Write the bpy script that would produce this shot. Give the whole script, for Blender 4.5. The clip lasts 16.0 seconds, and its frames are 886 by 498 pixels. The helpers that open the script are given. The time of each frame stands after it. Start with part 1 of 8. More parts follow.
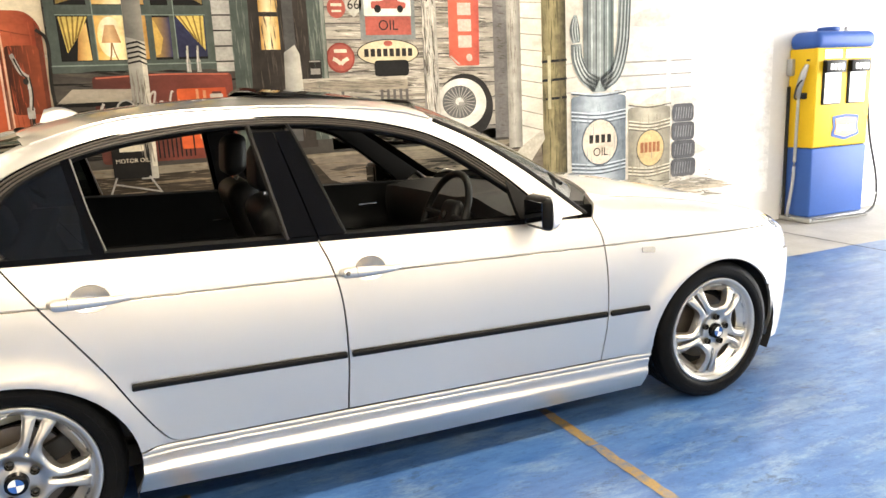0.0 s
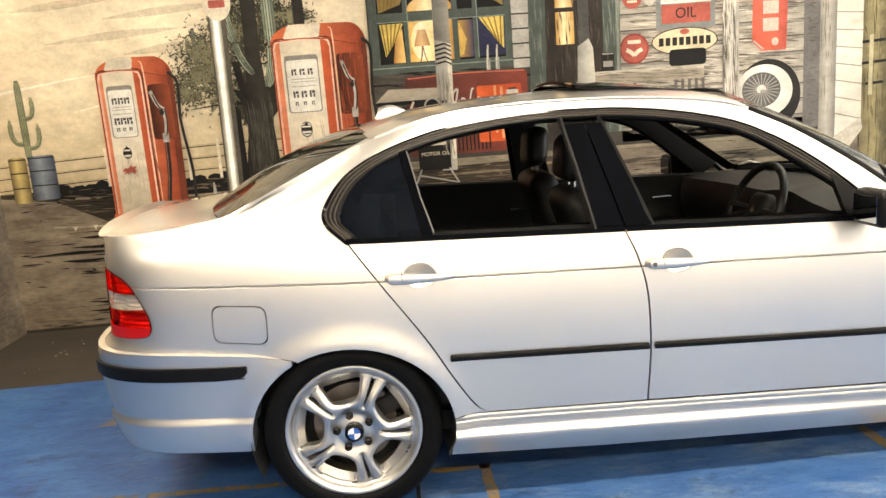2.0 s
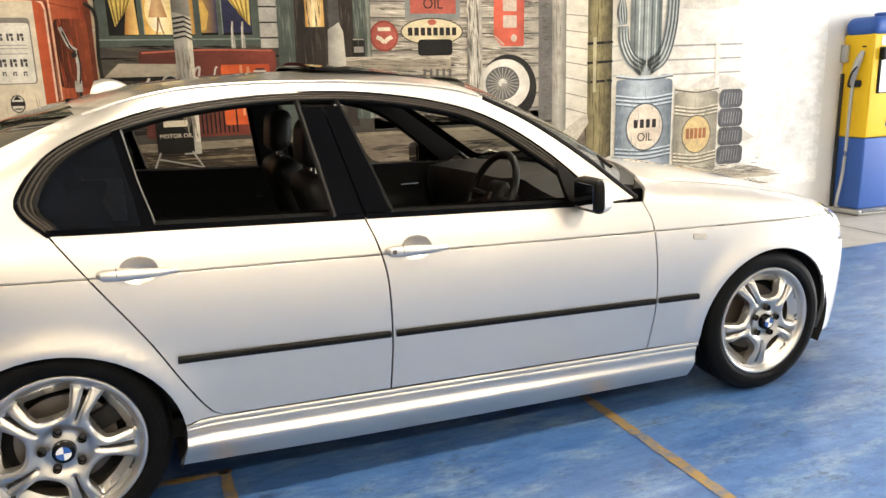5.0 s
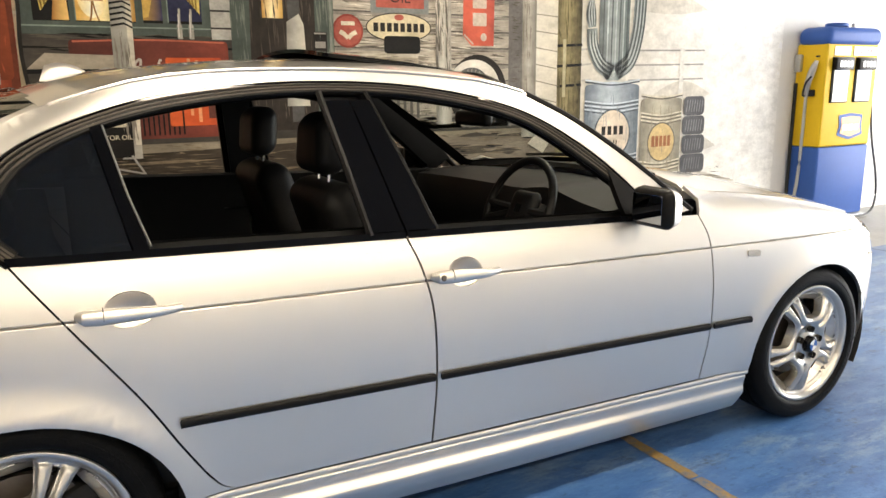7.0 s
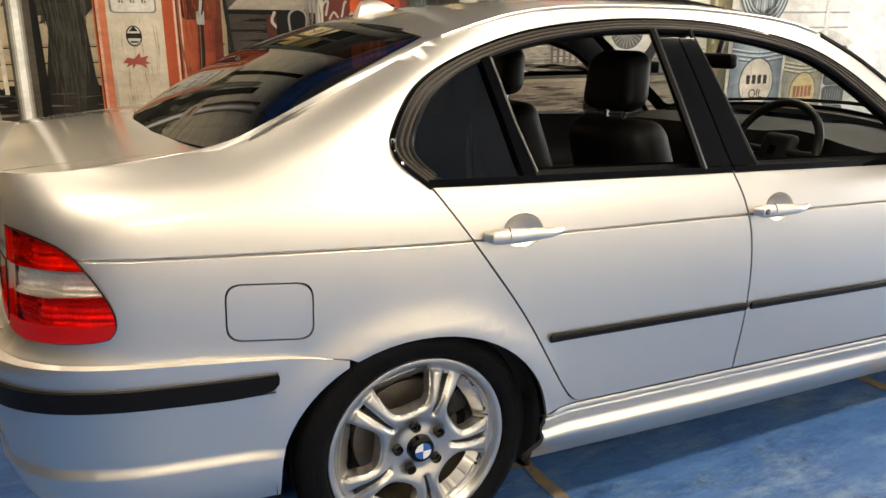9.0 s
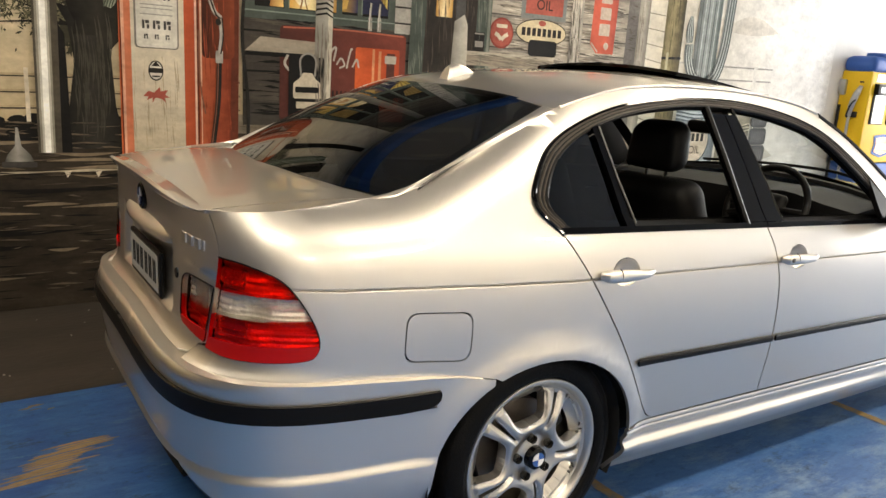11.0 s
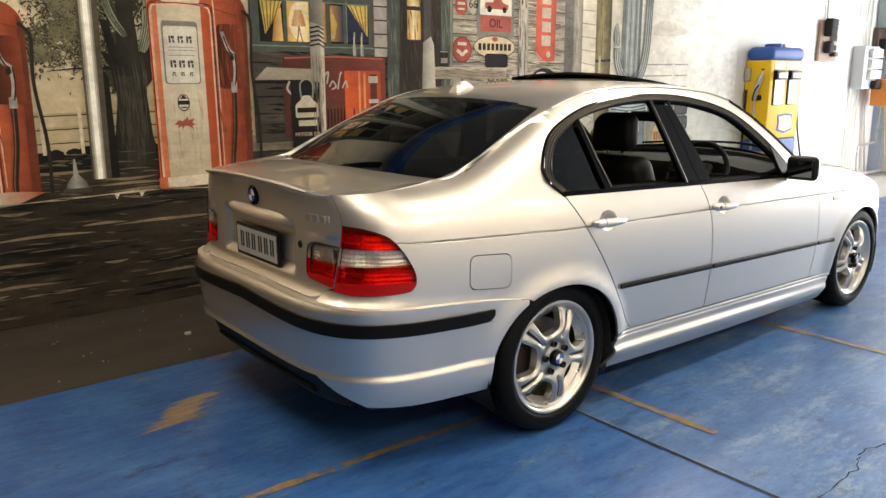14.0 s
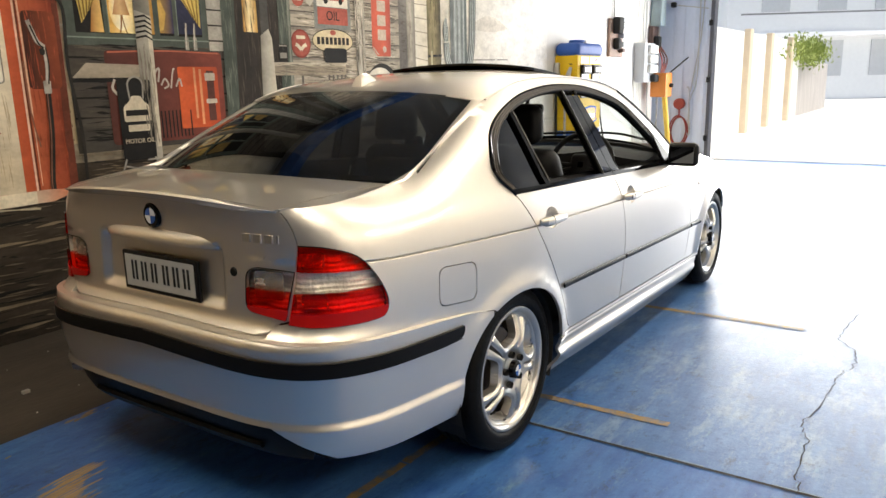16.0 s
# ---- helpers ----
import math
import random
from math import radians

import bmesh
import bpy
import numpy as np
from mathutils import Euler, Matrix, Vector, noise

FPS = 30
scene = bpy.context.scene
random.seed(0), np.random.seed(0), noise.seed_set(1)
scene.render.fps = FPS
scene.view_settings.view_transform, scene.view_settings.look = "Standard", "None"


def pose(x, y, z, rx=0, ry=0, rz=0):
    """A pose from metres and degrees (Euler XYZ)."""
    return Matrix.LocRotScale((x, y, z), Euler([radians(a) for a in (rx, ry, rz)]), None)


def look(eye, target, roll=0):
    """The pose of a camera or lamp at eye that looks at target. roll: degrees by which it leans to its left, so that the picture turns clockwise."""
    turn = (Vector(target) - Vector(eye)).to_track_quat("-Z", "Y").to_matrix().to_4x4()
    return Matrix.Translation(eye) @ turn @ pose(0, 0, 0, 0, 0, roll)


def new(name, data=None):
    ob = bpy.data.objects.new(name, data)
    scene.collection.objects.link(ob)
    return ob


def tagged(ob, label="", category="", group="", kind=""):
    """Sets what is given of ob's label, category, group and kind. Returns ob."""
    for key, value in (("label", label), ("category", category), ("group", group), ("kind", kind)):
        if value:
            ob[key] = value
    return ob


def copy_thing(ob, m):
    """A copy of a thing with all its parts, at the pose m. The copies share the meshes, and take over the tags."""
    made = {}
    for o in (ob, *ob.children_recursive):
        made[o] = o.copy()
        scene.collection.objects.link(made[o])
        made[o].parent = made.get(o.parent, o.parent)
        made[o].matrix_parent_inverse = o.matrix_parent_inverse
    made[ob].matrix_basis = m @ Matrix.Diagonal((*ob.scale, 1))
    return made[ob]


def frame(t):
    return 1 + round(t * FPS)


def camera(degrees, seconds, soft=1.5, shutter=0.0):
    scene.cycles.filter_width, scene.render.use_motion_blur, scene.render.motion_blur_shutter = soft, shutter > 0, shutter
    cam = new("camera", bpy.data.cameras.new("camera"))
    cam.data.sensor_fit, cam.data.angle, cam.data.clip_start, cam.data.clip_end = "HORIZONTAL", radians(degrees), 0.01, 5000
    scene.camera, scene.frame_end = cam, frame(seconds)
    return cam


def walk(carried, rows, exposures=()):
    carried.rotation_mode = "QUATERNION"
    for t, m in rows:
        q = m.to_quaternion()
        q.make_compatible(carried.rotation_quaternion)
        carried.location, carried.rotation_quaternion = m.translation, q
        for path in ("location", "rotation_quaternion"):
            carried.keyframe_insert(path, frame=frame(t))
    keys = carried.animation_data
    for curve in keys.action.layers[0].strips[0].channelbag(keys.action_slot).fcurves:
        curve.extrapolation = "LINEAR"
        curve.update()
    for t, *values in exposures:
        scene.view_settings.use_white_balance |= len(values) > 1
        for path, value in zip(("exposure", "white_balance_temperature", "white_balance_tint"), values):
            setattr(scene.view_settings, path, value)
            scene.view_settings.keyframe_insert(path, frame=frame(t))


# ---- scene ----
cam = camera(61.6, 16.0)
PATH = [
    (0, (-1.001, -3.218, 1.394), (-0.203, -1.43, 0.982), -2.6),
    (0.5, (-0.993, -3.223, 1.399), (-0.23, -1.413, 1.025), -2.8),
    (1, (-1.049, -3.227, 1.402), (-0.502, -1.341, 1.02), -3.2),
    (1.5, (-1.106, -3.238, 1.403), (-0.819, -1.293, 1.036), -3.6),
    (2, (-1.149, -3.244, 1.395), (-1.033, -1.285, 1.011), -4.4),
    (2.5, (-1.174, -3.257, 1.393), (-1.167, -1.3, 0.982), -4.2),
    (3, (-1.17, -3.247, 1.386), (-1.113, -1.297, 0.947), -3.9),
    (3.5, (-1.115, -3.248, 1.377), (-0.867, -1.312, 0.938), -3.3),
    (4, (-1.035, -3.238, 1.372), (-0.527, -1.359, 0.916), -2.3),
    (4.2, (-1.019, -3.24, 1.392), (-0.405, -1.393, 0.931), -1.8),
    (6.3, (-1.136, -2.805, 1.337), (-0.364, -1.017, 0.884), -2.0),
    (6.5, (-1.16, -2.74, 1.343), (-0.358, -0.967, 0.881), -2.2),
    (7, (-1.242, -2.592, 1.332), (-0.306, -0.879, 0.897), -0.6),
    (7.5, (-1.438, -2.502, 1.326), (-0.507, -0.788, 0.883), 2.7),
    (8, (-1.688, -2.477, 1.331), (-0.846, -0.738, 0.811), -0.3),
    (8.5, (-1.854, -2.413, 1.307), (-1.075, -0.648, 0.781), 1.6),
    (9, (-2.014, -2.335, 1.302), (-1.185, -0.602, 0.744), 0.0),
    (9.5, (-2.167, -2.288, 1.305), (-1.304, -0.554, 0.809), -0.4),
    (9.7, (-2.231, -2.283, 1.321), (-1.318, -0.579, 0.805), 1.3),
    (11.8, (-3.031, -2.287, 1.382), (-1.776, -0.793, 0.943), -0.6),
    (12, (-3.12, -2.304, 1.389), (-1.813, -0.855, 0.952), -1.9),
    (12.5, (-3.29, -2.356, 1.419), (-1.995, -0.887, 1.012), -3.8),
    (13, (-3.378, -2.479, 1.422), (-2.085, -1.0, 1.048), -1.3),
    (13.5, (-3.442, -2.673, 1.404), (-2.147, -1.189, 1.057), 0.1),
    (14, (-3.488, -2.755, 1.392), (-2.263, -1.234, 0.959), -0.4),
    (14.5, (-3.532, -2.65, 1.382), (-2.229, -1.188, 0.976), -1.4),
    (15, (-3.639, -2.479, 1.396), (-2.188, -1.151, 1.034), -2.6),
    (15.5, (-3.667, -2.299, 1.387), (-2.114, -1.092, 1.023), -0.1),
    (16, (-3.658, -2.084, 1.365), (-2.043, -0.99, 0.925), -1.3),
]
EXPOSURES = [(0, 0.51), (2.5, 0.44), (4.2, 0.28), (6.5, 0.02), (8, -0.03), (9, -0.04), (12, -0.26), (14.5, -0.24), (16, -0.24)]
walk(cam, [(t, look(eye, target, roll)) for t, eye, target, roll in PATH], EXPOSURES)

# ---- world, sun, lamps ----
world = bpy.data.worlds.new("sky")
scene.world = world
world.use_nodes = True
wn, wl = world.node_tree.nodes, world.node_tree.links
sky = wn.new("ShaderNodeTexSky")
sky.sky_type, sky.sun_disc = "NISHITA", False
sky.sun_elevation, sky.sun_rotation = radians(57.5), radians(180)
wn["Background"].inputs["Strength"].default_value = 0.15
wl.new(sky.outputs[0], wn["Background"].inputs["Color"])

sun = new("sun", bpy.data.lights.new("sun", "SUN"))
sun.data.energy, sun.data.angle, sun.data.color = 5.0, radians(0.5), (1.0, 0.95, 0.88)
sun.matrix_world = look((14, -14, 22), (14, 0, 0))


def area(name, eye, target, sx, sy, watts, color):
    ob = new(name, bpy.data.lights.new(name, "AREA"))
    ob.data.shape, ob.data.size, ob.data.size_y = "RECTANGLE", sx, sy
    ob.data.energy, ob.data.color = watts, color
    ob.matrix_world = look(eye, target)
    return ob


# daylight in the mouth of the garage
area("doorway_daylight", (9.05, -1.1, 1.7), (0, -1.2, 0.9), 4.4, 3.2, 540, (1.0, 0.975, 0.93))
# Tubes hang out of view; the last two are added to brighten the mural.
TUBES = [(-3.4, -1.9), (-0.6, -1.9), (2.2, -1.9), (-3.4, -5.2), (-0.6, -5.2), (2.2, -5.2), (-3.2, 0.6), (1.7, 0.5)]
for tx, ty in TUBES:
    area("tube_light", (tx, ty, 3.38), (tx, ty, 0), 1.2, 0.16, (100 if ty < -4 else 50 if tx < -3 else 60) if ty < 0 else (42 if tx < -3 else 76), (1.0, 0.857, 0.655))

# ---- tools ----
def part(name, data, material, parent=None, label=""):
    """One mesh object from a bmesh or a mesh, under a thing or a part."""
    if isinstance(data, bmesh.types.BMesh):
        me = bpy.data.meshes.new(name)
        bmesh.ops.recalc_face_normals(data, faces=data.faces[:])
        data.to_mesh(me)
        data.free()
    else:
        me = data
    me.materials.append(material)
    ob = new(name, me)
    if parent is not None:
        ob.parent = parent
    return tagged(ob, label)


def thing(name, label, category, group="", kind="", at=(0, 0, 0)):
    ob = new(name)
    ob.location = at
    ob.empty_display_size = 0.1
    return tagged(ob, label, category, group, kind)


def shade(me, angle=40):
    """Smooth shading with sharp edges past an angle."""
    me.shade_smooth()
    me.set_sharp_from_angle(angle=radians(angle))
    return me


def smooth_part(name, bm, material, parent=None, label="", angle=40):
    ob = part(name, bm, material, parent, label)
    shade(ob.data, angle)
    return ob


def box(bm, x0, x1, y0, y1, z0, z1, bevel=0.0, seg=2, m=None):
    got = bmesh.ops.create_cube(bm, size=1)
    vs = got["verts"]
    for v in vs:
        v.co = Vector((x0 + (v.co.x + 0.5) * (x1 - x0), y0 + (v.co.y + 0.5) * (y1 - y0), z0 + (v.co.z + 0.5) * (z1 - z0)))
    if bevel:
        es = list({e for v in vs for e in v.link_edges})
        got = bmesh.ops.bevel(bm, geom=es, offset=bevel, segments=seg, affect="EDGES", profile=0.5)
        vs = list({v for f in got["faces"] for v in f.verts} | {v for v in vs if v.is_valid})
    if m is not None:
        bmesh.ops.transform(bm, matrix=m, verts=vs)
    return bm


def boxed(*a, **k):
    return box(bmesh.new(), *a, **k)


def lathe(profile, seg=48, axis="z", m=None, bm=None, cap=True):
    """Turns (radius, height) pairs round an axis."""
    bm = bm or bmesh.new()
    rings = []
    for r, h in profile:
        ring = []
        for i in range(seg):
            a = 2 * math.pi * i / seg
            p = (r * math.cos(a), r * math.sin(a), h)
            if axis == "y":
                p = (p[0], h, p[1])
            if axis == "x":
                p = (h, p[0], p[1])
            v = bm.verts.new(p)
            if m is not None:
                v.co = m @ v.co
            ring.append(v)
        rings.append(ring)
    for a, b in zip(rings, rings[1:]):
        for i in range(seg):
            j = (i + 1) % seg
            bm.faces.new((a[i], a[j], b[j], b[i]))
    for ring, ok in ((rings[0], profile[0][0] > 1e-4), (rings[-1], profile[-1][0] > 1e-4)):
        if ok and cap:
            bm.faces.new(ring)
    bmesh.ops.remove_doubles(bm, verts=bm.verts[:], dist=1e-5)
    return bm


def tube(points, radius, seg=8, bm=None, closed=False):
    """A round bar along points."""
    bm = bm or bmesh.new()
    pts = [Vector(p) for p in points]
    n, rings = len(pts), []
    up = Vector((0, 0, 1))
    for i, p in enumerate(pts):
        a = pts[(i - 1) % n] if closed or i else p
        b = pts[(i + 1) % n] if closed or i < n - 1 else p
        d = (b - a).normalized()
        s = d.cross(up)
        if s.length < 0.05:
            s = d.cross(Vector((1, 0.2, 0)))
        s.normalize()
        t = s.cross(d)
        r = radius(i / (n - 1)) if callable(radius) else radius
        rings.append([bm.verts.new(p + r * (math.cos(2 * math.pi * k / seg) * s + math.sin(2 * math.pi * k / seg) * t)) for k in range(seg)])
    for i in range(n if closed else n - 1):
        a, b = rings[i], rings[(i + 1) % n]
        for k in range(seg):
            bm.faces.new((a[k], a[(k + 1) % seg], b[(k + 1) % seg], b[k]))
    if not closed:
        bm.faces.new(rings[0])
        bm.faces.new(rings[-1])
    return bm


def spline(pts, n=8, closed=False):
    """Catmull-Rom through points."""
    pts = [Vector(p) for p in pts]
    out, m = [], len(pts)
    for i in range(m if closed else m - 1):
        p1, p2 = pts[i], pts[(i + 1) % m]
        p0 = pts[i - 1] if i or closed else 2 * p1 - p2
        p3 = pts[(i + 2) % m] if closed or i + 2 < m else 2 * p2 - p1
        for k in range(n):
            t = k / n
            out.append(0.5 * (2 * p1 + (p2 - p0) * t + (2 * p0 - 5 * p1 + 4 * p2 - p3) * t * t + (3 * p1 - p0 - 3 * p2 + p3) * t ** 3))
    if not closed:
        out.append(pts[-1])
    return [tuple(p) for p in out]


def rounded(pts, r, n=5):
    """A polygon with its corners rounded; r is one radius or one for each corner."""
    pts = [Vector(p) for p in pts]
    out = []
    for i, p in enumerate(pts):
        rr = r[i] if isinstance(r, (list, tuple)) else r
        a, b = pts[i - 1] - p, pts[(i + 1) % len(pts)] - p
        d = min(rr, a.length * 0.49, b.length * 0.49)
        if d < 1e-5:
            out.append(tuple(p))
            continue
        s, e = p + a.normalized() * d, p + b.normalized() * d
        for k in range(n + 1):
            t = k / n
            out.append(tuple((1 - t) ** 2 * s + 2 * t * (1 - t) * p + t * t * e))
    return out


def curve(*pairs):
    """A smooth function through (x, y) pairs."""
    xs, ys = [p[0] for p in pairs], [p[1] for p in pairs]
    ms = []
    for i in range(len(xs)):
        a, b = max(i - 1, 0), min(i + 1, len(xs) - 1)
        ms.append((ys[b] - ys[a]) / (xs[b] - xs[a]))

    def f(x):
        if x <= xs[0]:
            return ys[0] + ms[0] * (x - xs[0])
        if x >= xs[-1]:
            return ys[-1] + ms[-1] * (x - xs[-1])
        i = max(k for k in range(len(xs) - 1) if xs[k] <= x)
        h = xs[i + 1] - xs[i]
        t = (x - xs[i]) / h
        return ((2 * t ** 3 - 3 * t * t + 1) * ys[i] + (t ** 3 - 2 * t * t + t) * h * ms[i] + (3 * t * t - 2 * t ** 3) * ys[i + 1] + (t ** 3 - t * t) * h * ms[i + 1])

    return f


def patch(outline, f, step, out, holes=(), flange=0.0, name="patch", cuts=()):
    """A sheet of a curved surface: the region inside outline (u, v), laid through f(u, v). out: a point's outward direction, or a
    function of the point. flange: how far its edges turn in."""
    bm = bmesh.new()
    edges = []
    for loop in (outline, *holes):
        clean = []
        for p in loop:
            if not clean or (Vector(p) - Vector(clean[-1])).length > 1e-4:
                clean.append(p)
        if (Vector(clean[0]) - Vector(clean[-1])).length < 1e-4:
            clean.pop()
        vs = [bm.verts.new((p[0], p[1], 0)) for p in clean]
        edges += [bm.edges.new((vs[i - 1], vs[i])) for i in range(len(vs))]
    bmesh.ops.triangle_fill(bm, edges=edges, use_beauty=True, use_dissolve=False)
    lo = [min(p[k] for p in outline) for k in (0, 1)]
    hi = [max(p[k] for p in outline) for k in (0, 1)]
    st = step if isinstance(step, tuple) else (step, step)
    for k in (0, 1):
        n = int((hi[k] - lo[k]) / st[k])
        for i in range(1, n + 1):
            co, no = [0, 0, 0], [0, 0, 0]
            co[k], no[k] = lo[k] + (hi[k] - lo[k]) * i / (n + 1), 1
            bmesh.ops.bisect_plane(bm, geom=bm.verts[:] + bm.edges[:] + bm.faces[:], dist=1e-6, plane_co=co, plane_no=no)
    for co, no in cuts:
        bmesh.ops.bisect_plane(bm, geom=bm.verts[:] + bm.edges[:] + bm.faces[:], dist=1e-6, plane_co=(*co, 0), plane_no=(*no, 0))
    bm.verts.index_update()
    e = 1e-3
    verts, norms, faces = [], [], []
    for v in bm.verts:
        u, w = v.co.x, v.co.y
        p = Vector(f(u, w))
        n = (Vector(f(u + e, w)) - Vector(f(u - e, w))).cross(Vector(f(u, w + e)) - Vector(f(u, w - e)))
        n.normalize()
        d = Vector(out(p)) if callable(out) else Vector(out)
        if n.dot(d) < 0:
            n.negate()
        verts.append(p)
        norms.append(n)
    for fc in bm.faces:
        idx = [v.index for v in fc.verts]
        a = Vector((0, 0, 0))
        for i in range(1, len(idx) - 1):
            a += (verts[idx[i]] - verts[idx[0]]).cross(verts[idx[i + 1]] - verts[idx[0]])
        if a.dot(norms[idx[0]]) < 0:
            idx.reverse()
        faces.append(idx)
    if flange:
        twin = {}
        for ed in bm.edges:
            if len(ed.link_faces) != 1:
                continue
            for v in ed.verts:
                if v.index not in twin:
                    twin[v.index] = len(verts)
                    verts += [verts[v.index].copy(), verts[v.index] - norms[v.index] * flange]
                    norms += [Vector((0, 0, 0))] * 2
            a, b = (twin[v.index] for v in ed.verts)
            faces.append([a, b, b + 1, a + 1])
    bm.free()
    me = bpy.data.meshes.new(name)
    me.from_pydata([tuple(v) for v in verts], [], faces)
    me.update()
    me.shade_smooth()
    me.normals_split_custom_set_from_vertices([tuple(n) for n in norms])
    return me


def plane_sheet(pts, y, thick=0.0):
    """A flat upright sheet facing -y, from (x, z) pairs."""
    bm = bmesh.new()
    vs = [bm.verts.new((p[0], y, p[1])) for p in pts]
    edges = [bm.edges.new((vs[i - 1], vs[i])) for i in range(len(vs))]
    bmesh.ops.triangle_fill(bm, edges=edges, use_beauty=True, use_dissolve=False)
    for fc in bm.faces:
        if fc.normal.y > 0:
            fc.normal_flip()
    if thick:
        got = bmesh.ops.extrude_face_region(bm, geom=bm.faces[:])
        for v in got["geom"]:
            if isinstance(v, bmesh.types.BMVert):
                v.co.y -= thick
    return bm


def ellipse(cx, cy, rx, ry, n=32, a0=0.0, a1=360.0):
    full = abs(a1 - a0) >= 360
    return [(cx + rx * math.cos(radians(a0 + (a1 - a0) * i / (n if full else n - 1))), cy + ry * math.sin(radians(a0 + (a1 - a0) * i / (n if full else n - 1)))) for i in range(n)]


# ---- materials ----
def stain(n, l, co, colour, amount):
    """Age over a whole painted wall: broad dingy clouds, dry-brush grain and rubbed flecks that run across its shapes."""
    last = colour
    for scale, detail, k, stretch in ((1.3, 5, amount, (1, 1, 1)), (9.0, 8, amount * 0.8, (0.7, 1, 1.4)), (45.0, 5, amount * 0.35, (1, 1, 1))):
        mp, t, r, m = n.new("ShaderNodeMapping"), n.new("ShaderNodeTexNoise"), n.new("ShaderNodeMapRange"), n.new("ShaderNodeVectorMath")
        mp.inputs["Scale"].default_value = stretch
        t.inputs["Scale"].default_value, t.inputs["Detail"].default_value, t.inputs["Roughness"].default_value = scale, detail, 0.65
        r.inputs["From Min"].default_value, r.inputs["From Max"].default_value = 0.3, 0.7
        r.inputs["To Min"].default_value, r.inputs["To Max"].default_value = 1 - k, 1 + k
        m.operation = "SCALE"
        l.new(co.outputs["Object"], mp.inputs["Vector"])
        l.new(mp.outputs[0], t.inputs["Vector"])
        l.new(t.outputs["Fac"], r.inputs["Value"])
        l.new(last, m.inputs[0])
        l.new(r.outputs[0], m.inputs["Scale"])
        last = m.outputs[0]
    return last


def material(name, color, rough=0.6, metal=0.0, vary=0.15, scale=6.0, bump=0.0, bump_scale=60.0, coat=0.0, fine=0.08, spec=0.5, stretch=(1, 1, 1), wash=0.0):
    """Paint, plastic, metal or stone with variation at two scales and a fine relief."""
    m = bpy.data.materials.new(name)
    m.use_nodes = True
    n, l = m.node_tree.nodes, m.node_tree.links
    bsdf = n["Principled BSDF"]
    co = n.new("ShaderNodeTexCoord")
    mp = n.new("ShaderNodeMapping")
    mp.inputs["Scale"].default_value = stretch
    l.new(co.outputs["Object"], mp.inputs["Vector"])
    big, small = n.new("ShaderNodeTexNoise"), n.new("ShaderNodeTexNoise")
    big.inputs["Scale"].default_value, big.inputs["Detail"].default_value = scale, 5
    small.inputs["Scale"].default_value, small.inputs["Detail"].default_value = scale * 9, 4
    for t in (big, small):
        l.new(mp.outputs[0], t.inputs["Vector"])
    add = n.new("ShaderNodeMath")
    add.operation = "MULTIPLY_ADD"
    l.new(small.outputs["Fac"], add.inputs[0])
    add.inputs[1].default_value = fine / max(vary, 1e-3)
    l.new(big.outputs["Fac"], add.inputs[2])
    ramp = n.new("ShaderNodeMapRange")
    ramp.inputs["From Min"].default_value, ramp.inputs["From Max"].default_value = 0.3, 0.75 + fine / max(vary, 1e-3)
    ramp.inputs["To Min"].default_value, ramp.inputs["To Max"].default_value = 1 - vary, 1 + vary
    l.new(add.outputs[0], ramp.inputs["Value"])
    mul = n.new("ShaderNodeVectorMath")
    mul.operation = "SCALE"
    mul.inputs[0].default_value = color[:3]
    l.new(ramp.outputs[0], mul.inputs["Scale"])
    l.new(stain(n, l, co, mul.outputs[0], wash) if wash else mul.outputs[0], bsdf.inputs["Base Color"])
    bsdf.inputs["Roughness"].default_value = rough
    bsdf.inputs["Metallic"].default_value = metal
    bsdf.inputs["Specular IOR Level"].default_value = spec
    bsdf.inputs["Coat Weight"].default_value = coat
    bsdf.inputs["Coat Roughness"].default_value = 0.03
    if bump:
        t, b = n.new("ShaderNodeTexNoise"), n.new("ShaderNodeBump")
        t.inputs["Scale"].default_value, t.inputs["Detail"].default_value = bump_scale, 5
        l.new(mp.outputs[0], t.inputs["Vector"])
        l.new(t.outputs["Fac"], b.inputs["Height"])
        b.inputs["Strength"].default_value, b.inputs["Distance"].default_value = bump, 0.01
        l.new(b.outputs[0], bsdf.inputs["Normal"])
    return m


def glass(name, tint, rough=0.0, face=0.075, rim=0.9):
    """A thin pane: clear through, with a reflecting face."""
    m = bpy.data.materials.new(name)
    m.use_nodes = True
    n, l = m.node_tree.nodes, m.node_tree.links
    n.remove(n["Principled BSDF"])
    mix, clear, gloss, fr = n.new("ShaderNodeMixShader"), n.new("ShaderNodeBsdfTransparent"), n.new("ShaderNodeBsdfGlossy"), n.new("ShaderNodeLayerWeight")
    fr.inputs["Blend"].default_value = 0.5
    power, lift = n.new("ShaderNodeMath"), n.new("ShaderNodeMath")
    power.operation, lift.operation = "POWER", "MULTIPLY_ADD"
    power.inputs[1].default_value, lift.inputs[1].default_value, lift.inputs[2].default_value = 4.0, rim, face
    l.new(fr.outputs["Facing"], power.inputs[0])
    l.new(power.outputs[0], lift.inputs[0])
    clear.inputs["Color"].default_value = (*tint, 1)
    gloss.inputs["Roughness"].default_value = rough
    l.new(lift.outputs[0], mix.inputs["Fac"])
    l.new(clear.outputs[0], mix.inputs[1])
    l.new(gloss.outputs[0], mix.inputs[2])
    l.new(mix.outputs[0], n["Material Output"].inputs["Surface"])
    return m


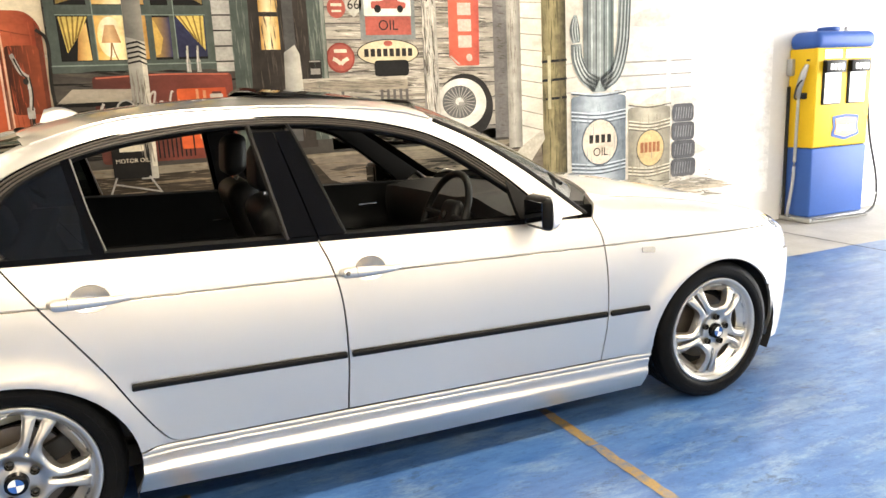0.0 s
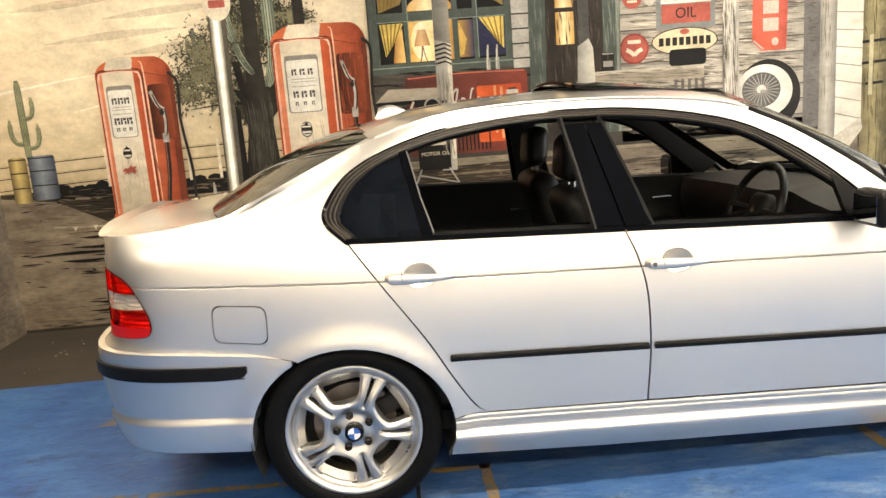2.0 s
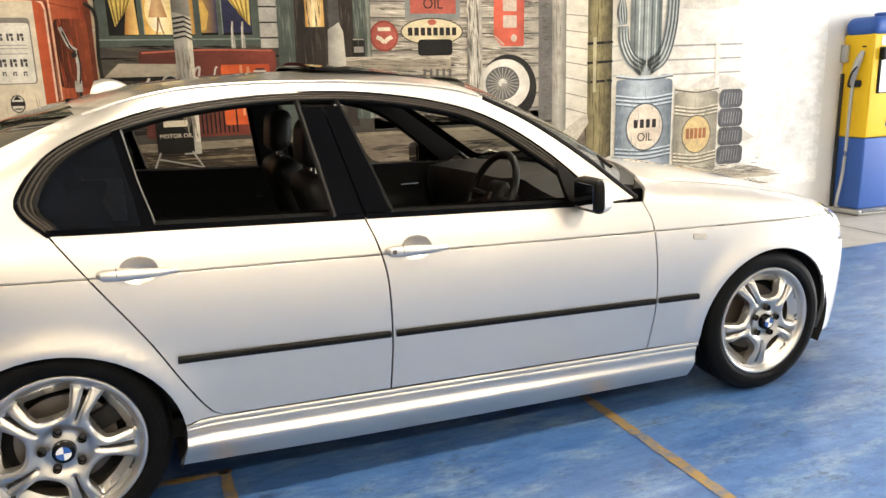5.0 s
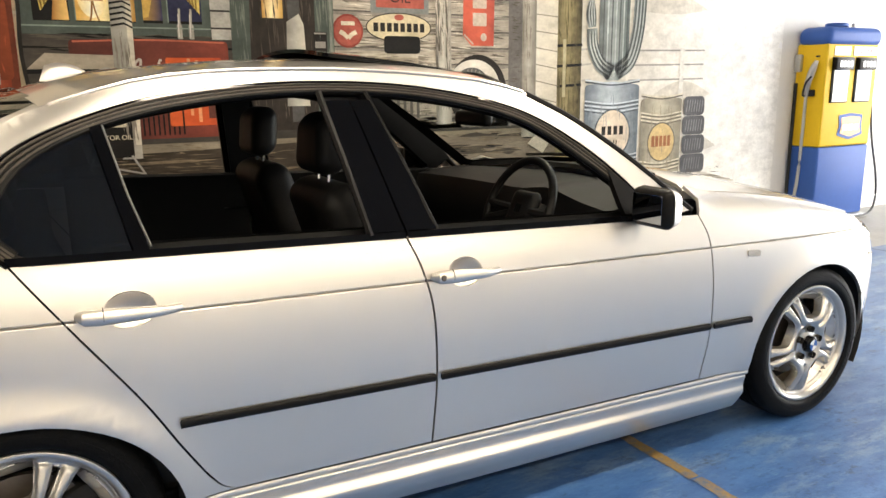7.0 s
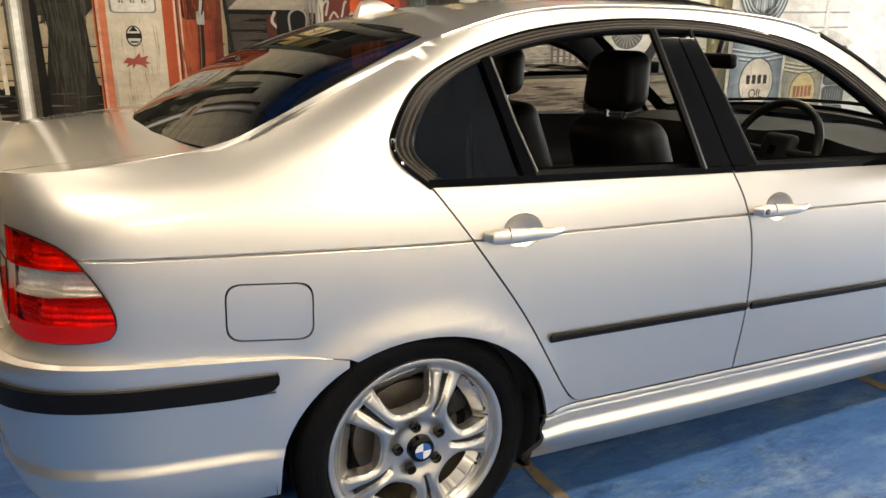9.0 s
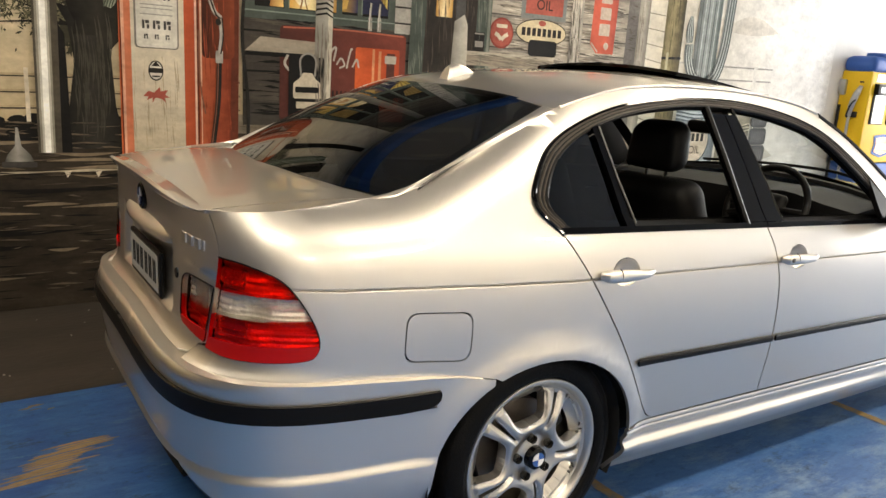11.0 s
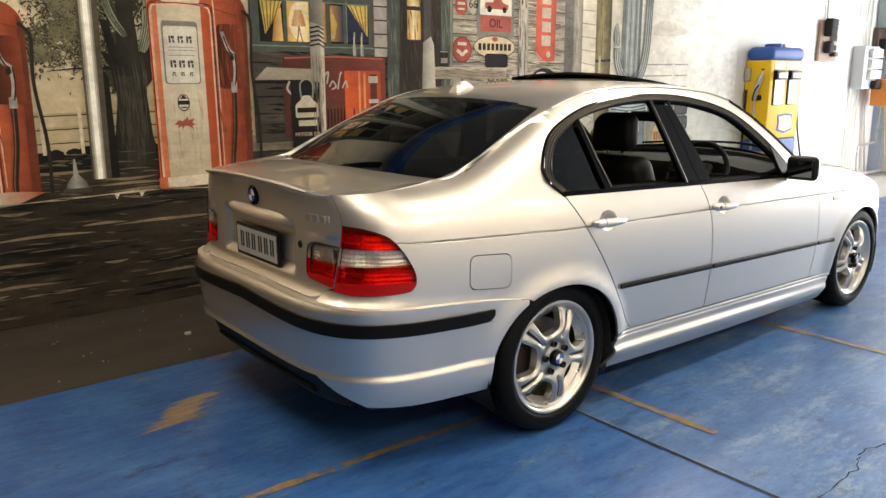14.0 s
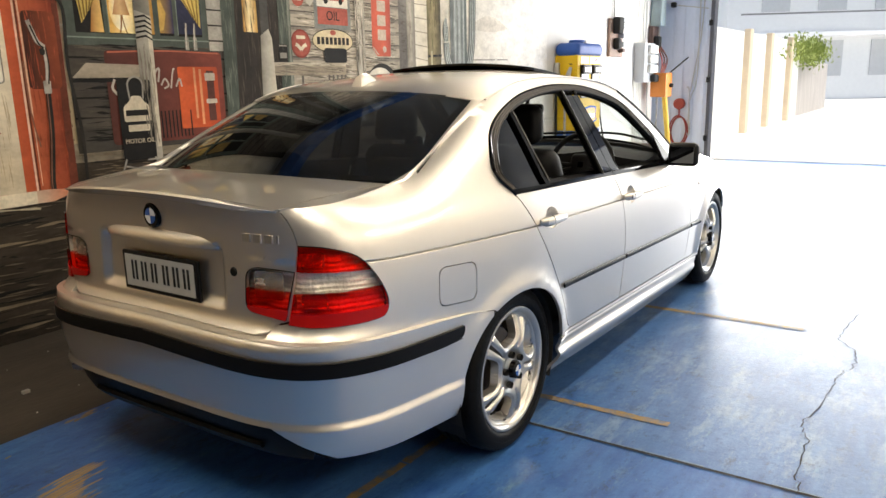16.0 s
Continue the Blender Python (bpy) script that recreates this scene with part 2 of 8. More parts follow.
def glow(name, color, strength):
    m = bpy.data.materials.new(name)
    m.use_nodes = True
    b = m.node_tree.nodes["Principled BSDF"]
    b.inputs["Base Color"].default_value = (0.8, 0.8, 0.8, 1)
    b.inputs["Emission Color"].default_value = (*color, 1)
    b.inputs["Emission Strength"].default_value = strength
    return m


SILVER = material("silver_metallic_paint", (0.775, 0.735, 0.672), rough=0.43, metal=0.99, vary=0.015, scale=3, fine=0.01, coat=1.0)
SILVER_PLASTIC = material("silver_painted_plastic", (0.775, 0.735, 0.672), rough=0.43, metal=0.99, vary=0.015, scale=3, fine=0.01, coat=1.0)
BLACK_TRIM = material("black_trim", (0.006, 0.0055, 0.005), rough=0.38, vary=0.2, scale=20, spec=0.16)
BLACK_GLOSS = material("gloss_black_trim", (0.002, 0.002, 0.0025), rough=0.04, vary=0.1, spec=0.26)
RUBBER_SEAL = material("worn_rubber_seal", (0.060, 0.049, 0.038), rough=0.5, vary=0.2, scale=20, spec=0.3)
# Pale grey stands in for the bright reflection along the window bar.
BAR_EDGE = material("bar_edge_glint", (0.13, 0.125, 0.115), rough=0.4, vary=0.1)
RUBBER = material("tyre_rubber", (0.0042, 0.0042, 0.0042), rough=0.5, spec=0.10, vary=0.3, scale=25, bump=0.25, bump_scale=180)
DARK = material("dark_underbody", (0.012, 0.012, 0.012), rough=0.85, vary=0.3, scale=8)
ALLOY = material("silver_alloy", (0.56, 0.54, 0.50), rough=0.32, metal=0.9, vary=0.06, scale=10, fine=0.05, coat=0.5)
STEEL = material("brake_disc_steel", (0.20, 0.17, 0.14), rough=0.45, metal=0.8, vary=0.3, scale=12)
LEATHER = material("black_leather", (0.007, 0.0068, 0.0068), rough=0.5, spec=0.3, vary=0.25, scale=14, bump=0.15, bump_scale=300)
DASH = material("dark_grey_soft_plastic", (0.011, 0.011, 0.0115), rough=0.55, spec=0.3, vary=0.15, scale=20, bump=0.1, bump_scale=400)
CHROME = material("chrome", (0.75, 0.75, 0.75), rough=0.12, metal=1.0, vary=0.05)
GLASS_CLEAR = glass("clear_glass", (0.86, 0.9, 0.88))
GLASS_DARK = glass("tinted_glass", (0.075, 0.085, 0.09), face=0.115)
GLASS_BLACK = glass("dark_tinted_glass", (0.03, 0.045, 0.05), face=0.10)
RED_LENS = glass("red_lamp_lens", (1.0, 0.075, 0.025), face=0.02, rim=0.15)
LAMP_BOWL = material("lamp_reflector", (0.95, 0.93, 0.89), rough=0.3, metal=0.7, vary=0.3, scale=14, fine=0.3, bump=0.45, bump_scale=130)
CELL = material("lamp_cell", (0.72, 0.69, 0.63), rough=0.22, metal=0.8, vary=0.5, scale=40, fine=0.3, bump=0.4, bump_scale=170)
RED_BAND = material("red_lamp_plastic", (0.42, 0.004, 0.002), rough=0.35, vary=0.15, coat=0.1, spec=0.3)
LENS_CLEAR = material("clear_lamp_lens", (0.55, 0.52, 0.47), rough=0.2, metal=0.5, vary=0.5, scale=9, fine=0.45, coat=1.0, stretch=(2.2, 2.2, 9))
CLEAR_COVER = glass("clear_lamp_cover", (0.92, 0.90, 0.86), face=0.03, rim=0.4)
PLATE_WHITE = material("white_plate", (0.42, 0.41, 0.37), rough=0.4, vary=0.15, scale=30)
BADGE_BLUE = material("badge_blue", (0.03, 0.10, 0.35), rough=0.2, vary=0.05, coat=1.0)
BADGE_WHITE = material("badge_white", (0.75, 0.75, 0.75), rough=0.2, vary=0.05, coat=1.0)
RED_LIGHT = material("red_plastic", (0.6, 0.03, 0.01), rough=0.4)
MIRROR = material("mirror_glass", (0.30, 0.33, 0.38), rough=0.02, metal=1.0, vary=0.01)
WHITE_WALL = material("white_wall_paint", (0.80, 0.79, 0.76), rough=0.75, vary=0.06, scale=2.2, bump=0.12, bump_scale=40)

# ---- the garage ----
WALL_Y = 2.107
X0, X1, YS, TOP = -7.5, 9.2, -6.5, 3.6


def floor_paint(deep, mid, pale_c, worn_at, grey):
    """Worn blue floor paint on concrete: scuffs, pale worn clouds, brown marks; lighter bare concrete where it wore off."""
    m = bpy.data.materials.new("worn_blue_floor_paint")
    m.use_nodes = True
    n, l = m.node_tree.nodes, m.node_tree.links
    bsdf = n["Principled BSDF"]
    co = n.new("ShaderNodeTexCoord")

    def noise_tex(scale, detail, stretch=(1, 1, 1), rough=0.6):
        mp, t = n.new("ShaderNodeMapping"), n.new("ShaderNodeTexNoise")
        mp.inputs["Scale"].default_value = stretch
        l.new(co.outputs["Object"], mp.inputs["Vector"])
        t.inputs["Scale"].default_value, t.inputs["Detail"].default_value, t.inputs["Roughness"].default_value = scale, detail, rough
        l.new(mp.outputs[0], t.inputs["Vector"])
        return t.outputs["Fac"]

    def ramp(src, *stops):
        r = n.new("ShaderNodeValToRGB")
        l.new(src, r.inputs["Fac"])
        while len(r.color_ramp.elements) < len(stops):
            r.color_ramp.elements.new(0.5)
        for el, (p, c) in zip(r.color_ramp.elements, stops):
            el.position, el.color = p, (*c, 1)
        return r.outputs["Color"]

    def mix(a, b, fac):
        x = n.new("ShaderNodeMix")
        x.data_type = "RGBA"
        l.new(a, x.inputs[6])
        l.new(b, x.inputs[7])
        l.new(fac, x.inputs[0])
        return x.outputs[2]

    base = ramp(noise_tex(1.3, 12, (1, 1, 1), 0.72), (0.30, deep), (0.48, mid), (0.68, pale_c))
    fine = ramp(noise_tex(14, 9, (0.3, 1, 1), 0.7), (0.32, deep), (0.66, pale_c))
    half = n.new("ShaderNodeValue")
    half.outputs[0].default_value = 0.52
    c = mix(base, fine, half.outputs[0])
    worn = ramp(noise_tex(4.5, 12, (0.45, 1.3, 1), 0.78), (worn_at, (0, 0, 0)), (worn_at + 0.13, (0.8, 0.8, 0.8)))
    pale = ramp(noise_tex(14, 4), (0.3, [0.65 * v for v in grey]), (0.7, grey))
    c = mix(c, pale, worn)
    dark = ramp(noise_tex(7, 12, (0.6, 1, 1), 0.8), (0.56, (0, 0, 0)), (0.64, (0.75, 0.75, 0.75)))
    dirt = ramp(noise_tex(30, 3), (0.3, (0.010, 0.020, 0.055)), (0.7, (0.035, 0.045, 0.07)))
    c = mix(c, dirt, dark)
    fleck = ramp(noise_tex(24, 9, (0.55, 1, 1), 0.8), (0.53, (0, 0, 0)), (0.62, (0.6, 0.6, 0.6)))
    c = mix(c, ramp(noise_tex(3, 3), (0.3, (0.008, 0.036, 0.12)), (0.7, (0.020, 0.070, 0.19))), fleck)
    rubbed = ramp(noise_tex(19, 10, (0.4, 1.2, 1), 0.82), (0.57, (0, 0, 0)), (0.68, (0.6, 0.6, 0.6)))
    c = mix(c, ramp(noise_tex(5, 3), (0.35, (0.11, 0.25, 0.38)), (0.65, (0.21, 0.36, 0.44))), rubbed)
    l.new(c, bsdf.inputs["Base Color"])
    rr = n.new("ShaderNodeMapRange")
    rr.inputs["To Min"].default_value, rr.inputs["To Max"].default_value = 0.22, 0.5
    l.new(noise_tex(4, 6), rr.inputs["Value"])
    l.new(rr.outputs[0], bsdf.inputs["Roughness"])
    b = n.new("ShaderNodeBump")
    b.inputs["Strength"].default_value, b.inputs["Distance"].default_value = 0.12, 0.01
    l.new(noise_tex(35, 5), b.inputs["Height"])
    l.new(b.outputs[0], bsdf.inputs["Normal"])
    return m


BLUE_FLOOR = floor_paint((0.010, 0.046, 0.205), (0.022, 0.088, 0.32), (0.075, 0.205, 0.45), 0.57, (0.19, 0.31, 0.41))
WORN_FLOOR = floor_paint((0.011, 0.052, 0.19), (0.034, 0.108, 0.31), (0.092, 0.195, 0.41), 0.50, (0.21, 0.31, 0.45))
BROWN_FLOOR = material("dirty_brown_concrete", (0.042, 0.033, 0.025), rough=0.7, vary=0.55, scale=3.2, fine=0.3, bump=0.25, bump_scale=30, stretch=(0.5, 1.4, 1))
CEILING = material("ceiling_board", (0.30, 0.295, 0.28), rough=0.85, vary=0.1)
SIDE_WALL = material("grey_wall_paint", (0.66, 0.63, 0.58), rough=0.8, vary=0.15, scale=1.5)
BACK_WALL = material("dark_wall_paint", (0.075, 0.07, 0.065), rough=0.8, vary=0.15, scale=1.5)
# Bare concrete paled: daylight glare towards the doorway is put into the grey.
GLARE_FLOOR = material("glare_paled_concrete", (0.36, 0.35, 0.33), rough=0.6, vary=0.25, scale=3, fine=0.15, bump=0.2, bump_scale=30)
OUTDOOR = material("pale_concrete_yard", (0.78, 0.77, 0.74), rough=0.8, vary=0.15, scale=1.5, bump=0.2)


def structure(name, bm, mat, label, category):
    return tagged(part(name, bm, mat), label, category, kind="structure")


structure("floor", boxed(X0, -1.159, YS, 0.9, -0.12, 0.0), BLUE_FLOOR, "deep blue painted concrete garage floor", "floor")
structure("floor_worn", boxed(-1.159, X1, YS, 0.9, -0.12, 0.0), WORN_FLOOR, "worn pale blue painted concrete garage floor", "floor")
structure("floor_edge", boxed(X0, 2.7, 0.9, WALL_Y + 0.2, -0.12, -0.003), BROWN_FLOOR, "bare brown dirty concrete strip along the mural wall", "floor")
structure("floor_end", boxed(2.7, X1, 0.9, WALL_Y + 0.2, -0.12, -0.003), GLARE_FLOOR, "bare concrete strip along the white wall, daylight glare in its pale grey", "floor")
structure("ground", boxed(X1, 400, -200, 200, -0.13, -0.01), OUTDOOR, "pale sunlit concrete yard outside the doorway", "ground")
structure("wall_north", boxed(X0, 8.9, WALL_Y, WALL_Y + 0.2, 0, TOP), WHITE_WALL, "white painted masonry wall carrying the mural", "wall")
# Unseen walls close the room; their tones shape the light on the car.
structure("wall_south", boxed(X0, X1, YS - 0.2, YS, 0, TOP), SIDE_WALL, "unseen plain garage wall, its grey set for reflections in the car", "wall")
structure("wall_west", boxed(X0 - 0.2, X0, YS - 0.2, WALL_Y + 0.2, 0, TOP), BACK_WALL, "unseen plain garage end wall, its dark tone set for reflections in the car", "wall")
structure("beam", boxed(X0, 8.9, 1.56, 1.80, TOP - 0.22, TOP - 0.002, 0.006, 1), material("blue_beam_paint", (0.04, 0.12, 0.36), rough=0.5, vary=0.15, scale=3), "blue painted steel beam under the ceiling beside the mural wall", "beam")
structure("ceiling", boxed(X0 - 0.2, X1 + 0.2, YS - 0.2, WALL_Y + 0.2, TOP, TOP + 0.15), CEILING, "plain pale garage ceiling", "ceiling")

# ---- the car ----
XC_R, XC_F, EXP_R, EXP_F = -1.2, 1.2, 5.5, 3.8
profile = curve((0.10, 0.80), (0.16, 0.822), (0.20, 0.838), (0.26, 0.849), (0.30, 0.851), (0.36, 0.856), (0.50, 0.867), (0.62, 0.870),
                (0.72, 0.866), (0.80, 0.857), (0.86, 0.843), (0.92, 0.819), (0.96, 0.797), (1.05, 0.757), (1.20, 0.685), (1.30, 0.632), (1.40, 0.575))
rear_x = curve((0.2, -2.20), (0.30, -2.248), (0.40, -2.275), (0.52, -2.292), (0.61, -2.292), (0.640, -2.286), (0.662, -2.252), (0.685, -2.238), (0.76, -2.234),
               (0.85, -2.230), (0.95, -2.230), (1.02, -2.240), (1.06, -2.250))
front_x = curve((0.15, 2.06), (0.25, 2.11), (0.45, 2.13), (0.58, 2.12), (0.68, 2.06), (0.76, 1.95), (0.85, 1.8))


def step(t):
    t = min(max(t, 0.0), 1.0)
    return t * t * (3 - 2 * t)


def polar(psi, a, b, power):
    c, s = abs(math.cos(psi)), abs(math.sin(psi))
    return ((c / b) ** power + (s / a) ** power) ** (-1 / power)


def arc_table(a, b, power, n=400):
    out, last, total = [(0.0, 0.0)], None, 0.0
    for i in range(n + 1):
        psi = math.pi / 2 * i / n
        r = polar(psi, a, b, power)
        p = Vector((r * math.sin(psi), r * math.cos(psi)))
        if last is not None:
            total += (p - last).length
            out.append((total, psi))
        last = p
    return [o[0] for o in out], [o[1] for o in out]


ARC_R, ARC_F = arc_table(1.06, 0.85, EXP_R), arc_table(0.92, 0.85, EXP_F)
END_R, END_F = XC_R - ARC_R[0][-1], XC_F + ARC_F[0][-1]


def deck(x, y):
    return 1.068 - 0.045 * (abs(y) / 0.8) ** 2.2 - 0.035 * ((x + 1.75) / 0.5) ** 2 * (1 if x < -1.75 else 0)


hood_line = curve((0.5, 1.0), (0.9, 0.985), (1.3, 0.935), (1.7, 0.845), (1.95, 0.76), (2.1, 0.69))


def hood(x, y):
    return hood_line(x) - 0.055 * (abs(y) / 0.75) ** 2.4


def wrap(u, z, half, grow=0.0):
    """The plan of the body at height z: side, then round the corner to the middle of the rear or front."""
    if u < XC_R:
        psi = float(np.interp(XC_R - u, *ARC_R))
        r = polar(psi, 1.06, 0.85, EXP_R)
        s = r * math.sin(psi)
        half *= 1 - 0.075 * step((-1.2 - u) / 0.75)
        return XC_R - s * 0.981 - (XC_R - rear_x(z) + grow - 1.04) * (s / 1.06) ** 4, r * math.cos(psi) * half / 0.85
    if u > XC_F:
        psi = float(np.interp(u - XC_F, *ARC_F))
        r = polar(psi, 0.92, 0.85, EXP_F)
        s = r * math.sin(psi)
        return XC_F + s * 0.978 + (front_x(z) - XC_F + grow - 0.90) * (s / 0.92) ** 4, r * math.cos(psi) * half / 0.85
    return u, half


def soft_ramp(t, w):
    return w * math.log1p(math.exp(min(t / w, 40.0)))


def top_edge(u):
    """The height where the side rolls over into hood, boot or screen."""
    if u < -0.4:
        x, y = wrap(u, 1.0, 0.76)
        return deck(x, y) + 0.47 * soft_ramp(u + 1.775, 0.09)
    x, y = wrap(u, 0.765, 0.72)
    return hood(x, y) + 0.9 * soft_ramp(0.78 - u, 0.04)


roll_in = curve((-3.2, 0.055), (-2.2, 0.060), (-1.9, 0.090), (-1.74, 0.108), (-1.55, 0.090), (-1.42, 0.076), (-1.22, 0.045), (-1.0, 0.03), (-0.4, 0.085), (3.0, 0.085))


def half_width(u, z):
    zz = z + 0.04 * u
    w = profile(zz)
    for cx, cz, rx, rz in ARCHES:
        d = math.hypot((u - cx) / rx, (z - cz) / rz)
        w += 0.017 * math.exp(-((d - 1.0) / 0.16) ** 2) * step((z - 0.20) / 0.14)
    w -= 0.010 * math.exp(-((z + 0.0315 * u - 0.797) / 0.0019) ** 4)
    if u > 0.7:
        w -= 0.03 * ((u - 0.7) / 1.0) ** 2
    t = top_edge(u)
    r = 0.12 if u < -0.4 else 0.085
    if z > t - r:
        d = min((z - t + r) / r, 1.0)
        w -= roll_in(u) * (1 - math.sqrt(1 - 0.8649 * d * d)) / 0.6324
    return w


ARCHES = [(-1.36, 0.305, 0.352, 0.318), (1.36, 0.305, 0.372, 0.335)]


def body(side, grow=0.0):
    def f(u, z):
        g = grow(u, z) if callable(grow) else grow
        x, y = wrap(u, z, half_width(u, z) + g, g)
        return x, side * y, z
    return f


def bumper_grow(u, z):
    """The bumper stands proud of the body, with a ledge low down."""
    return 0.016 * step((-1.50 - u) / 0.35) + 0.012 * step((0.400 - z) / 0.03) * step((-1.6 - u) / 0.2)


def sill_grow(u, z):
    """A bead and a crease under the doors, a hollow, then the skirt steps out, most of all at the back."""
    d = sill_line(u) - z
    back = 1 - 0.65 * step((u + 0.3) / 1.1)
    bead = 0.004 * math.exp(-((d - 0.010) / 0.006) ** 2) - 0.0045 * math.exp(-((d - 0.0225) / 0.004) ** 2)
    return bead - 0.010 * back * math.exp(-((d - 0.055) / 0.020) ** 2) + 0.014 * back * step((d - 0.062) / 0.024) - 0.03 * max(d - 0.095, 0.0) / 0.1


CREASE = [((0, 0.797 + d), (0.0315, 1)) for d in (-0.005, -0.0025, -0.0014, 0.0014, 0.0025, 0.005)]
SKIRT = [((0, 0.315 - d), (0.03, 1)) for d in (0.004, 0.010, 0.016, 0.0195, 0.0225, 0.0255, 0.030, 0.042, 0.055, 0.063, 0.070, 0.078, 0.088, 0.100)]
LEDGE = [((0, z), (0, 1)) for z in (0.370, 0.377, 0.385, 0.393, 0.400)]


def outward(p):
    return Vector((p.x * (0.0 if abs(p.x) < 1.2 else 0.6), p.y * 3, (p.z - 0.5) * 0.6))


def u_at_y(y, z=0.85):
    """The wrapped coordinate of a place on the rear at that distance from the middle."""
    lo, hi = END_R, XC_R - 0.75
    for _ in range(40):
        mid = (lo + hi) / 2
        if wrap(mid, z, 0.84)[1] < y:
            lo = mid
        else:
            hi = mid
    return lo


def arch_line(k, a0, a1, n=26, grow=0.0):
    cx, cz, rx, rz = ARCHES[k]
    return ellipse(cx, cz, rx + grow, rz + grow, n, a0, a1)


def belt(x):
    return 0.915 - 0.04 * x


def sill_line(x):
    return 0.315 - 0.03 * x


car = thing("car", "silver four-door sedan with open side windows parked beside the mural", "car")
GAP = 0.003
SIDES = ((-1, "right"), (1, "left"))

door_front_rear_edge = spline([(-0.385, belt(-0.385)), (-0.352, 0.84), (-0.326, 0.72), (-0.32, 0.52), (-0.33, sill_line(-0.33) + 0.005)], 6)
rear_door_edge = spline([(-1.325, belt(-1.325)), (-1.22, 0.82), (-1.09, 0.63), (-1.01, 0.49), (-0.945, 0.385), (-0.905, 0.350), (-0.85, sill_line(-0.85) + 0.003)], 6)
door_front_edge = spline([(0.735, sill_line(0.735) + 0.005), (0.76, 0.49), (0.75, 0.77), (0.715, belt(0.715))], 6)

dlo = spline([(-1.30, 0.985), (-1.342, 1.03), (-1.337, 1.08), (-1.277, 1.16), (-1.16, 1.225), (-1.0, 1.272), (-0.8, 1.302), (-0.58, 1.315), (-0.3, 1.303), (-0.05, 1.262), (0.12, 1.205), (0.3, 1.085), (0.50, 0.93)], 6)
dlo_outer = spline([(-1.325, belt(-1.325)), (-1.397, 1.04), (-1.387, 1.10), (-1.312, 1.185), (-1.185, 1.25), (-1.0, 1.305), (-0.8, 1.332), (-0.58, 1.343), (-0.3, 1.332), (-0.03, 1.288), (0.16, 1.222), (0.36, 1.09), (0.56, belt(0.56) + 0.005)], 6)
roof_edge = spline([(0.70, 0.905), (0.50, 1.075), (0.30, 1.215), (0.10, 1.312), (-0.15, 1.355), (-0.55, 1.375), (-0.95, 1.358), (-1.22, top_edge(-1.22) - 0.001), (-1.35, top_edge(-1.35) - 0.001), (-1.48, top_edge(-1.48) - 0.001), (-1.60, top_edge(-1.60) - 0.001), (-1.70, top_edge(-1.70) - 0.001), (-1.77, top_edge(-1.77) - 0.001)], 6)

LAMP_U = u_at_y(0.585)
bumper_top = spline([(-1.545, 0.592), (-1.7, 0.614), (-1.95, 0.632), (-2.3, 0.643), (-2.7, 0.648), (END_R, 0.650)], 8)
lamp_outer = spline([(LAMP_U, 0.920), (-2.205, 0.913), (-2.118, 0.884), (-2.064, 0.824), (-2.028, 0.753), (-2.033, 0.708), (-2.075, 0.691), (-2.25, 0.683), (u_at_y(0.54), 0.688)], 6)


PANELS = {}
HANDLES = [(-0.222, 0.818), (-1.092, 0.845)]


def fuel_outline(g):
    return rounded([(-1.805 - g, 0.668 - g), (-1.622 + g, 0.652 - g), (-1.618 + g, 0.778 + g), (-1.80 - g, 0.79 + g)], 0.035, 6)


def cup(panel, s, hx, hz):
    """The hollow behind a door handle."""
    def f(x, z):
        d = ((x - hx) / 0.060) ** 2 + ((z - hz + 0.008) / 0.047) ** 2
        return x, s * (half_width(x, z) - 0.032 * max(1 - d, 0.0) ** 1.15), z
    part("handle_cup", patch(ellipse(hx, hz - 0.008, 0.060, 0.047, 28), f, 0.008, (0, s, 0)), SILVER, panel)


def handle(panel, s, hx, hz, lock):
    pts = []
    for i in range(15):
        t = i / 14
        x = hx - 0.108 + 0.216 * t
        rise = min(t / 0.12, (1 - t) / 0.30, 1.0)
        z = hz - 0.002 - 0.008 * t
        pts.append((x, s * (half_width(x, z) + 0.004 + 0.020 * math.sin(rise * math.pi / 2)), z))
    bm = tube(pts, lambda t: 0.0172 * min(1.0, 0.55 + t * 6) if t < 0.35 else 0.0172 - 0.0095 * ((t - 0.35) / 0.65) ** 1.2, 16)
    for v in bm.verts:
        v.co.z = hz + 0.003 + (v.co.z - hz) * 1.08
    h = smooth_part("door_handle", bm, SILVER_PLASTIC, panel)
    if lock:
        x = hx - 0.088
        y = s * (half_width(x, hz) + 0.038)
        smooth_part("lock", lathe([(0.0, -0.002), (0.007, -0.002), (0.0085, 0.0), (0.0085, 0.01)], 20, "y", Matrix.Translation((x, y, hz + 0.001)) @ Matrix.Scale(-s, 4, (0, 1, 0))), STEEL, h)
    seam = [(hx - 0.058, s * (half_width(hx - 0.06, hz) + 0.024 + 0.0178 * math.cos(radians(a))), hz + 0.002 + 0.0190 * math.sin(radians(a))) for a in range(-80, 81, 20)]
    smooth_part("handle_seam", tube(seam, 0.0011, 6), BLACK_TRIM, h)


def strip_z(x):
    return 0.532 - 0.034 * (x + 0.33)


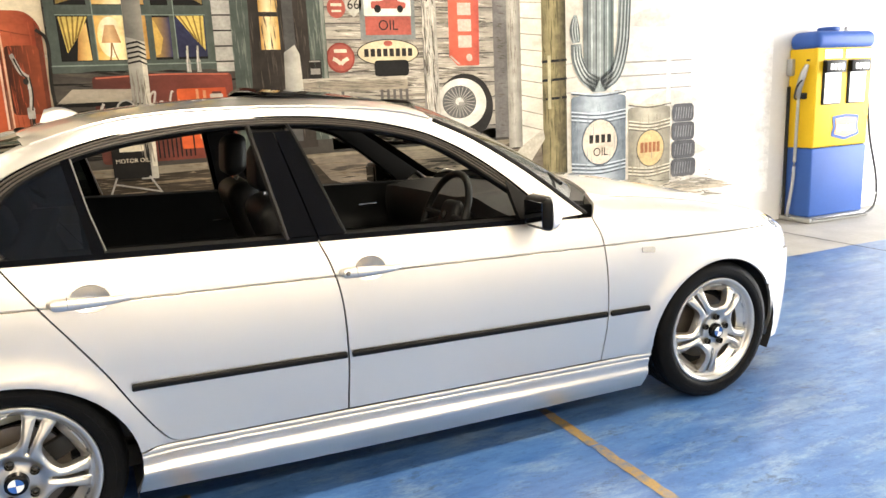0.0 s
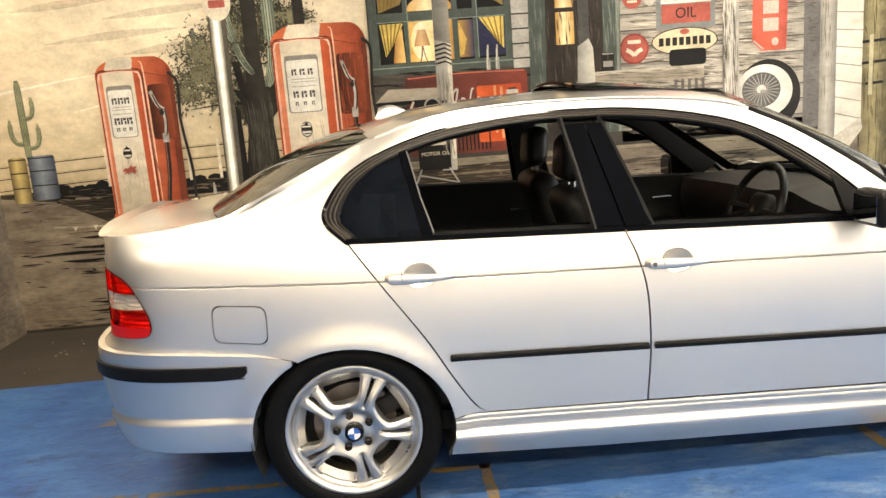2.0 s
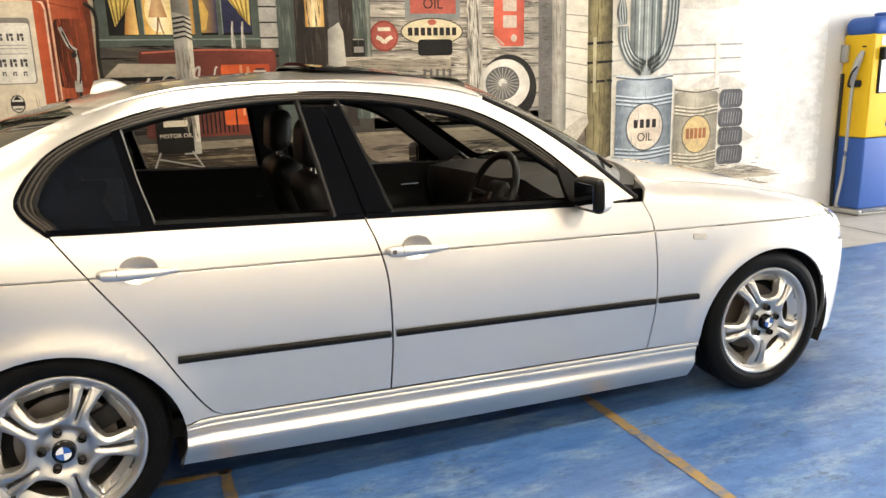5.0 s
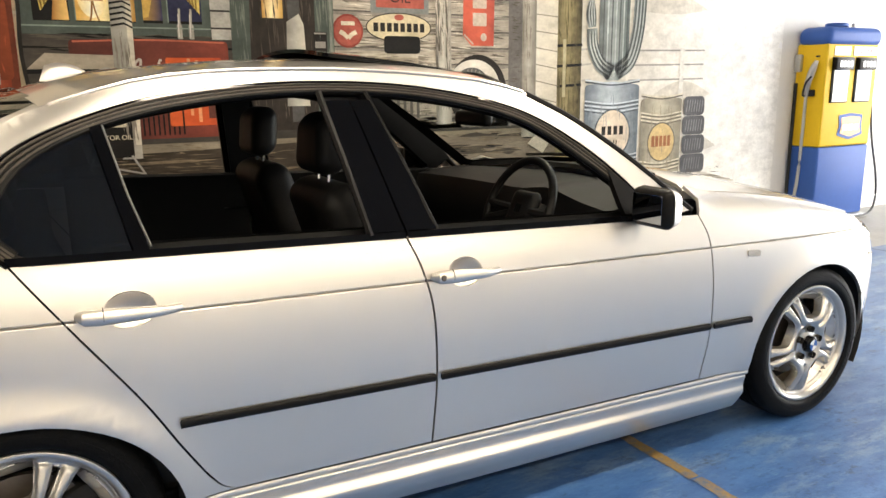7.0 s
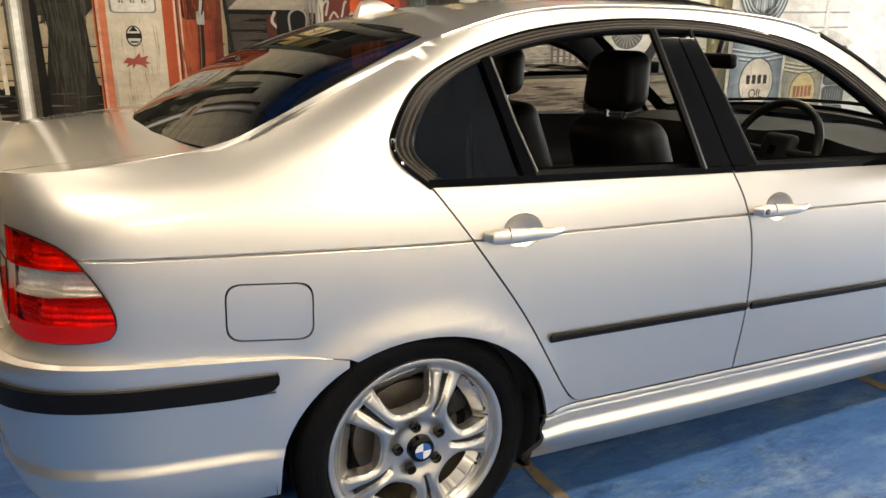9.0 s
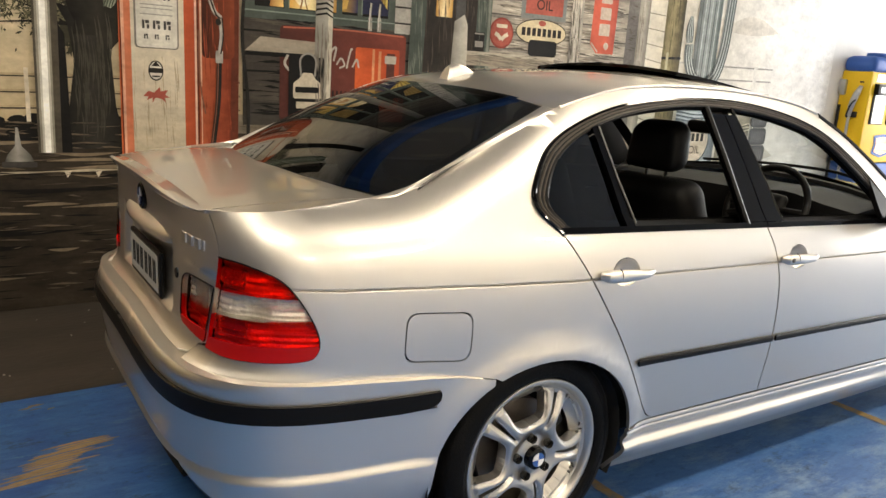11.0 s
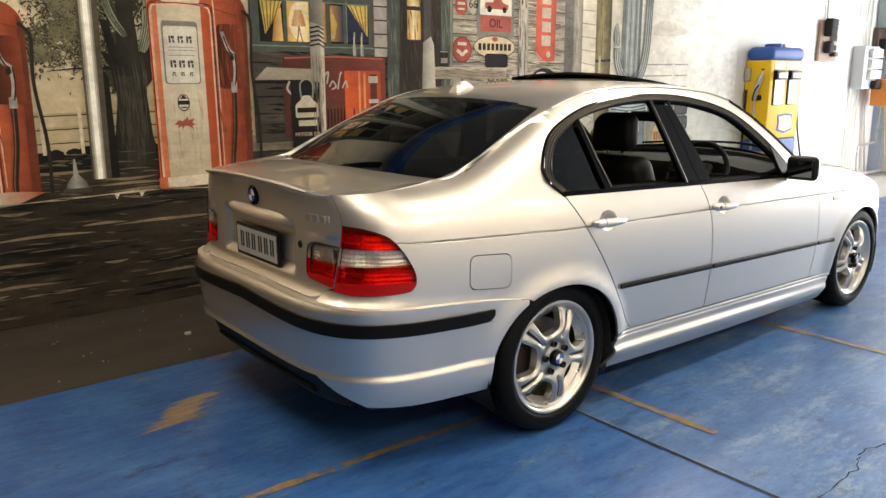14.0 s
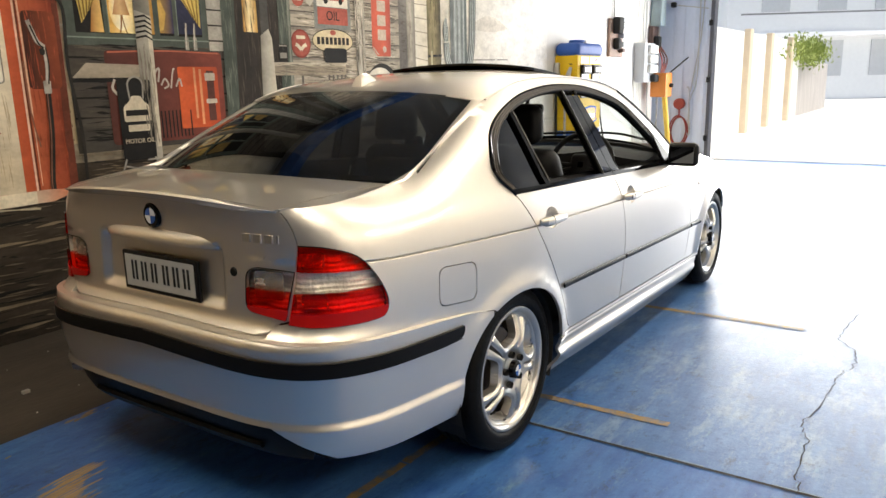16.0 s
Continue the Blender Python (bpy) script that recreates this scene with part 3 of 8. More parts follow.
def moulding(panel, s, x0, x1):
    n = 12
    pts = [(x0 + (x1 - x0) * i / n, strip_z(x0 + (x1 - x0) * i / n)) for i in range(n + 1)]
    outline = rounded([(x, z - 0.0125) for x, z in pts] + [(x, z + 0.0125) for x, z in pts[::-1]], 0.006, 3)
    line = ((0, strip_z(0)), (0.034, 1))
    cuts = [((0, line[0][1] + d), line[1]) for d in (-0.009, -0.005, 0.0, 0.005, 0.009)]

    def f(x, z):
        d = (z - strip_z(x)) / 0.0126
        return x, s * (half_width(x, z) + 0.003 + 0.008 * math.sqrt(max(1 - d * d, 0.0))), z
    part("side_moulding", patch(outline, f, (0.06, 0.02), (0, s, 0), flange=0.008, cuts=cuts), BLACK_TRIM, panel, "black plastic side moulding")


def side_panels(s):
    f = body(s)
    panels = {}
    panels["front_door"] = door_front_rear_edge[::-1] + [(x, belt(x)) for x in (-0.2, 0.1, 0.4, 0.6)] + door_front_edge[::-1]
    panels["rear_door"] = [(x - 0.006, z) for x, z in door_front_rear_edge[::-1]] + [(x, belt(x)) for x in (-0.6, -0.9, -1.2)] + [(x + 0.005, z) for x, z in rear_door_edge]
    panels["sill"] = arch_line(0, -24, 5, 6) + [(x, sill_line(x) - 0.001) for x in (-0.965, -0.6, -0.2, 0.3, 0.7, 0.985)] + [(0.985, 0.118), (0.5, 0.124), (0.0, 0.136), (-0.5, 0.150)]
    # quarter panel with the rear pillar, roof rail and windscreen pillar
    upper = [(u, top_edge(u)) for u in (-1.84, -1.9, -2.0, -2.1, -2.2, LAMP_U + 0.004)]
    panels["quarter_panel"] = ([(x - 0.001, z) for x, z in rear_door_edge[::-1]] + dlo_outer[1:] + roof_edge + upper + [(LAMP_U, 0.95)]
                               + lamp_outer + [(u_at_y(0.505), 0.682), (u_at_y(0.49), 0.670)] + [(u, zz + GAP) for u, zz in bumper_top[::-1] if u > u_at_y(0.480)] + arch_line(0, 118, 6, 18) + [(-0.965, sill_line(-0.965) + 0.002)])
    panels["front_fender"] = ([(x + 0.005, z) for x, z in door_front_edge] + [(u, top_edge(u)) for u in (0.78, 0.9, 1.1, 1.3, 1.5, 1.65)]
                              + [(1.74, top_edge(1.74) - 0.02), (1.76, 0.62), (1.70, 0.50)] + arch_line(1, 30, 172, 22) + [(0.985, sill_line(0.985))])
    panels["rear_bumper"] = [(u, zz) for u, zz in bumper_top] + [(END_R, 0.378), (u_at_y(0.50), 0.378), (u_at_y(0.58), 0.325), (u_at_y(0.66), 0.275), (-2.0, 0.268), (-1.715, 0.268)] + arch_line(0, 174, 122, 12)
    panels["front_bumper"] = [(1.705, 0.50), (1.765, 0.62), (1.9, 0.60), (END_F, 0.56), (END_F, 0.2), (2.0, 0.17), (1.74, 0.19)] + arch_line(1, -8, 28, 8)
    cups = {"front_door": HANDLES[0], "rear_door": HANDLES[1]}
    for name, outline in panels.items():
        holes = []
        if name in cups:
            holes = [ellipse(cups[name][0], cups[name][1], 0.056, 0.041, 28)]
        if name == "quarter_panel" and s < 0:
            holes = [fuel_outline(0.0035)]
        shape = body(s, bumper_grow) if name == "rear_bumper" else body(s, sill_grow) if name == "sill" else f
        cuts = LEDGE if name == "rear_bumper" else SKIRT if name == "sill" else CREASE
        me = patch(outline, shape, 0.035, outward, holes=holes, flange=0.09 if name == "rear_bumper" else 0.012, name=name, cuts=cuts)
        panel = part(name, me, SILVER, car)
        PANELS[name, s] = panel
        if name in cups:
            cup(panel, s, *cups[name])
            handle(panel, s, *cups[name], name == "front_door")
            moulding(panel, s, *((-0.312, 0.755) if name == "front_door" else (-1.012, -0.330)))
        if name == "front_fender":
            moulding(panel, s, 0.772, 0.965)
            indicator = patch(rounded([(0.935, 0.722), (1.0, 0.716), (1.0, 0.740), (0.935, 0.746)], 0.01), body(s, 0.004), 0.02, outward, flange=0.006)
            part("indicator", indicator, LENS_CLEAR, panel, "clear side indicator lens")
        if name == "quarter_panel" and s < 0:
            part("fuel_flap", patch(fuel_outline(0.0), f, 0.03, outward, flange=0.01, cuts=CREASE), SILVER, panel)


u_front_lamp = 1.75
for s, word in SIDES:
    side_panels(s)

# hood, roof, boot lid
front_fold = [(wrap(u, 0.765, half_width(u, top_edge(u)))) for u in (0.78, 1.1, 1.4, 1.65, 1.8, 1.95, 2.1, 2.3)]
hood_right = [(x, -y) for x, y in front_fold]
hood_outline = hood_right + [(wrap(END_F, 0.765, 0.7)[0], 0.0)] + [(x, y) for x, y in front_fold[::-1]] + [(0.84, 0.6), (0.95, 0.3), (0.98, 0.0), (0.95, -0.3), (0.84, -0.6)]
part("hood", patch(hood_outline, lambda x, y: (x, y, hood(x, y)), 0.05, (0, 0, 1), flange=0.03), SILVER, car)
for s, word in SIDES:
    nose = [(1.74, 0.60), (END_F, 0.56)] + [(u, top_edge(u) - 0.014) for u in (END_F, 2.3, 2.1, 1.95, 1.85, 1.74)]
    part("nose_lining", patch(nose, body(s, -0.016), 0.05, outward, flange=0.02), SILVER, car)

roof_line = curve((-1.45, 1.25), (-1.2, 1.352), (-0.9, 1.397), (-0.5, 1.416), (-0.1, 1.402), (0.12, 1.368), (0.3, 1.31))
edge_z = curve((-1.45, 1.195), (-1.22, top_edge(-1.22)), (-0.95, 1.358), (-0.55, 1.375), (-0.15, 1.355), (0.10, 1.312), (0.30, 1.215))


def roof_half(x):
    return half_width(x, edge_z(x)) + 0.002


def roof(x, y):
    h = roof_half(x)
    return roof_line(x) - (roof_line(x) - edge_z(x)) * (abs(y) / h) ** 2.6


roof_out = [(x, -roof_half(x)) for x in (-1.22, -1.0, -0.7, -0.4, -0.1, 0.12)] + [(0.19, -0.35), (0.21, 0), (0.19, 0.35)] + [(x, roof_half(x)) for x in (0.12, -0.1, -0.4, -0.7, -1.0, -1.22)] + [(-1.27, 0.35), (-1.285, 0), (-1.27, -0.35)]
part("roof", patch(roof_out, lambda x, y: (x, y, roof(x, y)), 0.05, (0, 0, 1), flange=0.01), SILVER, car)

DECK_Y = 0.60


def hollow(u, z):
    """The recess round the number plate, with soft edges."""
    y = wrap(u, 0.8, 0.8)[1]
    return -0.024 * step((0.300 - y) / 0.03) * step((z - 0.695) / 0.035) * step((0.905 - z) / 0.03)


INNER_LAMP = {}
rear_rim = [(wrap(u, 1.05, 0.76)) for u in np.linspace(LAMP_U, END_R, 8)]
deck_out = [(-1.765, -DECK_Y), (-1.815, -0.48), (-1.862, -0.3), (-1.89, 0), (-1.862, 0.3), (-1.815, 0.48), (-1.765, DECK_Y)] + [(x, y) for x, y in rear_rim] + [(x, -y) for x, y in rear_rim[::-1]]
boot = part("boot_lid", patch(deck_out, lambda x, y: (x, y, deck(x, y)), 0.05, (0, 0, 1), flange=0.012), SILVER, car)
for s, word in SIDES:
    strip = [wrap(u, top_edge(u), half_width(u, top_edge(u))) for u in (-1.79, -1.84, -1.9, -2.0, -2.1, -2.2, LAMP_U + 0.006)]
    strip = [(x, s * y) for x, y in strip] + [(wrap(LAMP_U + 0.004, 1.05, 0.76)[0], s * (wrap(LAMP_U + 0.004, 1.05, 0.76)[1] + 0.004)), (-1.765, s * (DECK_Y + 0.004))]
    part("quarter_top", patch(strip, lambda x, y: (x, y, deck(x, y) + 0.47 * soft_ramp(x + 1.775, 0.09) * step((abs(y) - 0.60) / 0.06)), 0.03, (0, 0, 1), flange=0.012), SILVER, car)
    inner_lamp = rounded([(u_at_y(0.530), 0.698), (u_at_y(0.566), 0.844), (u_at_y(0.44), 0.850), (u_at_y(0.400), 0.832), (u_at_y(0.392), 0.716)], [0.004, 0.004, 0.02, 0.03, 0.03], 5)
    INNER_LAMP[s] = inner_lamp
    face = [(LAMP_U - 0.002, top_edge(LAMP_U) - 0.006), (END_R, top_edge(END_R) - 0.012), (END_R, 0.658), (u_at_y(0.44), 0.654), (u_at_y(0.482), 0.662), (u_at_y(0.505), 0.686), (u_at_y(0.538), 0.696), (LAMP_U - 0.003, 0.922)]
    part("boot_face", patch(face, body(s, hollow), 0.014, (-1, 0, 0), holes=[inner_lamp], flange=0.012), SILVER, boot)


def screen(base, top, bulge):
    """A curved pane between two edges, v from base (0) to top (1), u across from -1 to 1."""
    def f(u, v):
        b, t = Vector(base(u)), Vector(top(u))
        p = b + (t - b) * v
        return p + Vector((bulge[0], 0, bulge[1])) * (math.sin(math.pi * v) * (1 - 0.9 * abs(u) ** 3))
    return f


front_screen = screen(lambda u: (0.98 - 0.30 * abs(u) ** 2.2, 0.72 * u, 0.975 - 0.05 * u * u), lambda u: (0.205 - 0.10 * abs(u) ** 2.2, 0.565 * u, 1.378 - 0.065 * abs(u) ** 2.4), (0.015, 0.02))
rear_screen = screen(lambda u: (-1.885 + 0.15 * abs(u) ** 2.2, 0.664 * u, 1.062 - 0.012 * u * u), lambda u: (-1.285 + 0.08 * abs(u) ** 2.2, 0.592 * u, 1.335 - 0.038 * abs(u) ** 2.4), (-0.015, 0.03))
SQUARE = [(-1, 0), (1, 0), (1, 1), (-1, 1)]
for s, word in SIDES:
    # the inner edge of the rear pillar, down to the glass
    bm, rows = bmesh.new(), []
    edge = [p for p in roof_edge if p[0] < -1.21] + [(u, top_edge(u)) for u in (-1.84, -1.86)]
    for k, (u, z) in enumerate(edge):
        rise = 0.010 * math.sin(math.pi * min(k / (len(edge) - 1), 1.0)) ** 0.6
        a = Vector(body(s)(u, z))
        c = Vector(rear_screen(0.985 * s, min(max((a.x + 1.745) / 0.545, 0.0), 1.0))) + Vector((-0.003, 0, 0.005))
        d = c - Vector((0, 0, 0.02))
        bend = Vector((-0.25, 0.6 * s, 0.75))
        near, mid, far = (a.lerp(c, t) + bend * (rise * math.sin(math.pi * t)) for t in (0.25, 0.5, 0.75))
        rows.append([bm.verts.new(p) for p in (a, near, mid, far, c, d)])
    for p, q in zip(rows, rows[1:]):
        for i in range(5):
            bm.faces.new((p[i], q[i], q[i + 1], p[i + 1]))
    smooth_part("pillar_edge", bm, SILVER, PANELS["quarter_panel", s], angle=50)
part("windscreen", patch(SQUARE, front_screen, 0.1, (1, 0, 1)), GLASS_CLEAR, car, "clear windscreen")
part("rear_window", patch(SQUARE, rear_screen, 0.1, (-1, 0, 1)), GLASS_DARK, car, "dark tinted rear window")

# wheels
def wheel_face():
    outline = ellipse(0, 0, 0.2165, 0.2165, 80)
    holes = []
    for k in range(5):
        a = radians(29 + 72 * k)
        m = Matrix.Rotation(a, 2)
        half = [(0.101, 0.0), (0.1035, 0.022), (0.112, 0.042), (0.131, 0.0555), (0.156, 0.0645), (0.180, 0.0735), (0.1885, 0.070), (0.1955, 0.040), (0.198, 0.0)]
        pts = spline(half, 6) + [(x, -y) for x, y in spline(half, 6)[::-1][1:-1]]
        holes.append([tuple(m @ Vector(p)) for p in pts])
        m2 = Matrix.Rotation(a + radians(36), 2)
        slot = rounded([(0.092, -0.0022), (0.194, -0.0085), (0.194, 0.0085), (0.092, 0.0022)], 0.002, 2)
        holes.append([tuple(m2 @ Vector(p)) for p in slot])
    start = np.array([h[i - 1] for h in holes for i in range(len(h))])
    along = np.array([q for h in holes for q in h]) - start
    length = (along ** 2).sum(axis=1)
    for k in range(5):
        a = radians(29 + 72 * k)
        holes.append(ellipse(0.060 * math.cos(a), 0.060 * math.sin(a), 0.0125, 0.0125, 16))

    def dish(x, z):
        """The spokes fall away towards their edges and swell between hub and rim."""
        r = math.hypot(x, z)
        t = np.clip(((np.array((x, z)) - start) * along).sum(axis=1) / length, 0, 1)
        near = math.sqrt(((start + along * t[:, None] - (x, z)) ** 2).sum(axis=1).min())
        edge = 0.012 * max(1 - near / 0.013, 0.0) ** 2 * step((0.2155 - r) / 0.01)
        hollow = 0.009 * math.exp(-((r - 0.060) / 0.020) ** 2)
        lip = 0.008 * math.exp(-((r - 0.2035) / 0.006) ** 2)
        return x, -0.008 + 0.012 * (r / 0.2) ** 2 - 0.014 * math.exp(-((r - 0.128) / 0.05) ** 2) + hollow + edge + lip, z
    return patch(outline, dish, 0.006, (0, -1, 0), holes=holes, flange=0.032, name="spokes")


# Barrel darker than the rim face: shade inside the wheel is in the colour.
BARREL = material("shaded_rim_barrel", (0.30, 0.265, 0.20), rough=0.42, metal=0.7, vary=0.4, scale=14)
SPOKES = wheel_face()


def build_wheel():
    w = bpy.data.objects.new("wheel", None)
    scene.collection.objects.link(w)
    tyre = [(0.216, 0.075), (0.24, 0.098), (0.285, 0.104), (0.304, 0.092), (0.3105, 0.07), (0.3105, 0.052), (0.305, 0.050), (0.305, 0.042), (0.3118, 0.040), (0.312, 0.012), (0.305, 0.010), (0.305, 0.002), (0.312, 0.0),
            (0.312, -0.030), (0.305, -0.032), (0.305, -0.040), (0.3112, -0.042), (0.310, -0.070), (0.306, -0.086), (0.297, -0.096), (0.280, -0.1025), (0.274, -0.1035), (0.2735, -0.1025), (0.262, -0.104), (0.250, -0.1035), (0.242, -0.101), (0.235, -0.097), (0.230, -0.090), (0.226, -0.085), (0.216, -0.080)]
    smooth_part("tyre", lathe([(r if r > 0.262 else 0.226 + (r - 0.216) * 0.783, h + 0.085) for r, h in tyre], 80, "y", cap=False), RUBBER, w, angle=35)
    smooth_part("rim_barrel", lathe([(0.195, 0.16), (0.2015, 0.04), (0.2075, 0.018)], 60, "y", cap=False), BARREL, w)
    rim = [(0.2075, 0.018), (0.2125, 0.006), (0.2175, -0.003), (0.2235, -0.010), (0.2300, -0.0125), (0.2350, -0.0105), (0.2368, -0.005), (0.2358, 0.002), (0.22, 0.012), (0.205, 0.16)]
    smooth_part("rim", lathe(rim, 80, "y", cap=False), ALLOY, w, angle=50)
    spokes = part("spokes", SPOKES.copy(), ALLOY, w)
    smooth_part("brake_disc", lathe([(0.07, 0.075), (0.145, 0.075), (0.145, 0.095), (0.07, 0.095)], 48, "y"), STEEL, w)
    caliper = boxed(-0.05, 0.05, 0.055, 0.11, -0.03, 0.035, 0.012, m=pose(0.115, 0, 0.05, 0, -25, 0))
    smooth_part("brake_caliper", caliper, DARK, w)
    # Dark disc added to give the shade behind the spokes.
    smooth_part("spoke_shade_disc", lathe([(0.001, 0.13), (0.192, 0.13), (0.195, 0.15)], 48, "y", cap=False), DARK, w)
    smooth_part("hub_cap", lathe([(0.0005, -0.030), (0.026, -0.029), (0.0325, -0.025), (0.0345, -0.006)], 32, "y"), BLACK_GLOSS, spokes)
    for k in range(4):
        bm = bmesh.new()
        arc = [(0, 0)] + ellipse(0, 0, 0.0215, 0.0215, 8, 90 * k, 90 * k + 90)
        bm.faces.new([bm.verts.new((x, -0.0312, z)) for x, z in arc])
        part("roundel_quarter", bm, BADGE_WHITE if k % 2 else BADGE_BLUE, spokes)
    for k in range(5):
        a = radians(29 + 72 * k)
        m = Matrix.Translation((0.060 * math.cos(a), 0, 0.060 * math.sin(a)))
        # Dark lining puts the shade of the bolt recess into colour.
        smooth_part("bolt_well", lathe([(0.0128, -0.017), (0.0128, 0.02), (0.001, 0.02)], 16, "y", m, cap=False), DARK, spokes)
        smooth_part("bolt", lathe([(0.0005, 0.001), (0.007, 0.001), (0.0085, 0.004), (0.0085, 0.02)], 6, "y", m, cap=False), STEEL, spokes)
    a = radians(-142)
    smooth_part("valve", tube([(0.198 * math.cos(a), 0.0, 0.198 * math.sin(a)), (0.186 * math.cos(a), -0.014, 0.186 * math.sin(a))], 0.004, 8), DARK, w)
    return w


first = build_wheel()
first.parent = car
first.matrix_basis = pose(-1.3590, -0.822, 0.3125)
for wx, wy, rz in ((1.3590, -0.830, 0), (-1.3590, 0.822, 180), (1.3590, 0.830, 180)):
    copy_thing(first, pose(wx, wy, 0.3125, 0, 17 if rz == 0 else 0, rz))

part("underbody", boxed(-2.1, 1.95, -0.6, 0.6, 0.2, 0.34, 0.03), DARK, car)

# ---- the car's windows, lamps, trim ----
def clip(poly, a, b, c):
    """The part of a polygon where a*u + b*v <= c."""
    out = []
    for i, p in enumerate(poly):
        q = poly[i - 1]
        dp, dq = a * p[0] + b * p[1] - c, a * q[0] + b * q[1] - c
        if (dp <= 0) != (dq <= 0):
            t = dq / (dq - dp)
            out.append((q[0] + (p[0] - q[0]) * t, q[1] + (p[1] - q[1]) * t))
        if dp <= 0:
            out.append(p)
    return out


def bowl(u, z):
    """A reflector: level ribs at its outer end, round bowls towards the middle."""
    ribs = 0.0035 * math.sin(2 * math.pi * z / 0.0155)
    cells = 0.010 * math.sin(2 * math.pi * u / 0.17 + 1.0) * math.sin(2 * math.pi * (z - 0.70) / 0.13) + 0.0006 * math.sin(2 * math.pi * u / 0.024)
    t = step((u + 2.17) / 0.05)
    return -0.022 + ribs * (0.5 + 0.5 * t) + cells * (1 - t)


for s, word in SIDES:
    owner = PANELS["quarter_panel", s]
    front, rear = PANELS["front_door", s], PANELS["rear_door", s]
    ring = dlo_outer + [(0.50, belt(0.50) + 0.02)] + dlo[::-1] + [(-1.28, belt(-1.28) + 0.01)]
    frame_mesh = patch(ring, body(s, -0.003), 0.04, outward, flange=0.035)
    part("window_frame", frame_mesh, BLACK_TRIM, owner, "black rubber window surround")
    # a raised seal runs round the opening
    seal = [(x, z) for x, z in dlo_outer]
    pts = []
    for i in range(0, len(seal)):
        x, z = seal[i]
        pts.append((x * 0.992 - 0.003, s * (half_width(x, z) + 0.0), z - 0.006))
    smooth_part("window_trim", tube(pts, 0.0055, 6), BLACK_GLOSS, owner)
    inner = dlo[::2]
    smooth_part("window_seal", tube([(x, s * (half_width(x, z) - 0.012), z - 0.002) for x, z in inner], 0.008, 6), BLACK_TRIM, owner)
    for name, x0, x1, door in (("belt_seal", -1.325, -0.388, rear), ("belt_seal", -0.382, 0.56, front)):
        xs = [x0 + (x1 - x0) * i / 8 for i in range(9)]
        out = [(x, belt(x) - 0.004) for x in xs] + [(x, belt(x) + 0.013) for x in xs[::-1]]
        part(name, patch(out, body(s, 0.004), 0.05, outward, flange=0.05), BLACK_GLOSS, door, "gloss black window seal")
    part("pillar_trim", patch([(-0.388, belt(-0.39) + 0.015), (-0.4708, 1.290), (-0.5395, 1.290), (-0.482, belt(-0.48) + 0.015)], body(s, 0.002), 0.04, outward, flange=0.03), BLACK_GLOSS, rear, "gloss black door pillar")
    part("pillar_trim", patch([(-0.290, belt(-0.29) + 0.015), (-0.4096, 1.289), (-0.4656, 1.289), (-0.382, belt(-0.38) + 0.015)], body(s, 0.002), 0.04, outward, flange=0.03), BLACK_GLOSS, front, "gloss black door pillar")
    smooth_part("pillar_edge", tube([(-0.288, s * (half_width(-0.288, 0.94) - 0.004), 0.94), (-0.35, s * (half_width(-0.35, 1.13) - 0.004), 1.13), (-0.415, s * (half_width(-0.415, 1.312) - 0.004), 1.312)], 0.007, 6), BLACK_TRIM, front)
    smooth_part("pillar_edge", tube([(-0.488, s * (half_width(-0.488, 0.94) - 0.004), 0.94), (-0.52, s * (half_width(-0.52, 1.13) - 0.004), 1.13), (-0.551, s * (half_width(-0.551, 1.312) - 0.004), 1.312)], 0.010, 6), BLACK_TRIM, rear)
    for grow, deep in ((0.30, 0.002), (0.58, 0.0035), (0.84, 0.005)):
        ridge = []
        for k in range(len(dlo)):
            a, b = Vector(dlo_outer[k]), Vector(dlo[k])
            x, z = a + (b - a) * grow
            ridge.append((x, s * (wrap(x, z, half_width(x, z) - deep)[1]), z))
        smooth_part("seal_ridge", tube(ridge, 0.0036, 6), RUBBER_SEAL, owner)
    edge = [(-1.031, belt(-1.03) + 0.02), (-1.064, 1.09), (-1.0965, 1.245)]
    smooth_part("bar_edge", tube([(x, s * (half_width(x, z) + 0.0045), z) for x, z in edge], 0.0028, 6), BAR_EDGE, rear, "pale glint along the edge of the window bar")
    bar = [(-1.035, belt(-1.03) + 0.01), (-1.100, 1.249), (-1.124, 1.242), (-1.068, belt(-1.06) + 0.01)]
    part("window_bar", patch(bar, body(s, 0.003), 0.04, outward, flange=0.03), BLACK_GLOSS, rear)
    pane = clip([(x, z) for x, z in dlo] + [(0.5, 0.90), (-1.28, belt(-1.28))], 1.0, 0.2, -1.055 + 0.2 * 0.96)
    part("quarter_window", patch(pane, body(s, -0.012), 0.04, outward), GLASS_BLACK, rear, "dark tinted rear quarter window")
    # mirror triangle and the door mirror
    tri = [(0.395, belt(0.39) + 0.018), (0.555, belt(0.55) + 0.012), (0.37, 1.06)]
    part("mirror_base", patch(tri, body(s, 0.004), 0.04, outward, flange=0.02), BLACK_TRIM, front)
    mirror = part("door_mirror", boxed(0.398, 0.450, 0.828, 0.988, 0.888, 1.010, 0.024, 4) if s > 0 else boxed(0.398, 0.450, -0.988, -0.828, 0.888, 1.010, 0.024, 4), BLACK_TRIM, front, "door mirror with a silver cap")
    shade(mirror.data, 50)
    cap_bm = boxed(-0.06, 0.06, -0.086, 0.086, -0.066, 0.066, 0.035, 4)
    for v in cap_bm.verts:
        t = (v.co.x + 0.06) / 0.12
        v.co.y *= 1 - 0.25 * t * t
        v.co.z *= 1 - 0.3 * t * t
        v.co.x = max(v.co.x, -0.022)
        v.co.x *= 0.7
        v.co += Vector((0.447, s * 0.907, 0.949))
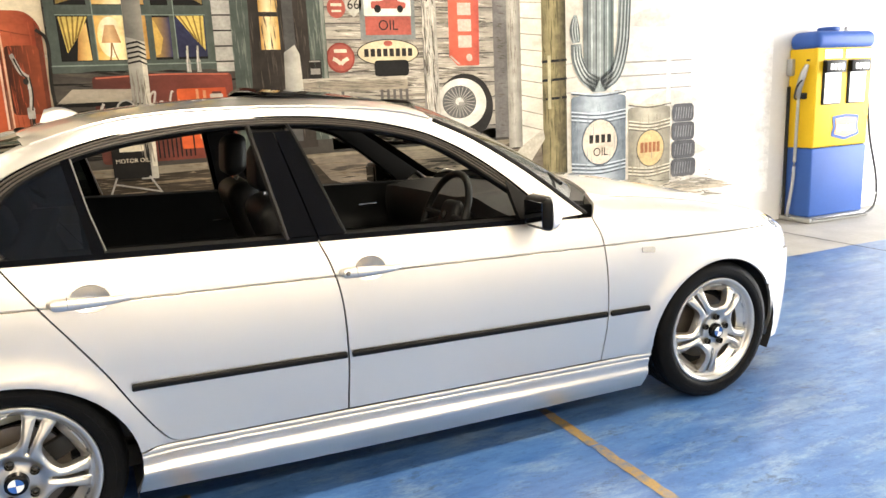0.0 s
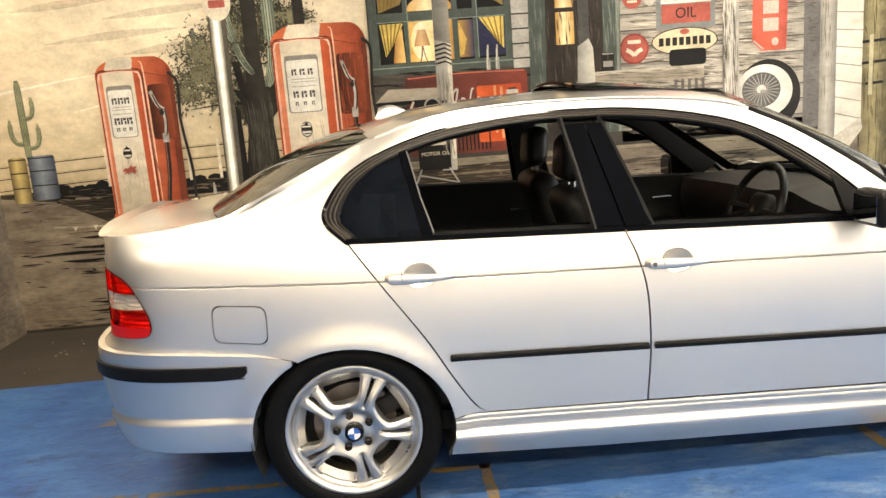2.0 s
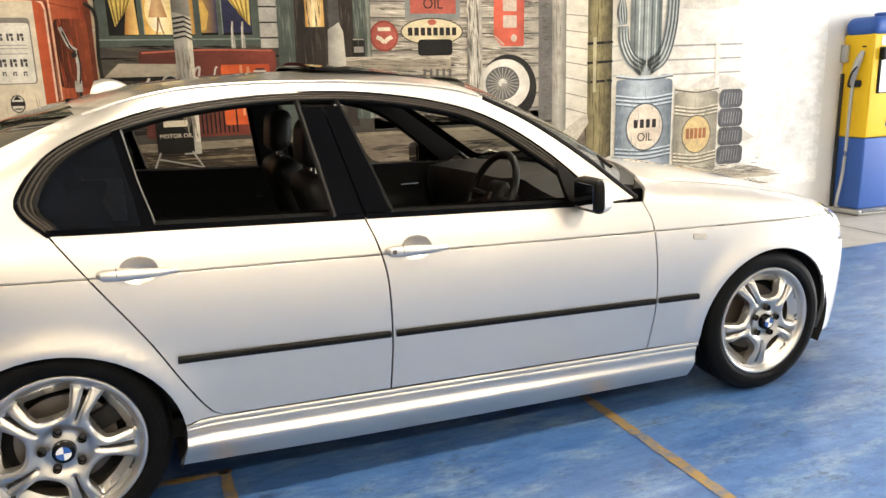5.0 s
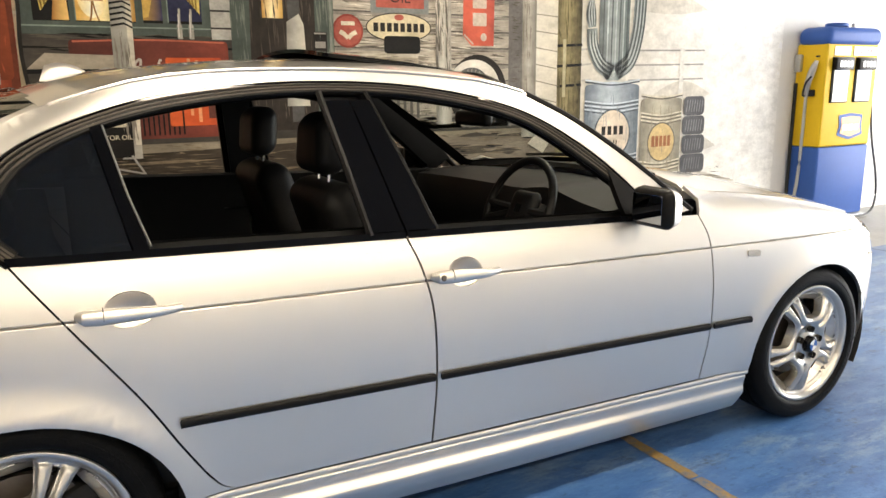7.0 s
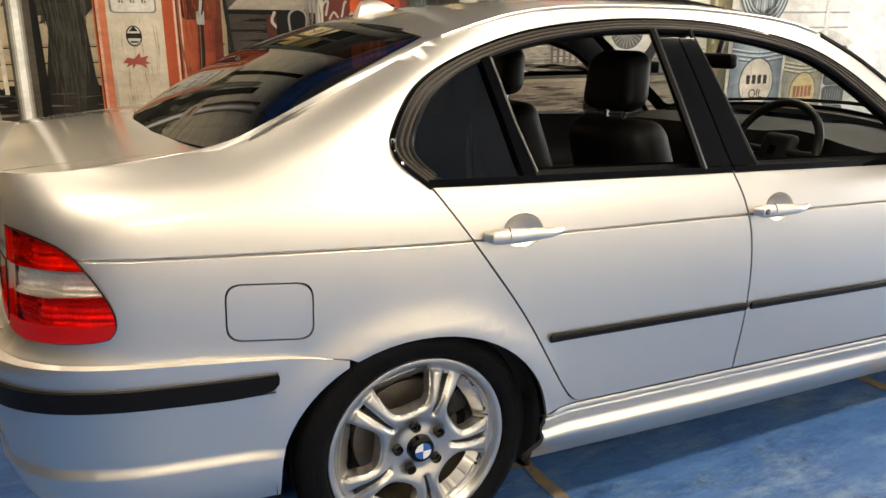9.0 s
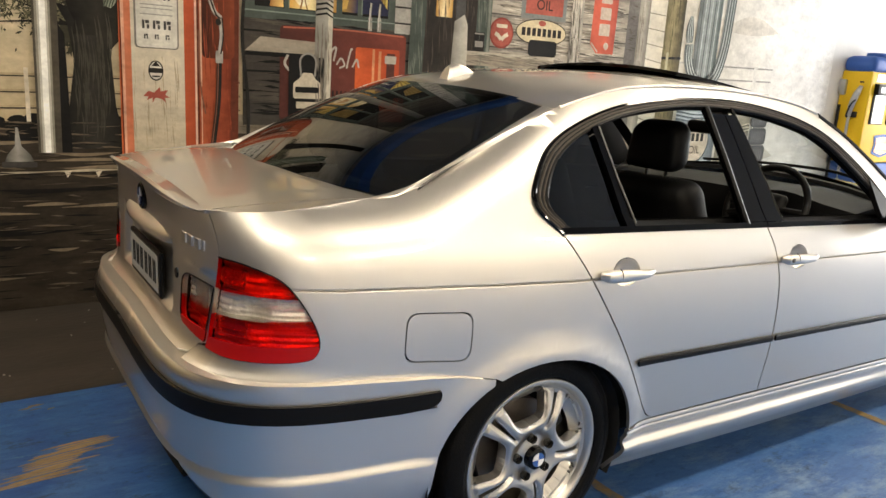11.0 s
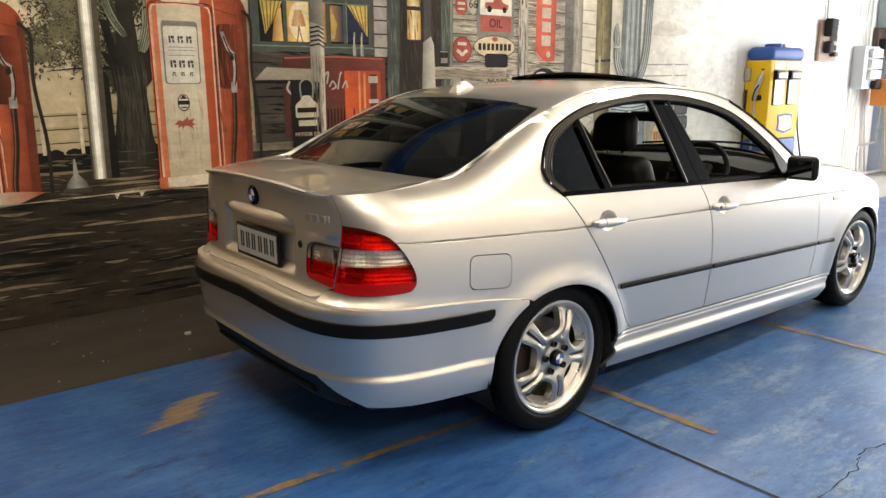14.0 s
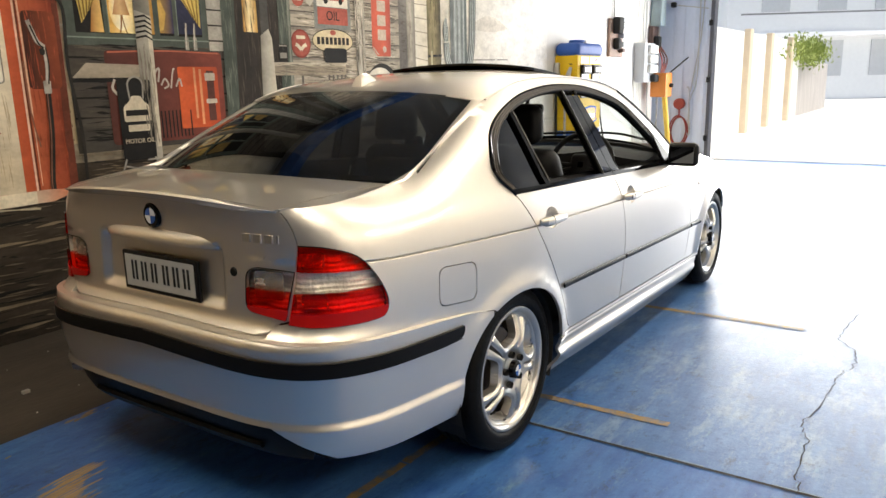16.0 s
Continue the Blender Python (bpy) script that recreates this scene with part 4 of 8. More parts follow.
    smooth_part("mirror_cap", cap_bm, SILVER_PLASTIC, mirror, angle=60)
    part("mirror_glass", boxed(0.3955, 0.3975, min(s * 0.846, s * 0.970), max(s * 0.846, s * 0.970), 0.905, 0.993, 0.0008, 1), MIRROR, mirror)
    smooth_part("mirror_arm", tube([(0.46, s * 0.80, 0.905), (0.44, s * 0.85, 0.905), (0.43, s * 0.88, 0.915)], 0.022, 10), BLACK_TRIM, mirror)

    # tail lamps: thin coloured lenses over a ribbed reflector
    outer = lamp_outer
    upper = clip(outer, -0.02, -1.0, -0.843 - 0.02 * -2.2)
    mid = clip(clip(outer, 0.02, 1.0, 0.841 + 0.02 * -2.2), 0.03, -1.0, -0.784 + 0.03 * -2.2)
    low = clip(outer, -0.03, 1.0, 0.782 - 0.03 * -2.2)
    lamp = part("tail_lamp", patch(low, body(s, 0.004), (0.03, 0.02), outward, flange=0.012), RED_LENS, car, "red and clear tail lamp")
    part("upper_lens", patch(upper, body(s, 0.004), (0.03, 0.02), outward, flange=0.012), RED_LENS, lamp)
    part("clear_lens", patch(mid, body(s, 0.004), (0.03, 0.02), outward, flange=0.012), CLEAR_COVER, lamp, "clear lens band")
    part("reflector", patch(outer, body(s, bowl), (0.008, 0.004), outward), LAMP_BOWL, lamp)
    band = clip(outer, -0.03, 1.0, 0.722 - 0.03 * -2.2)
    part("lower_band", patch(band, body(s, 0.0055), (0.03, 0.02), outward, flange=0.006), RED_BAND, lamp)
    for u0, u1 in ((u_at_y(0.54), -2.32), (-2.30, -2.215)):
        cell = rounded([(u0, 0.856), (u1, 0.854), (u1, 0.893), (u0, 0.893)], 0.012, 4)
        part("bulb_cell", patch(cell, body(s, lambda u, z: -0.012 + 0.003 * math.sin(u * 400) * math.sin(z * 400)), (0.008, 0.006), outward, flange=0.01), CELL, lamp)
        cell = rounded([(u0, 0.736), (u1, 0.733), (u1, 0.774), (u0, 0.775)], 0.012, 4)
        part("bulb_cell", patch(cell, body(s, lambda u, z: -0.012 + 0.003 * math.sin(z * 600)), (0.02, 0.003), outward, flange=0.01), CELL, lamp)
    # Unseen walls added to keep red light out of the clear band.
    for z in (0.842, 0.783):
        inside = [u for u in np.linspace(u_at_y(0.58), -2.02, 40) if any((p[1] > z) != (q[1] > z) and u < p[0] + (q[0] - p[0]) * (z - p[1]) / (q[1] - p[1]) for p, q in zip(lamp_outer[6:], lamp_outer[7:-7]))]
        wall = bmesh.new()
        rows = [[wall.verts.new(body(s, d)(u, z)) for d in (-0.032, 0.002)] for u in inside]
        for p, q in zip(rows, rows[1:]):
            wall.faces.new((p[0], q[0], q[1], p[1]))
        part("lamp_divider", wall, CELL, lamp)
    inner_lamp = INNER_LAMP[s]
    lo_i, hi_i = clip(inner_lamp, 0, 1, 0.784), clip(inner_lamp, 0, -1, -0.785)
    il = part("inner_tail_lamp", patch(lo_i, body(s, 0.004), (0.03, 0.02), (-1, 0, 0), flange=0.012), RED_LENS, boot, "red and clear boot lamp")
    part("clear_lens", patch(hi_i, body(s, 0.004), (0.03, 0.02), (-1, 0, 0), flange=0.012), CLEAR_COVER, il)
    part("reflector", patch(inner_lamp, body(s, bowl), (0.008, 0.004), (-1, 0, 0)), LAMP_BOWL, il)
    part("lower_band", patch(clip(inner_lamp, 0, 1, 0.730), body(s, 0.0055), (0.03, 0.02), (-1, 0, 0), flange=0.006), RED_BAND, il)
    part("bulb_cell", patch(rounded([(u_at_y(0.525), 0.752), (u_at_y(0.525), 0.835), (u_at_y(0.425), 0.835), (u_at_y(0.42), 0.752)], 0.014, 4), body(s, -0.014), 0.02, (-1, 0, 0), flange=0.008), CELL, il)
    for line, owner_part in ((outer, lamp), (inner_lamp, il)):
        f = body(s, 0.0035)
        smooth_part("lamp_seal", tube([f(u, z) for u, z in line] + ([f(*line[0])] if line is inner_lamp else []), 0.0019, 6), BLACK_TRIM, owner_part)

    # bumper strip, in two halves that meet in the middle
    us = [-1.71 + (END_R + 1.71) * i / 26 for i in range(27)]
    top = [(u, float(np.interp(-u, (1.7, 2.0, 2.5, 3.0), (0.581, 0.586, 0.597, 0.612)))) for u in us]
    bot = [(u, z - float(np.interp(-u, (1.7, 1.8), (0.042, 0.047)))) for u, z in top]
    strip = [(-1.700, 0.573), (-1.703, 0.582)] + top + bot[::-1] + [(-1.735, 0.539), (-1.712, 0.546), (-1.702, 0.558)]
    part("bumper_strip", patch(strip, body(s, lambda u, z: bumper_grow(u, z) + 0.010), (0.05, 0.03), outward, flange=0.012), BLACK_TRIM, PANELS["rear_bumper", s], "black rubber bumper strip")
    # wheel wells
    for k, wx in ((0, -1.3625), (1, 1.3625)):
        cx, cz, rx, rz = ARCHES[k]
        bm = bmesh.new()
        rings = []
        for y in (0.86 if k == 0 else 0.855, 0.5):
            r = 0.0 if y > 0.6 else -0.01
            rings.append([bm.verts.new((cx + (rx + r + 0.004) * math.cos(radians(a)), s * (y - (0.035 if y > 0.6 else 0)), cz + (rz + r + 0.004) * math.sin(radians(a)))) for a in range(-25, 206, 10)])
        for i in range(len(rings[0]) - 1):
            bm.faces.new((rings[0][i], rings[0][i + 1], rings[1][i + 1], rings[1][i]))
        bm.faces.new(rings[1])
        part("wheel_well", bm, DARK, car)

# dark lining behind the lamps, under the bumper and in the doors
for s, word in SIDES:
    part("lamp_backing", patch([(-1.97, 0.66), (END_R, 0.66), (END_R, 1.0), (-1.97, 1.0)], body(s, -0.045), 0.05, outward), DARK, car)
    f = body(s, lambda u, z: bumper_grow(u, z) - 0.03)
    out = [(END_R, 0.41), (u_at_y(0.52), 0.41), (u_at_y(0.62), 0.33), (u_at_y(0.60), 0.25), (END_R, 0.25)]
    part("diffuser", patch(out, f, 0.04, (-1, 0, 0), flange=0.05), BLACK_TRIM, PANELS["rear_bumper", s], "black bumper insert")
    # the bumper's upper shelf, back to the body
    bm = bmesh.new()
    rows = []
    for u, z in bumper_top[2:]:
        rows.append([bm.verts.new(body(s, lambda a, b: bumper_grow(a, b) + 0.003)(u, z + 0.001)), bm.verts.new(body(s, 0.002)(u, z + 0.003)), bm.verts.new(body(s, -0.04)(u, z + 0.002))])
    for a, b in zip(rows, rows[1:]):
        for i in range(2):
            bm.faces.new((a[i], b[i], b[i + 1], a[i + 1]))
    smooth_part("bumper_shelf", bm, SILVER, PANELS["rear_bumper", s])
    lampf = [(1.762, 0.632), (1.9, 0.612), (2.2, 0.59), (END_F, 0.58)] + [(u, top_edge(u) - 0.012) for u in (END_F, 2.3, 2.1, 1.95, 1.85, 1.762)]
    part("headlamp", patch(lampf, body(s, -0.002), 0.05, outward, flange=0.02), LENS_CLEAR, car, "clear headlamp")
    ridge = [wrap(u, 0.30, 0.83, 0.0) for u in np.linspace(u_at_y(0.44), END_R, 8)]
    smooth_part("diffuser_rib", tube([(x + 0.004, s * y, 0.288) for x, y in ridge], 0.012, 6), BLACK_TRIM, PANELS["rear_bumper", s])

# boot lid: spoiler, plate, badges
lip_pts = [wrap(u, 1.05, 0.76) for u in np.linspace(LAMP_U, END_R, 12)]
lip = [(x - 0.006, y) for x, y in lip_pts] + [(x - 0.006, -y) for x, y in lip_pts[::-1][1:]]
bm = bmesh.new()
rows = []
for x, y in lip:
    z = deck(x, y)
    e = 1 - min(abs(y) / 0.52, 1.0) ** 5
    rows.append([bm.verts.new(p) for p in ((x + 0.09, y, z + 0.001), (x + 0.03, y, z + 0.010 * e), (x - 0.004, y, z + 0.019 * e), (x - 0.010, y, z + 0.012 * e), (x - 0.004, y, z - 0.004), (x + 0.02, y, z - 0.012))])
for a, b in zip(rows, rows[1:]):
    for i in range(5):
        bm.faces.new((a[i], b[i], b[i + 1], a[i + 1]))
smooth_part("spoiler", bm, SILVER, boot, "low boot lip spoiler", 50)


def rear_at(y, z, out=0.0):
    """A place on the boot's face."""
    x, _ = wrap(u_at_y(abs(y), z) if abs(y) > 0.01 else END_R, z, half_width(-2.2, z))
    return x - out


XB = rear_at(0, 0.85)
brow = bmesh.new()
rows = []
for i in range(25):
    y = -0.285 + 0.57 * i / 24
    e = min(1.0, (0.285 - abs(y)) / 0.03 + 0.15) ** 0.5
    x = XB + 0.03 * (abs(y) / 0.3) ** 2.5
    rows.append([brow.verts.new(p) for p in ((x + 0.004, y, 0.925), (x - 0.012 * e, y, 0.918), (x - 0.026 * e, y, 0.900), (x - 0.024 * e, y, 0.884), (x + 0.005, y, 0.880))])
for a, b in zip(rows, rows[1:]):
    for i in range(4):
        brow.faces.new((a[i], b[i], b[i + 1], a[i + 1]))
smooth_part("boot_handle", brow, SILVER, boot, angle=60)
XP = XB + 0.016
plate = part("number_plate", boxed(XP - 0.022, XP - 0.008, -0.20, 0.19, 0.703, 0.838, 0.005, 2, m=None), BLACK_TRIM, boot, "white number plate in a black frame")
part("plate_face", boxed(XP - 0.0245, XP - 0.0225, -0.183, 0.173, 0.718, 0.826, 0.0008, 1), PLATE_WHITE, plate)
for y in (0.122, 0.070, 0.018, -0.042, -0.094, -0.146):
    for dy, w, z0, z1 in ((-0.010, 0.0055, 0.742, 0.808), (0.010, 0.0055, 0.742, 0.808)):
        part("plate_bar", boxed(XP - 0.0262, XP - 0.0248, y + dy - w, y + dy + w, z0, z1, 0.0006, 1), DARK, plate)
badge = part("badge", lathe([(0.0005, 0.0), (0.036, 0.0), (0.041, 0.004), (0.041, 0.012)], 32, "x", Matrix.Translation((XB - 0.012, 0.0, 0.968))), BLACK_GLOSS, boot, "round blue and white badge")
for k in range(4):
    bm = bmesh.new()
    bm.faces.new([bm.verts.new((XB - 0.0135, y, 0.968 + z)) for y, z in [(0, 0)] + ellipse(0, 0, 0.026, 0.026, 8, 90 * k, 90 * k + 90)])
    part("badge_quarter", bm, BADGE_WHITE if k % 2 else BADGE_BLUE, badge)
for i in range(4):
    y = -0.423 - 0.040 * i + (0.010 if i == 3 else 0.0)
    w = 0.0155 if i < 3 else 0.004
    part("model_mark", boxed(rear_at(y, 0.935) - 0.004, rear_at(y, 0.935) + 0.004, y - w, y + w, 0.922, 0.947, 0.001, 1), ALLOY, boot)
smooth_part("boot_lock", lathe([(0.0005, -0.004), (0.012, -0.004), (0.015, 0.0), (0.015, 0.01)], 24, "x", Matrix.Translation((rear_at(0.355, 0.83), -0.36, 0.825))), BLACK_TRIM, boot)

# roof: shark fin, sunroof
bm = bmesh.new()
rows = []
for i in range(9):
    t = i / 8
    h = 0.052 * (1 - (1 - t) ** 2.2) * (1 if t < 0.85 else 0.96)
    w = 0.032 * (0.35 + 0.65 * t) * (1 if t < 0.9 else 0.85)
    x = -1.085 - 0.12 * t
    z0 = roof(x, 0.0)
    rows.append([bm.verts.new((x + 0.02 * k[1], w * k[0], z0 - 0.003 + h * k[1])) for k in ((-1, 0), (-0.85, 0.4), (-0.5, 0.8), (0, 1), (0.5, 0.8), (0.85, 0.4), (1, 0))])
for a, b in zip(rows, rows[1:]):
    for i in range(6):
        bm.faces.new((a[i], b[i], b[i + 1], a[i + 1]))
bm.faces.new(rows[-1])
bm.faces.new(rows[0])
smooth_part("antenna_fin", bm, SILVER_PLASTIC, car, angle=50)


def sun_panel(x, y):
    t = (x + 0.45) / 0.46
    return x, y, roof_line(x) - 0.006 * (y / 0.4) ** 2 * 4 + 0.004 + 0.030 * (1 - t)


sunroof = part("sunroof", patch(rounded([(-0.45, -0.41), (0.01, -0.41), (0.01, 0.41), (-0.45, 0.41)], 0.05), sun_panel, 0.05, (0, 0, 1), flange=0.012), BLACK_GLOSS, car, "tilted black glass sunroof")
# Dark sheet on the uncut roof paints the shade of an opening.
part("roof_opening_shade", patch(rounded([(-0.45, -0.42), (0.02, -0.42), (0.02, 0.42), (-0.45, 0.42)], 0.05), lambda x, y: (x, y, roof(x, y) + 0.003), 0.05, (0, 0, 1)), DARK, sunroof)

# cowl, wipers, screen borders
COWL = material("cowl_plastic", (0.02, 0.02, 0.02), rough=0.6)
cowl = [(0.84, 0.60), (0.95, 0.3), (0.98, 0.0), (0.95, -0.3), (0.84, -0.6), (0.76, -0.70), (0.70, -0.68), (0.80, -0.4), (0.86, 0.0), (0.80, 0.4), (0.70, 0.68), (0.76, 0.70)]
part("cowl", patch(cowl, lambda x, y: (x, y, hood(x, y) - 0.012), 0.06, (0, 0, 1), flange=0.02), COWL, car)
smooth_part("wiper", tube(spline([(0.90, 0.45, 0.985), (0.84, 0.1, 1.015), (0.78, -0.35, 1.03), (0.72, -0.6, 1.0)], 6), 0.008, 6), BLACK_TRIM, car)
for name, surf, sgn in (("windscreen_border", front_screen, 1), ("rear_window_border", rear_screen, -1)):
    hole = rounded([(-0.93, 0.05), (0.93, 0.05), (0.93, 0.95), (-0.93, 0.95)], 0.05, 4)
    part(name, patch(SQUARE, lambda u, v: Vector(surf(u, v)) - Vector((sgn * 0.004, 0, 0.004)), 0.1, (sgn, 0, 1), holes=[hole]), BLACK_TRIM, car)
# gutters that close the gap between pillars and screens
for s, word in SIDES:
    pts = [(0.70, 0.905), (0.50, 1.075), (0.30, 1.215), (0.14, 1.298)]
    smooth_part("screen_trim", tube([(x - 0.006, s * (half_width(x, z) - 0.006), z - 0.004) for x, z in spline(pts, 4)], 0.013, 8), BLACK_TRIM, car)
    smooth_part("roof_rail", tube([(x, s * (roof_half(x) + 0.001), edge_z(x) - 0.001) for x in np.linspace(-1.2, 0.12, 16)], 0.005, 6), SILVER, car)

# ---- the cabin ----
LINING = material("grey_headlining", (0.10, 0.10, 0.095), rough=0.9, vary=0.1)
part("headlining", patch([(-1.2, -0.5), (0.1, -0.5), (0.1, 0.5), (-1.2, 0.5)], lambda x, y: (x, y, roof(x, y) - 0.03), 0.1, (0, 0, -1)), LINING, car)
part("cabin_floor", boxed(-1.5, 0.9, -0.7, 0.7, 0.22, 0.30, 0.01), DARK, car)
part("parcel_shelf", boxed(-1.78, -1.22, -0.64, 0.64, 0.90, 0.955, 0.015), LEATHER, car)
part("boot_wall", boxed(-2.05, -1.30, -0.68, 0.68, 0.36, 0.88, 0.02), DARK, car)
part("firewall", boxed(0.72, 1.5, -0.62, 0.62, 0.34, 0.74, 0.02), DARK, car)
for s, word in SIDES:
    for key, x0, x1 in (("front_door", -0.36, 0.70), ("rear_door", -1.15, -0.40)):
        out = [(x0, 0.36), (x1, 0.36), (x1, belt(x1) + 0.012), (x0, belt(x0) + 0.012)]
        card = part("door_card", patch(out, body(s, lambda u, z: -0.075 - 0.02 * step((0.75 - z) / 0.1)), 0.06, (0, -s, 0), flange=0.02), DASH, PANELS[key, s])
        part("armrest", boxed(x0 + 0.15, x0 + 0.6, min(s * 0.66, s * 0.76), max(s * 0.66, s * 0.76), 0.60, 0.67, 0.02, 2), LEATHER, card)
        smooth_part("inner_handle", tube([(x0 + 0.62, s * 0.735, 0.80), (x0 + 0.72, s * 0.725, 0.802)], 0.008, 8), CHROME, card)
    # inner skins of the pillars
    rail = [(x, z) for x, z in dlo_outer if x > -1.15] + [(x, z - 0.004) for x, z in roof_edge if -1.15 < x < 0.66]
    part("pillar_lining", patch(rail, body(s, -0.028), 0.06, (0, -s, 0)), DASH, PANELS["quarter_panel", s])
    part("pillar_lining", patch(ring, body(s, -0.045), 0.06, (0, -s, 0)), DASH, PANELS["quarter_panel", s])
    part("pillar_lining", patch([(-0.31, 0.9), (-0.43, 1.31), (-0.54, 1.31), (-0.47, 0.9)], body(s, -0.04), 0.06, (0, -s, 0), flange=0.02), DASH, PANELS["rear_door", s])


def cushion(x0, x1, y0, y1, z0, z1, r):
    return boxed(x0, x1, y0, y1, z0, z1, r, 4)


def front_seat(y):
    seat = part("front_seat", cushion(-0.36, 0.14, y - 0.25, y + 0.25, 0.40, 0.56, 0.06), LEATHER, car, "black leather front seat")
    shade(seat.data, 60)
    back = boxed(-0.07, 0.07, -0.245, 0.245, 0.0, 0.60, 0.06, 5)
    for v in back.verts:
        t = v.co.z / 0.6
        v.co.y *= 1 - 0.28 * max(t - 0.45, 0) ** 1.5 * 2
        v.co.x += 0.03 * (abs(v.co.y) / 0.24) ** 2 * (1 - t)
    bmesh.ops.transform(back, matrix=Matrix.Translation((-0.30, y, 0.46)) @ pose(0, 0, 0, 0, -16, 0), verts=back.verts[:])
    smooth_part("backrest", back, LEATHER, seat, angle=60)
    rest = boxed(-0.052, 0.052, -0.128, 0.128, -0.085, 0.095, 0.045, 5)
    for v in rest.verts:
        v.co.y *= 1 - 0.25 * max(v.co.z / 0.095, 0) ** 2
        v.co.x += 0.02 * (v.co.z / 0.09)
    bmesh.ops.transform(rest, matrix=Matrix.Translation((-0.455, y, 1.152)) @ pose(0, 0, 0, 0, -8, 0), verts=rest.verts[:])
    smooth_part("headrest", rest, LEATHER, seat, angle=60)
    for d in (-0.045, 0.045):
        smooth_part("headrest_post", tube([(-0.455, y + d, 0.985), (-0.449, y + d, 1.09)], 0.0075, 8), CHROME, seat)
    return seat


for y in (-0.37, 0.37):
    front_seat(y)
bench = smooth_part("rear_bench", cushion(-1.18, -0.72, -0.62, 0.62, 0.38, 0.55, 0.06), LEATHER, car, "black leather rear bench", 60)
bm = boxed(-0.07, 0.07, -0.60, 0.60, 0.0, 0.50, 0.05, 4, m=Matrix.Translation((-1.16, 0, 0.47)) @ pose(0, 0, 0, 0, -22, 0))
smooth_part("backrest", bm, LEATHER, bench, angle=60)
for y in (-0.33, 0.33):
    smooth_part("headrest", boxed(-0.05, 0.05, -0.13, 0.13, -0.06, 0.07, 0.04, 4, m=Matrix.Translation((-1.36, y, 1.01)) @ pose(0, 0, 0, 0, -15, 0)), LEATHER, bench, angle=60)

# dashboard, hump over the dials, steering wheel, mirror
dash_line = curve((-0.7, 0.0), (-0.55, 0.008), (-0.37, 0.030), (-0.2, 0.006), (0.0, 0.0), (0.7, -0.005))


def dash_top(v, y):
    x = 0.42 + 0.50 * v - 0.06 * (abs(y) / 0.7) ** 2 * v
    z = 0.925 + dash_line(y) * max(1 - v, 0.0) ** 0.5 + 0.02 * math.sin(math.pi * v) - 0.02 * (abs(y) / 0.7) ** 2
    return x, y, z


board = part("dashboard", patch([(0, -0.70), (1, -0.70), (1, 0.70), (0, 0.70)], dash_top, (0.1, 0.07), (0, 0, 1), flange=0.05), DASH, car, "dark grey dashboard")
part("dash_face", patch([(-0.70, 0.0), (0.70, 0.0), (0.70, 1.0), (-0.70, 1.0)], lambda y, v: (0.42 + 0.10 * (1 - v) ** 2 - 0.03 * math.sin(math.pi * v), y, 0.58 + (dash_top(0, y)[2] - 0.582) * v), (0.07, 0.15), (-1, 0, 0)), DASH, board)
part("centre_console", boxed(-0.5, 0.5, -0.11, 0.11, 0.3, 0.60, 0.04, 3), DASH, car)
m = Matrix.Translation((0.285, -0.37, 0.885)) @ pose(0, 0, 0, 0, -66, 0)
ring3 = [m @ Vector((0.185 * math.cos(radians(a)), 0.185 * math.sin(radians(a)), 0)) for a in range(0, 360, 10)]
wheel_ob = smooth_part("steering_wheel", tube(ring3, 0.0155, 12, closed=True), LEATHER, car, "black leather steering wheel")
hub = boxed(-0.085, 0.075, -0.075, 0.075, -0.05, 0.0, 0.03, 3, m=m)
smooth_part("wheel_hub", hub, DASH, wheel_ob)
for a in (200, 340, 180, 0, 90 + 180):
    d = Vector((math.sin(radians(a)), math.cos(radians(a)), 0))
    smooth_part("wheel_spoke", tube([m @ (d * 0.06 + Vector((0, 0, -0.015))), m @ (d * 0.18)], 0.015, 8), DASH, wheel_ob)
smooth_part("column", tube([m @ Vector((0, 0, -0.04)), m @ Vector((0, 0, -0.18))], 0.05, 12), DASH, car)
part("wheel_mark", boxed(-0.016, 0.016, -0.016, 0.016, 0.001, 0.004, 0.001, 1, m=m), BLACK_GLOSS, wheel_ob)
part("hazard_button", boxed(0.405, 0.43, -0.40, -0.34, 0.855, 0.872, 0.003, 1), RED_LIGHT, board)
smooth_part("rear_view_mirror", boxed(0.30, 0.345, -0.115, 0.125, 1.165, 1.225, 0.018, 3), BLACK_TRIM, car)
smooth_part("mirror_stalk", tube([(0.34, 0, 1.21), (0.36, 0, 1.27)], 0.012, 8), BLACK_TRIM, car)

# ---- the mural ----
mural = thing("mural", "wall mural of an old desert filling station", "mural", kind="structure")
_paints = {}


MURAL_TONE = 0.92


def paint(r, g, b, vary=0.28, scale=5.0, stretch=(1, 1, 1), fine=0.16):
    key = (r, g, b, vary, scale, stretch)
    if key not in _paints:
        _paints[key] = material("mural_paint", (r * MURAL_TONE, g * MURAL_TONE, b * MURAL_TONE), rough=0.62, vary=vary, scale=scale, fine=fine, stretch=stretch, bump=0.06, bump_scale=90, wash=0.22, spec=0.15)
    return _paints[key]


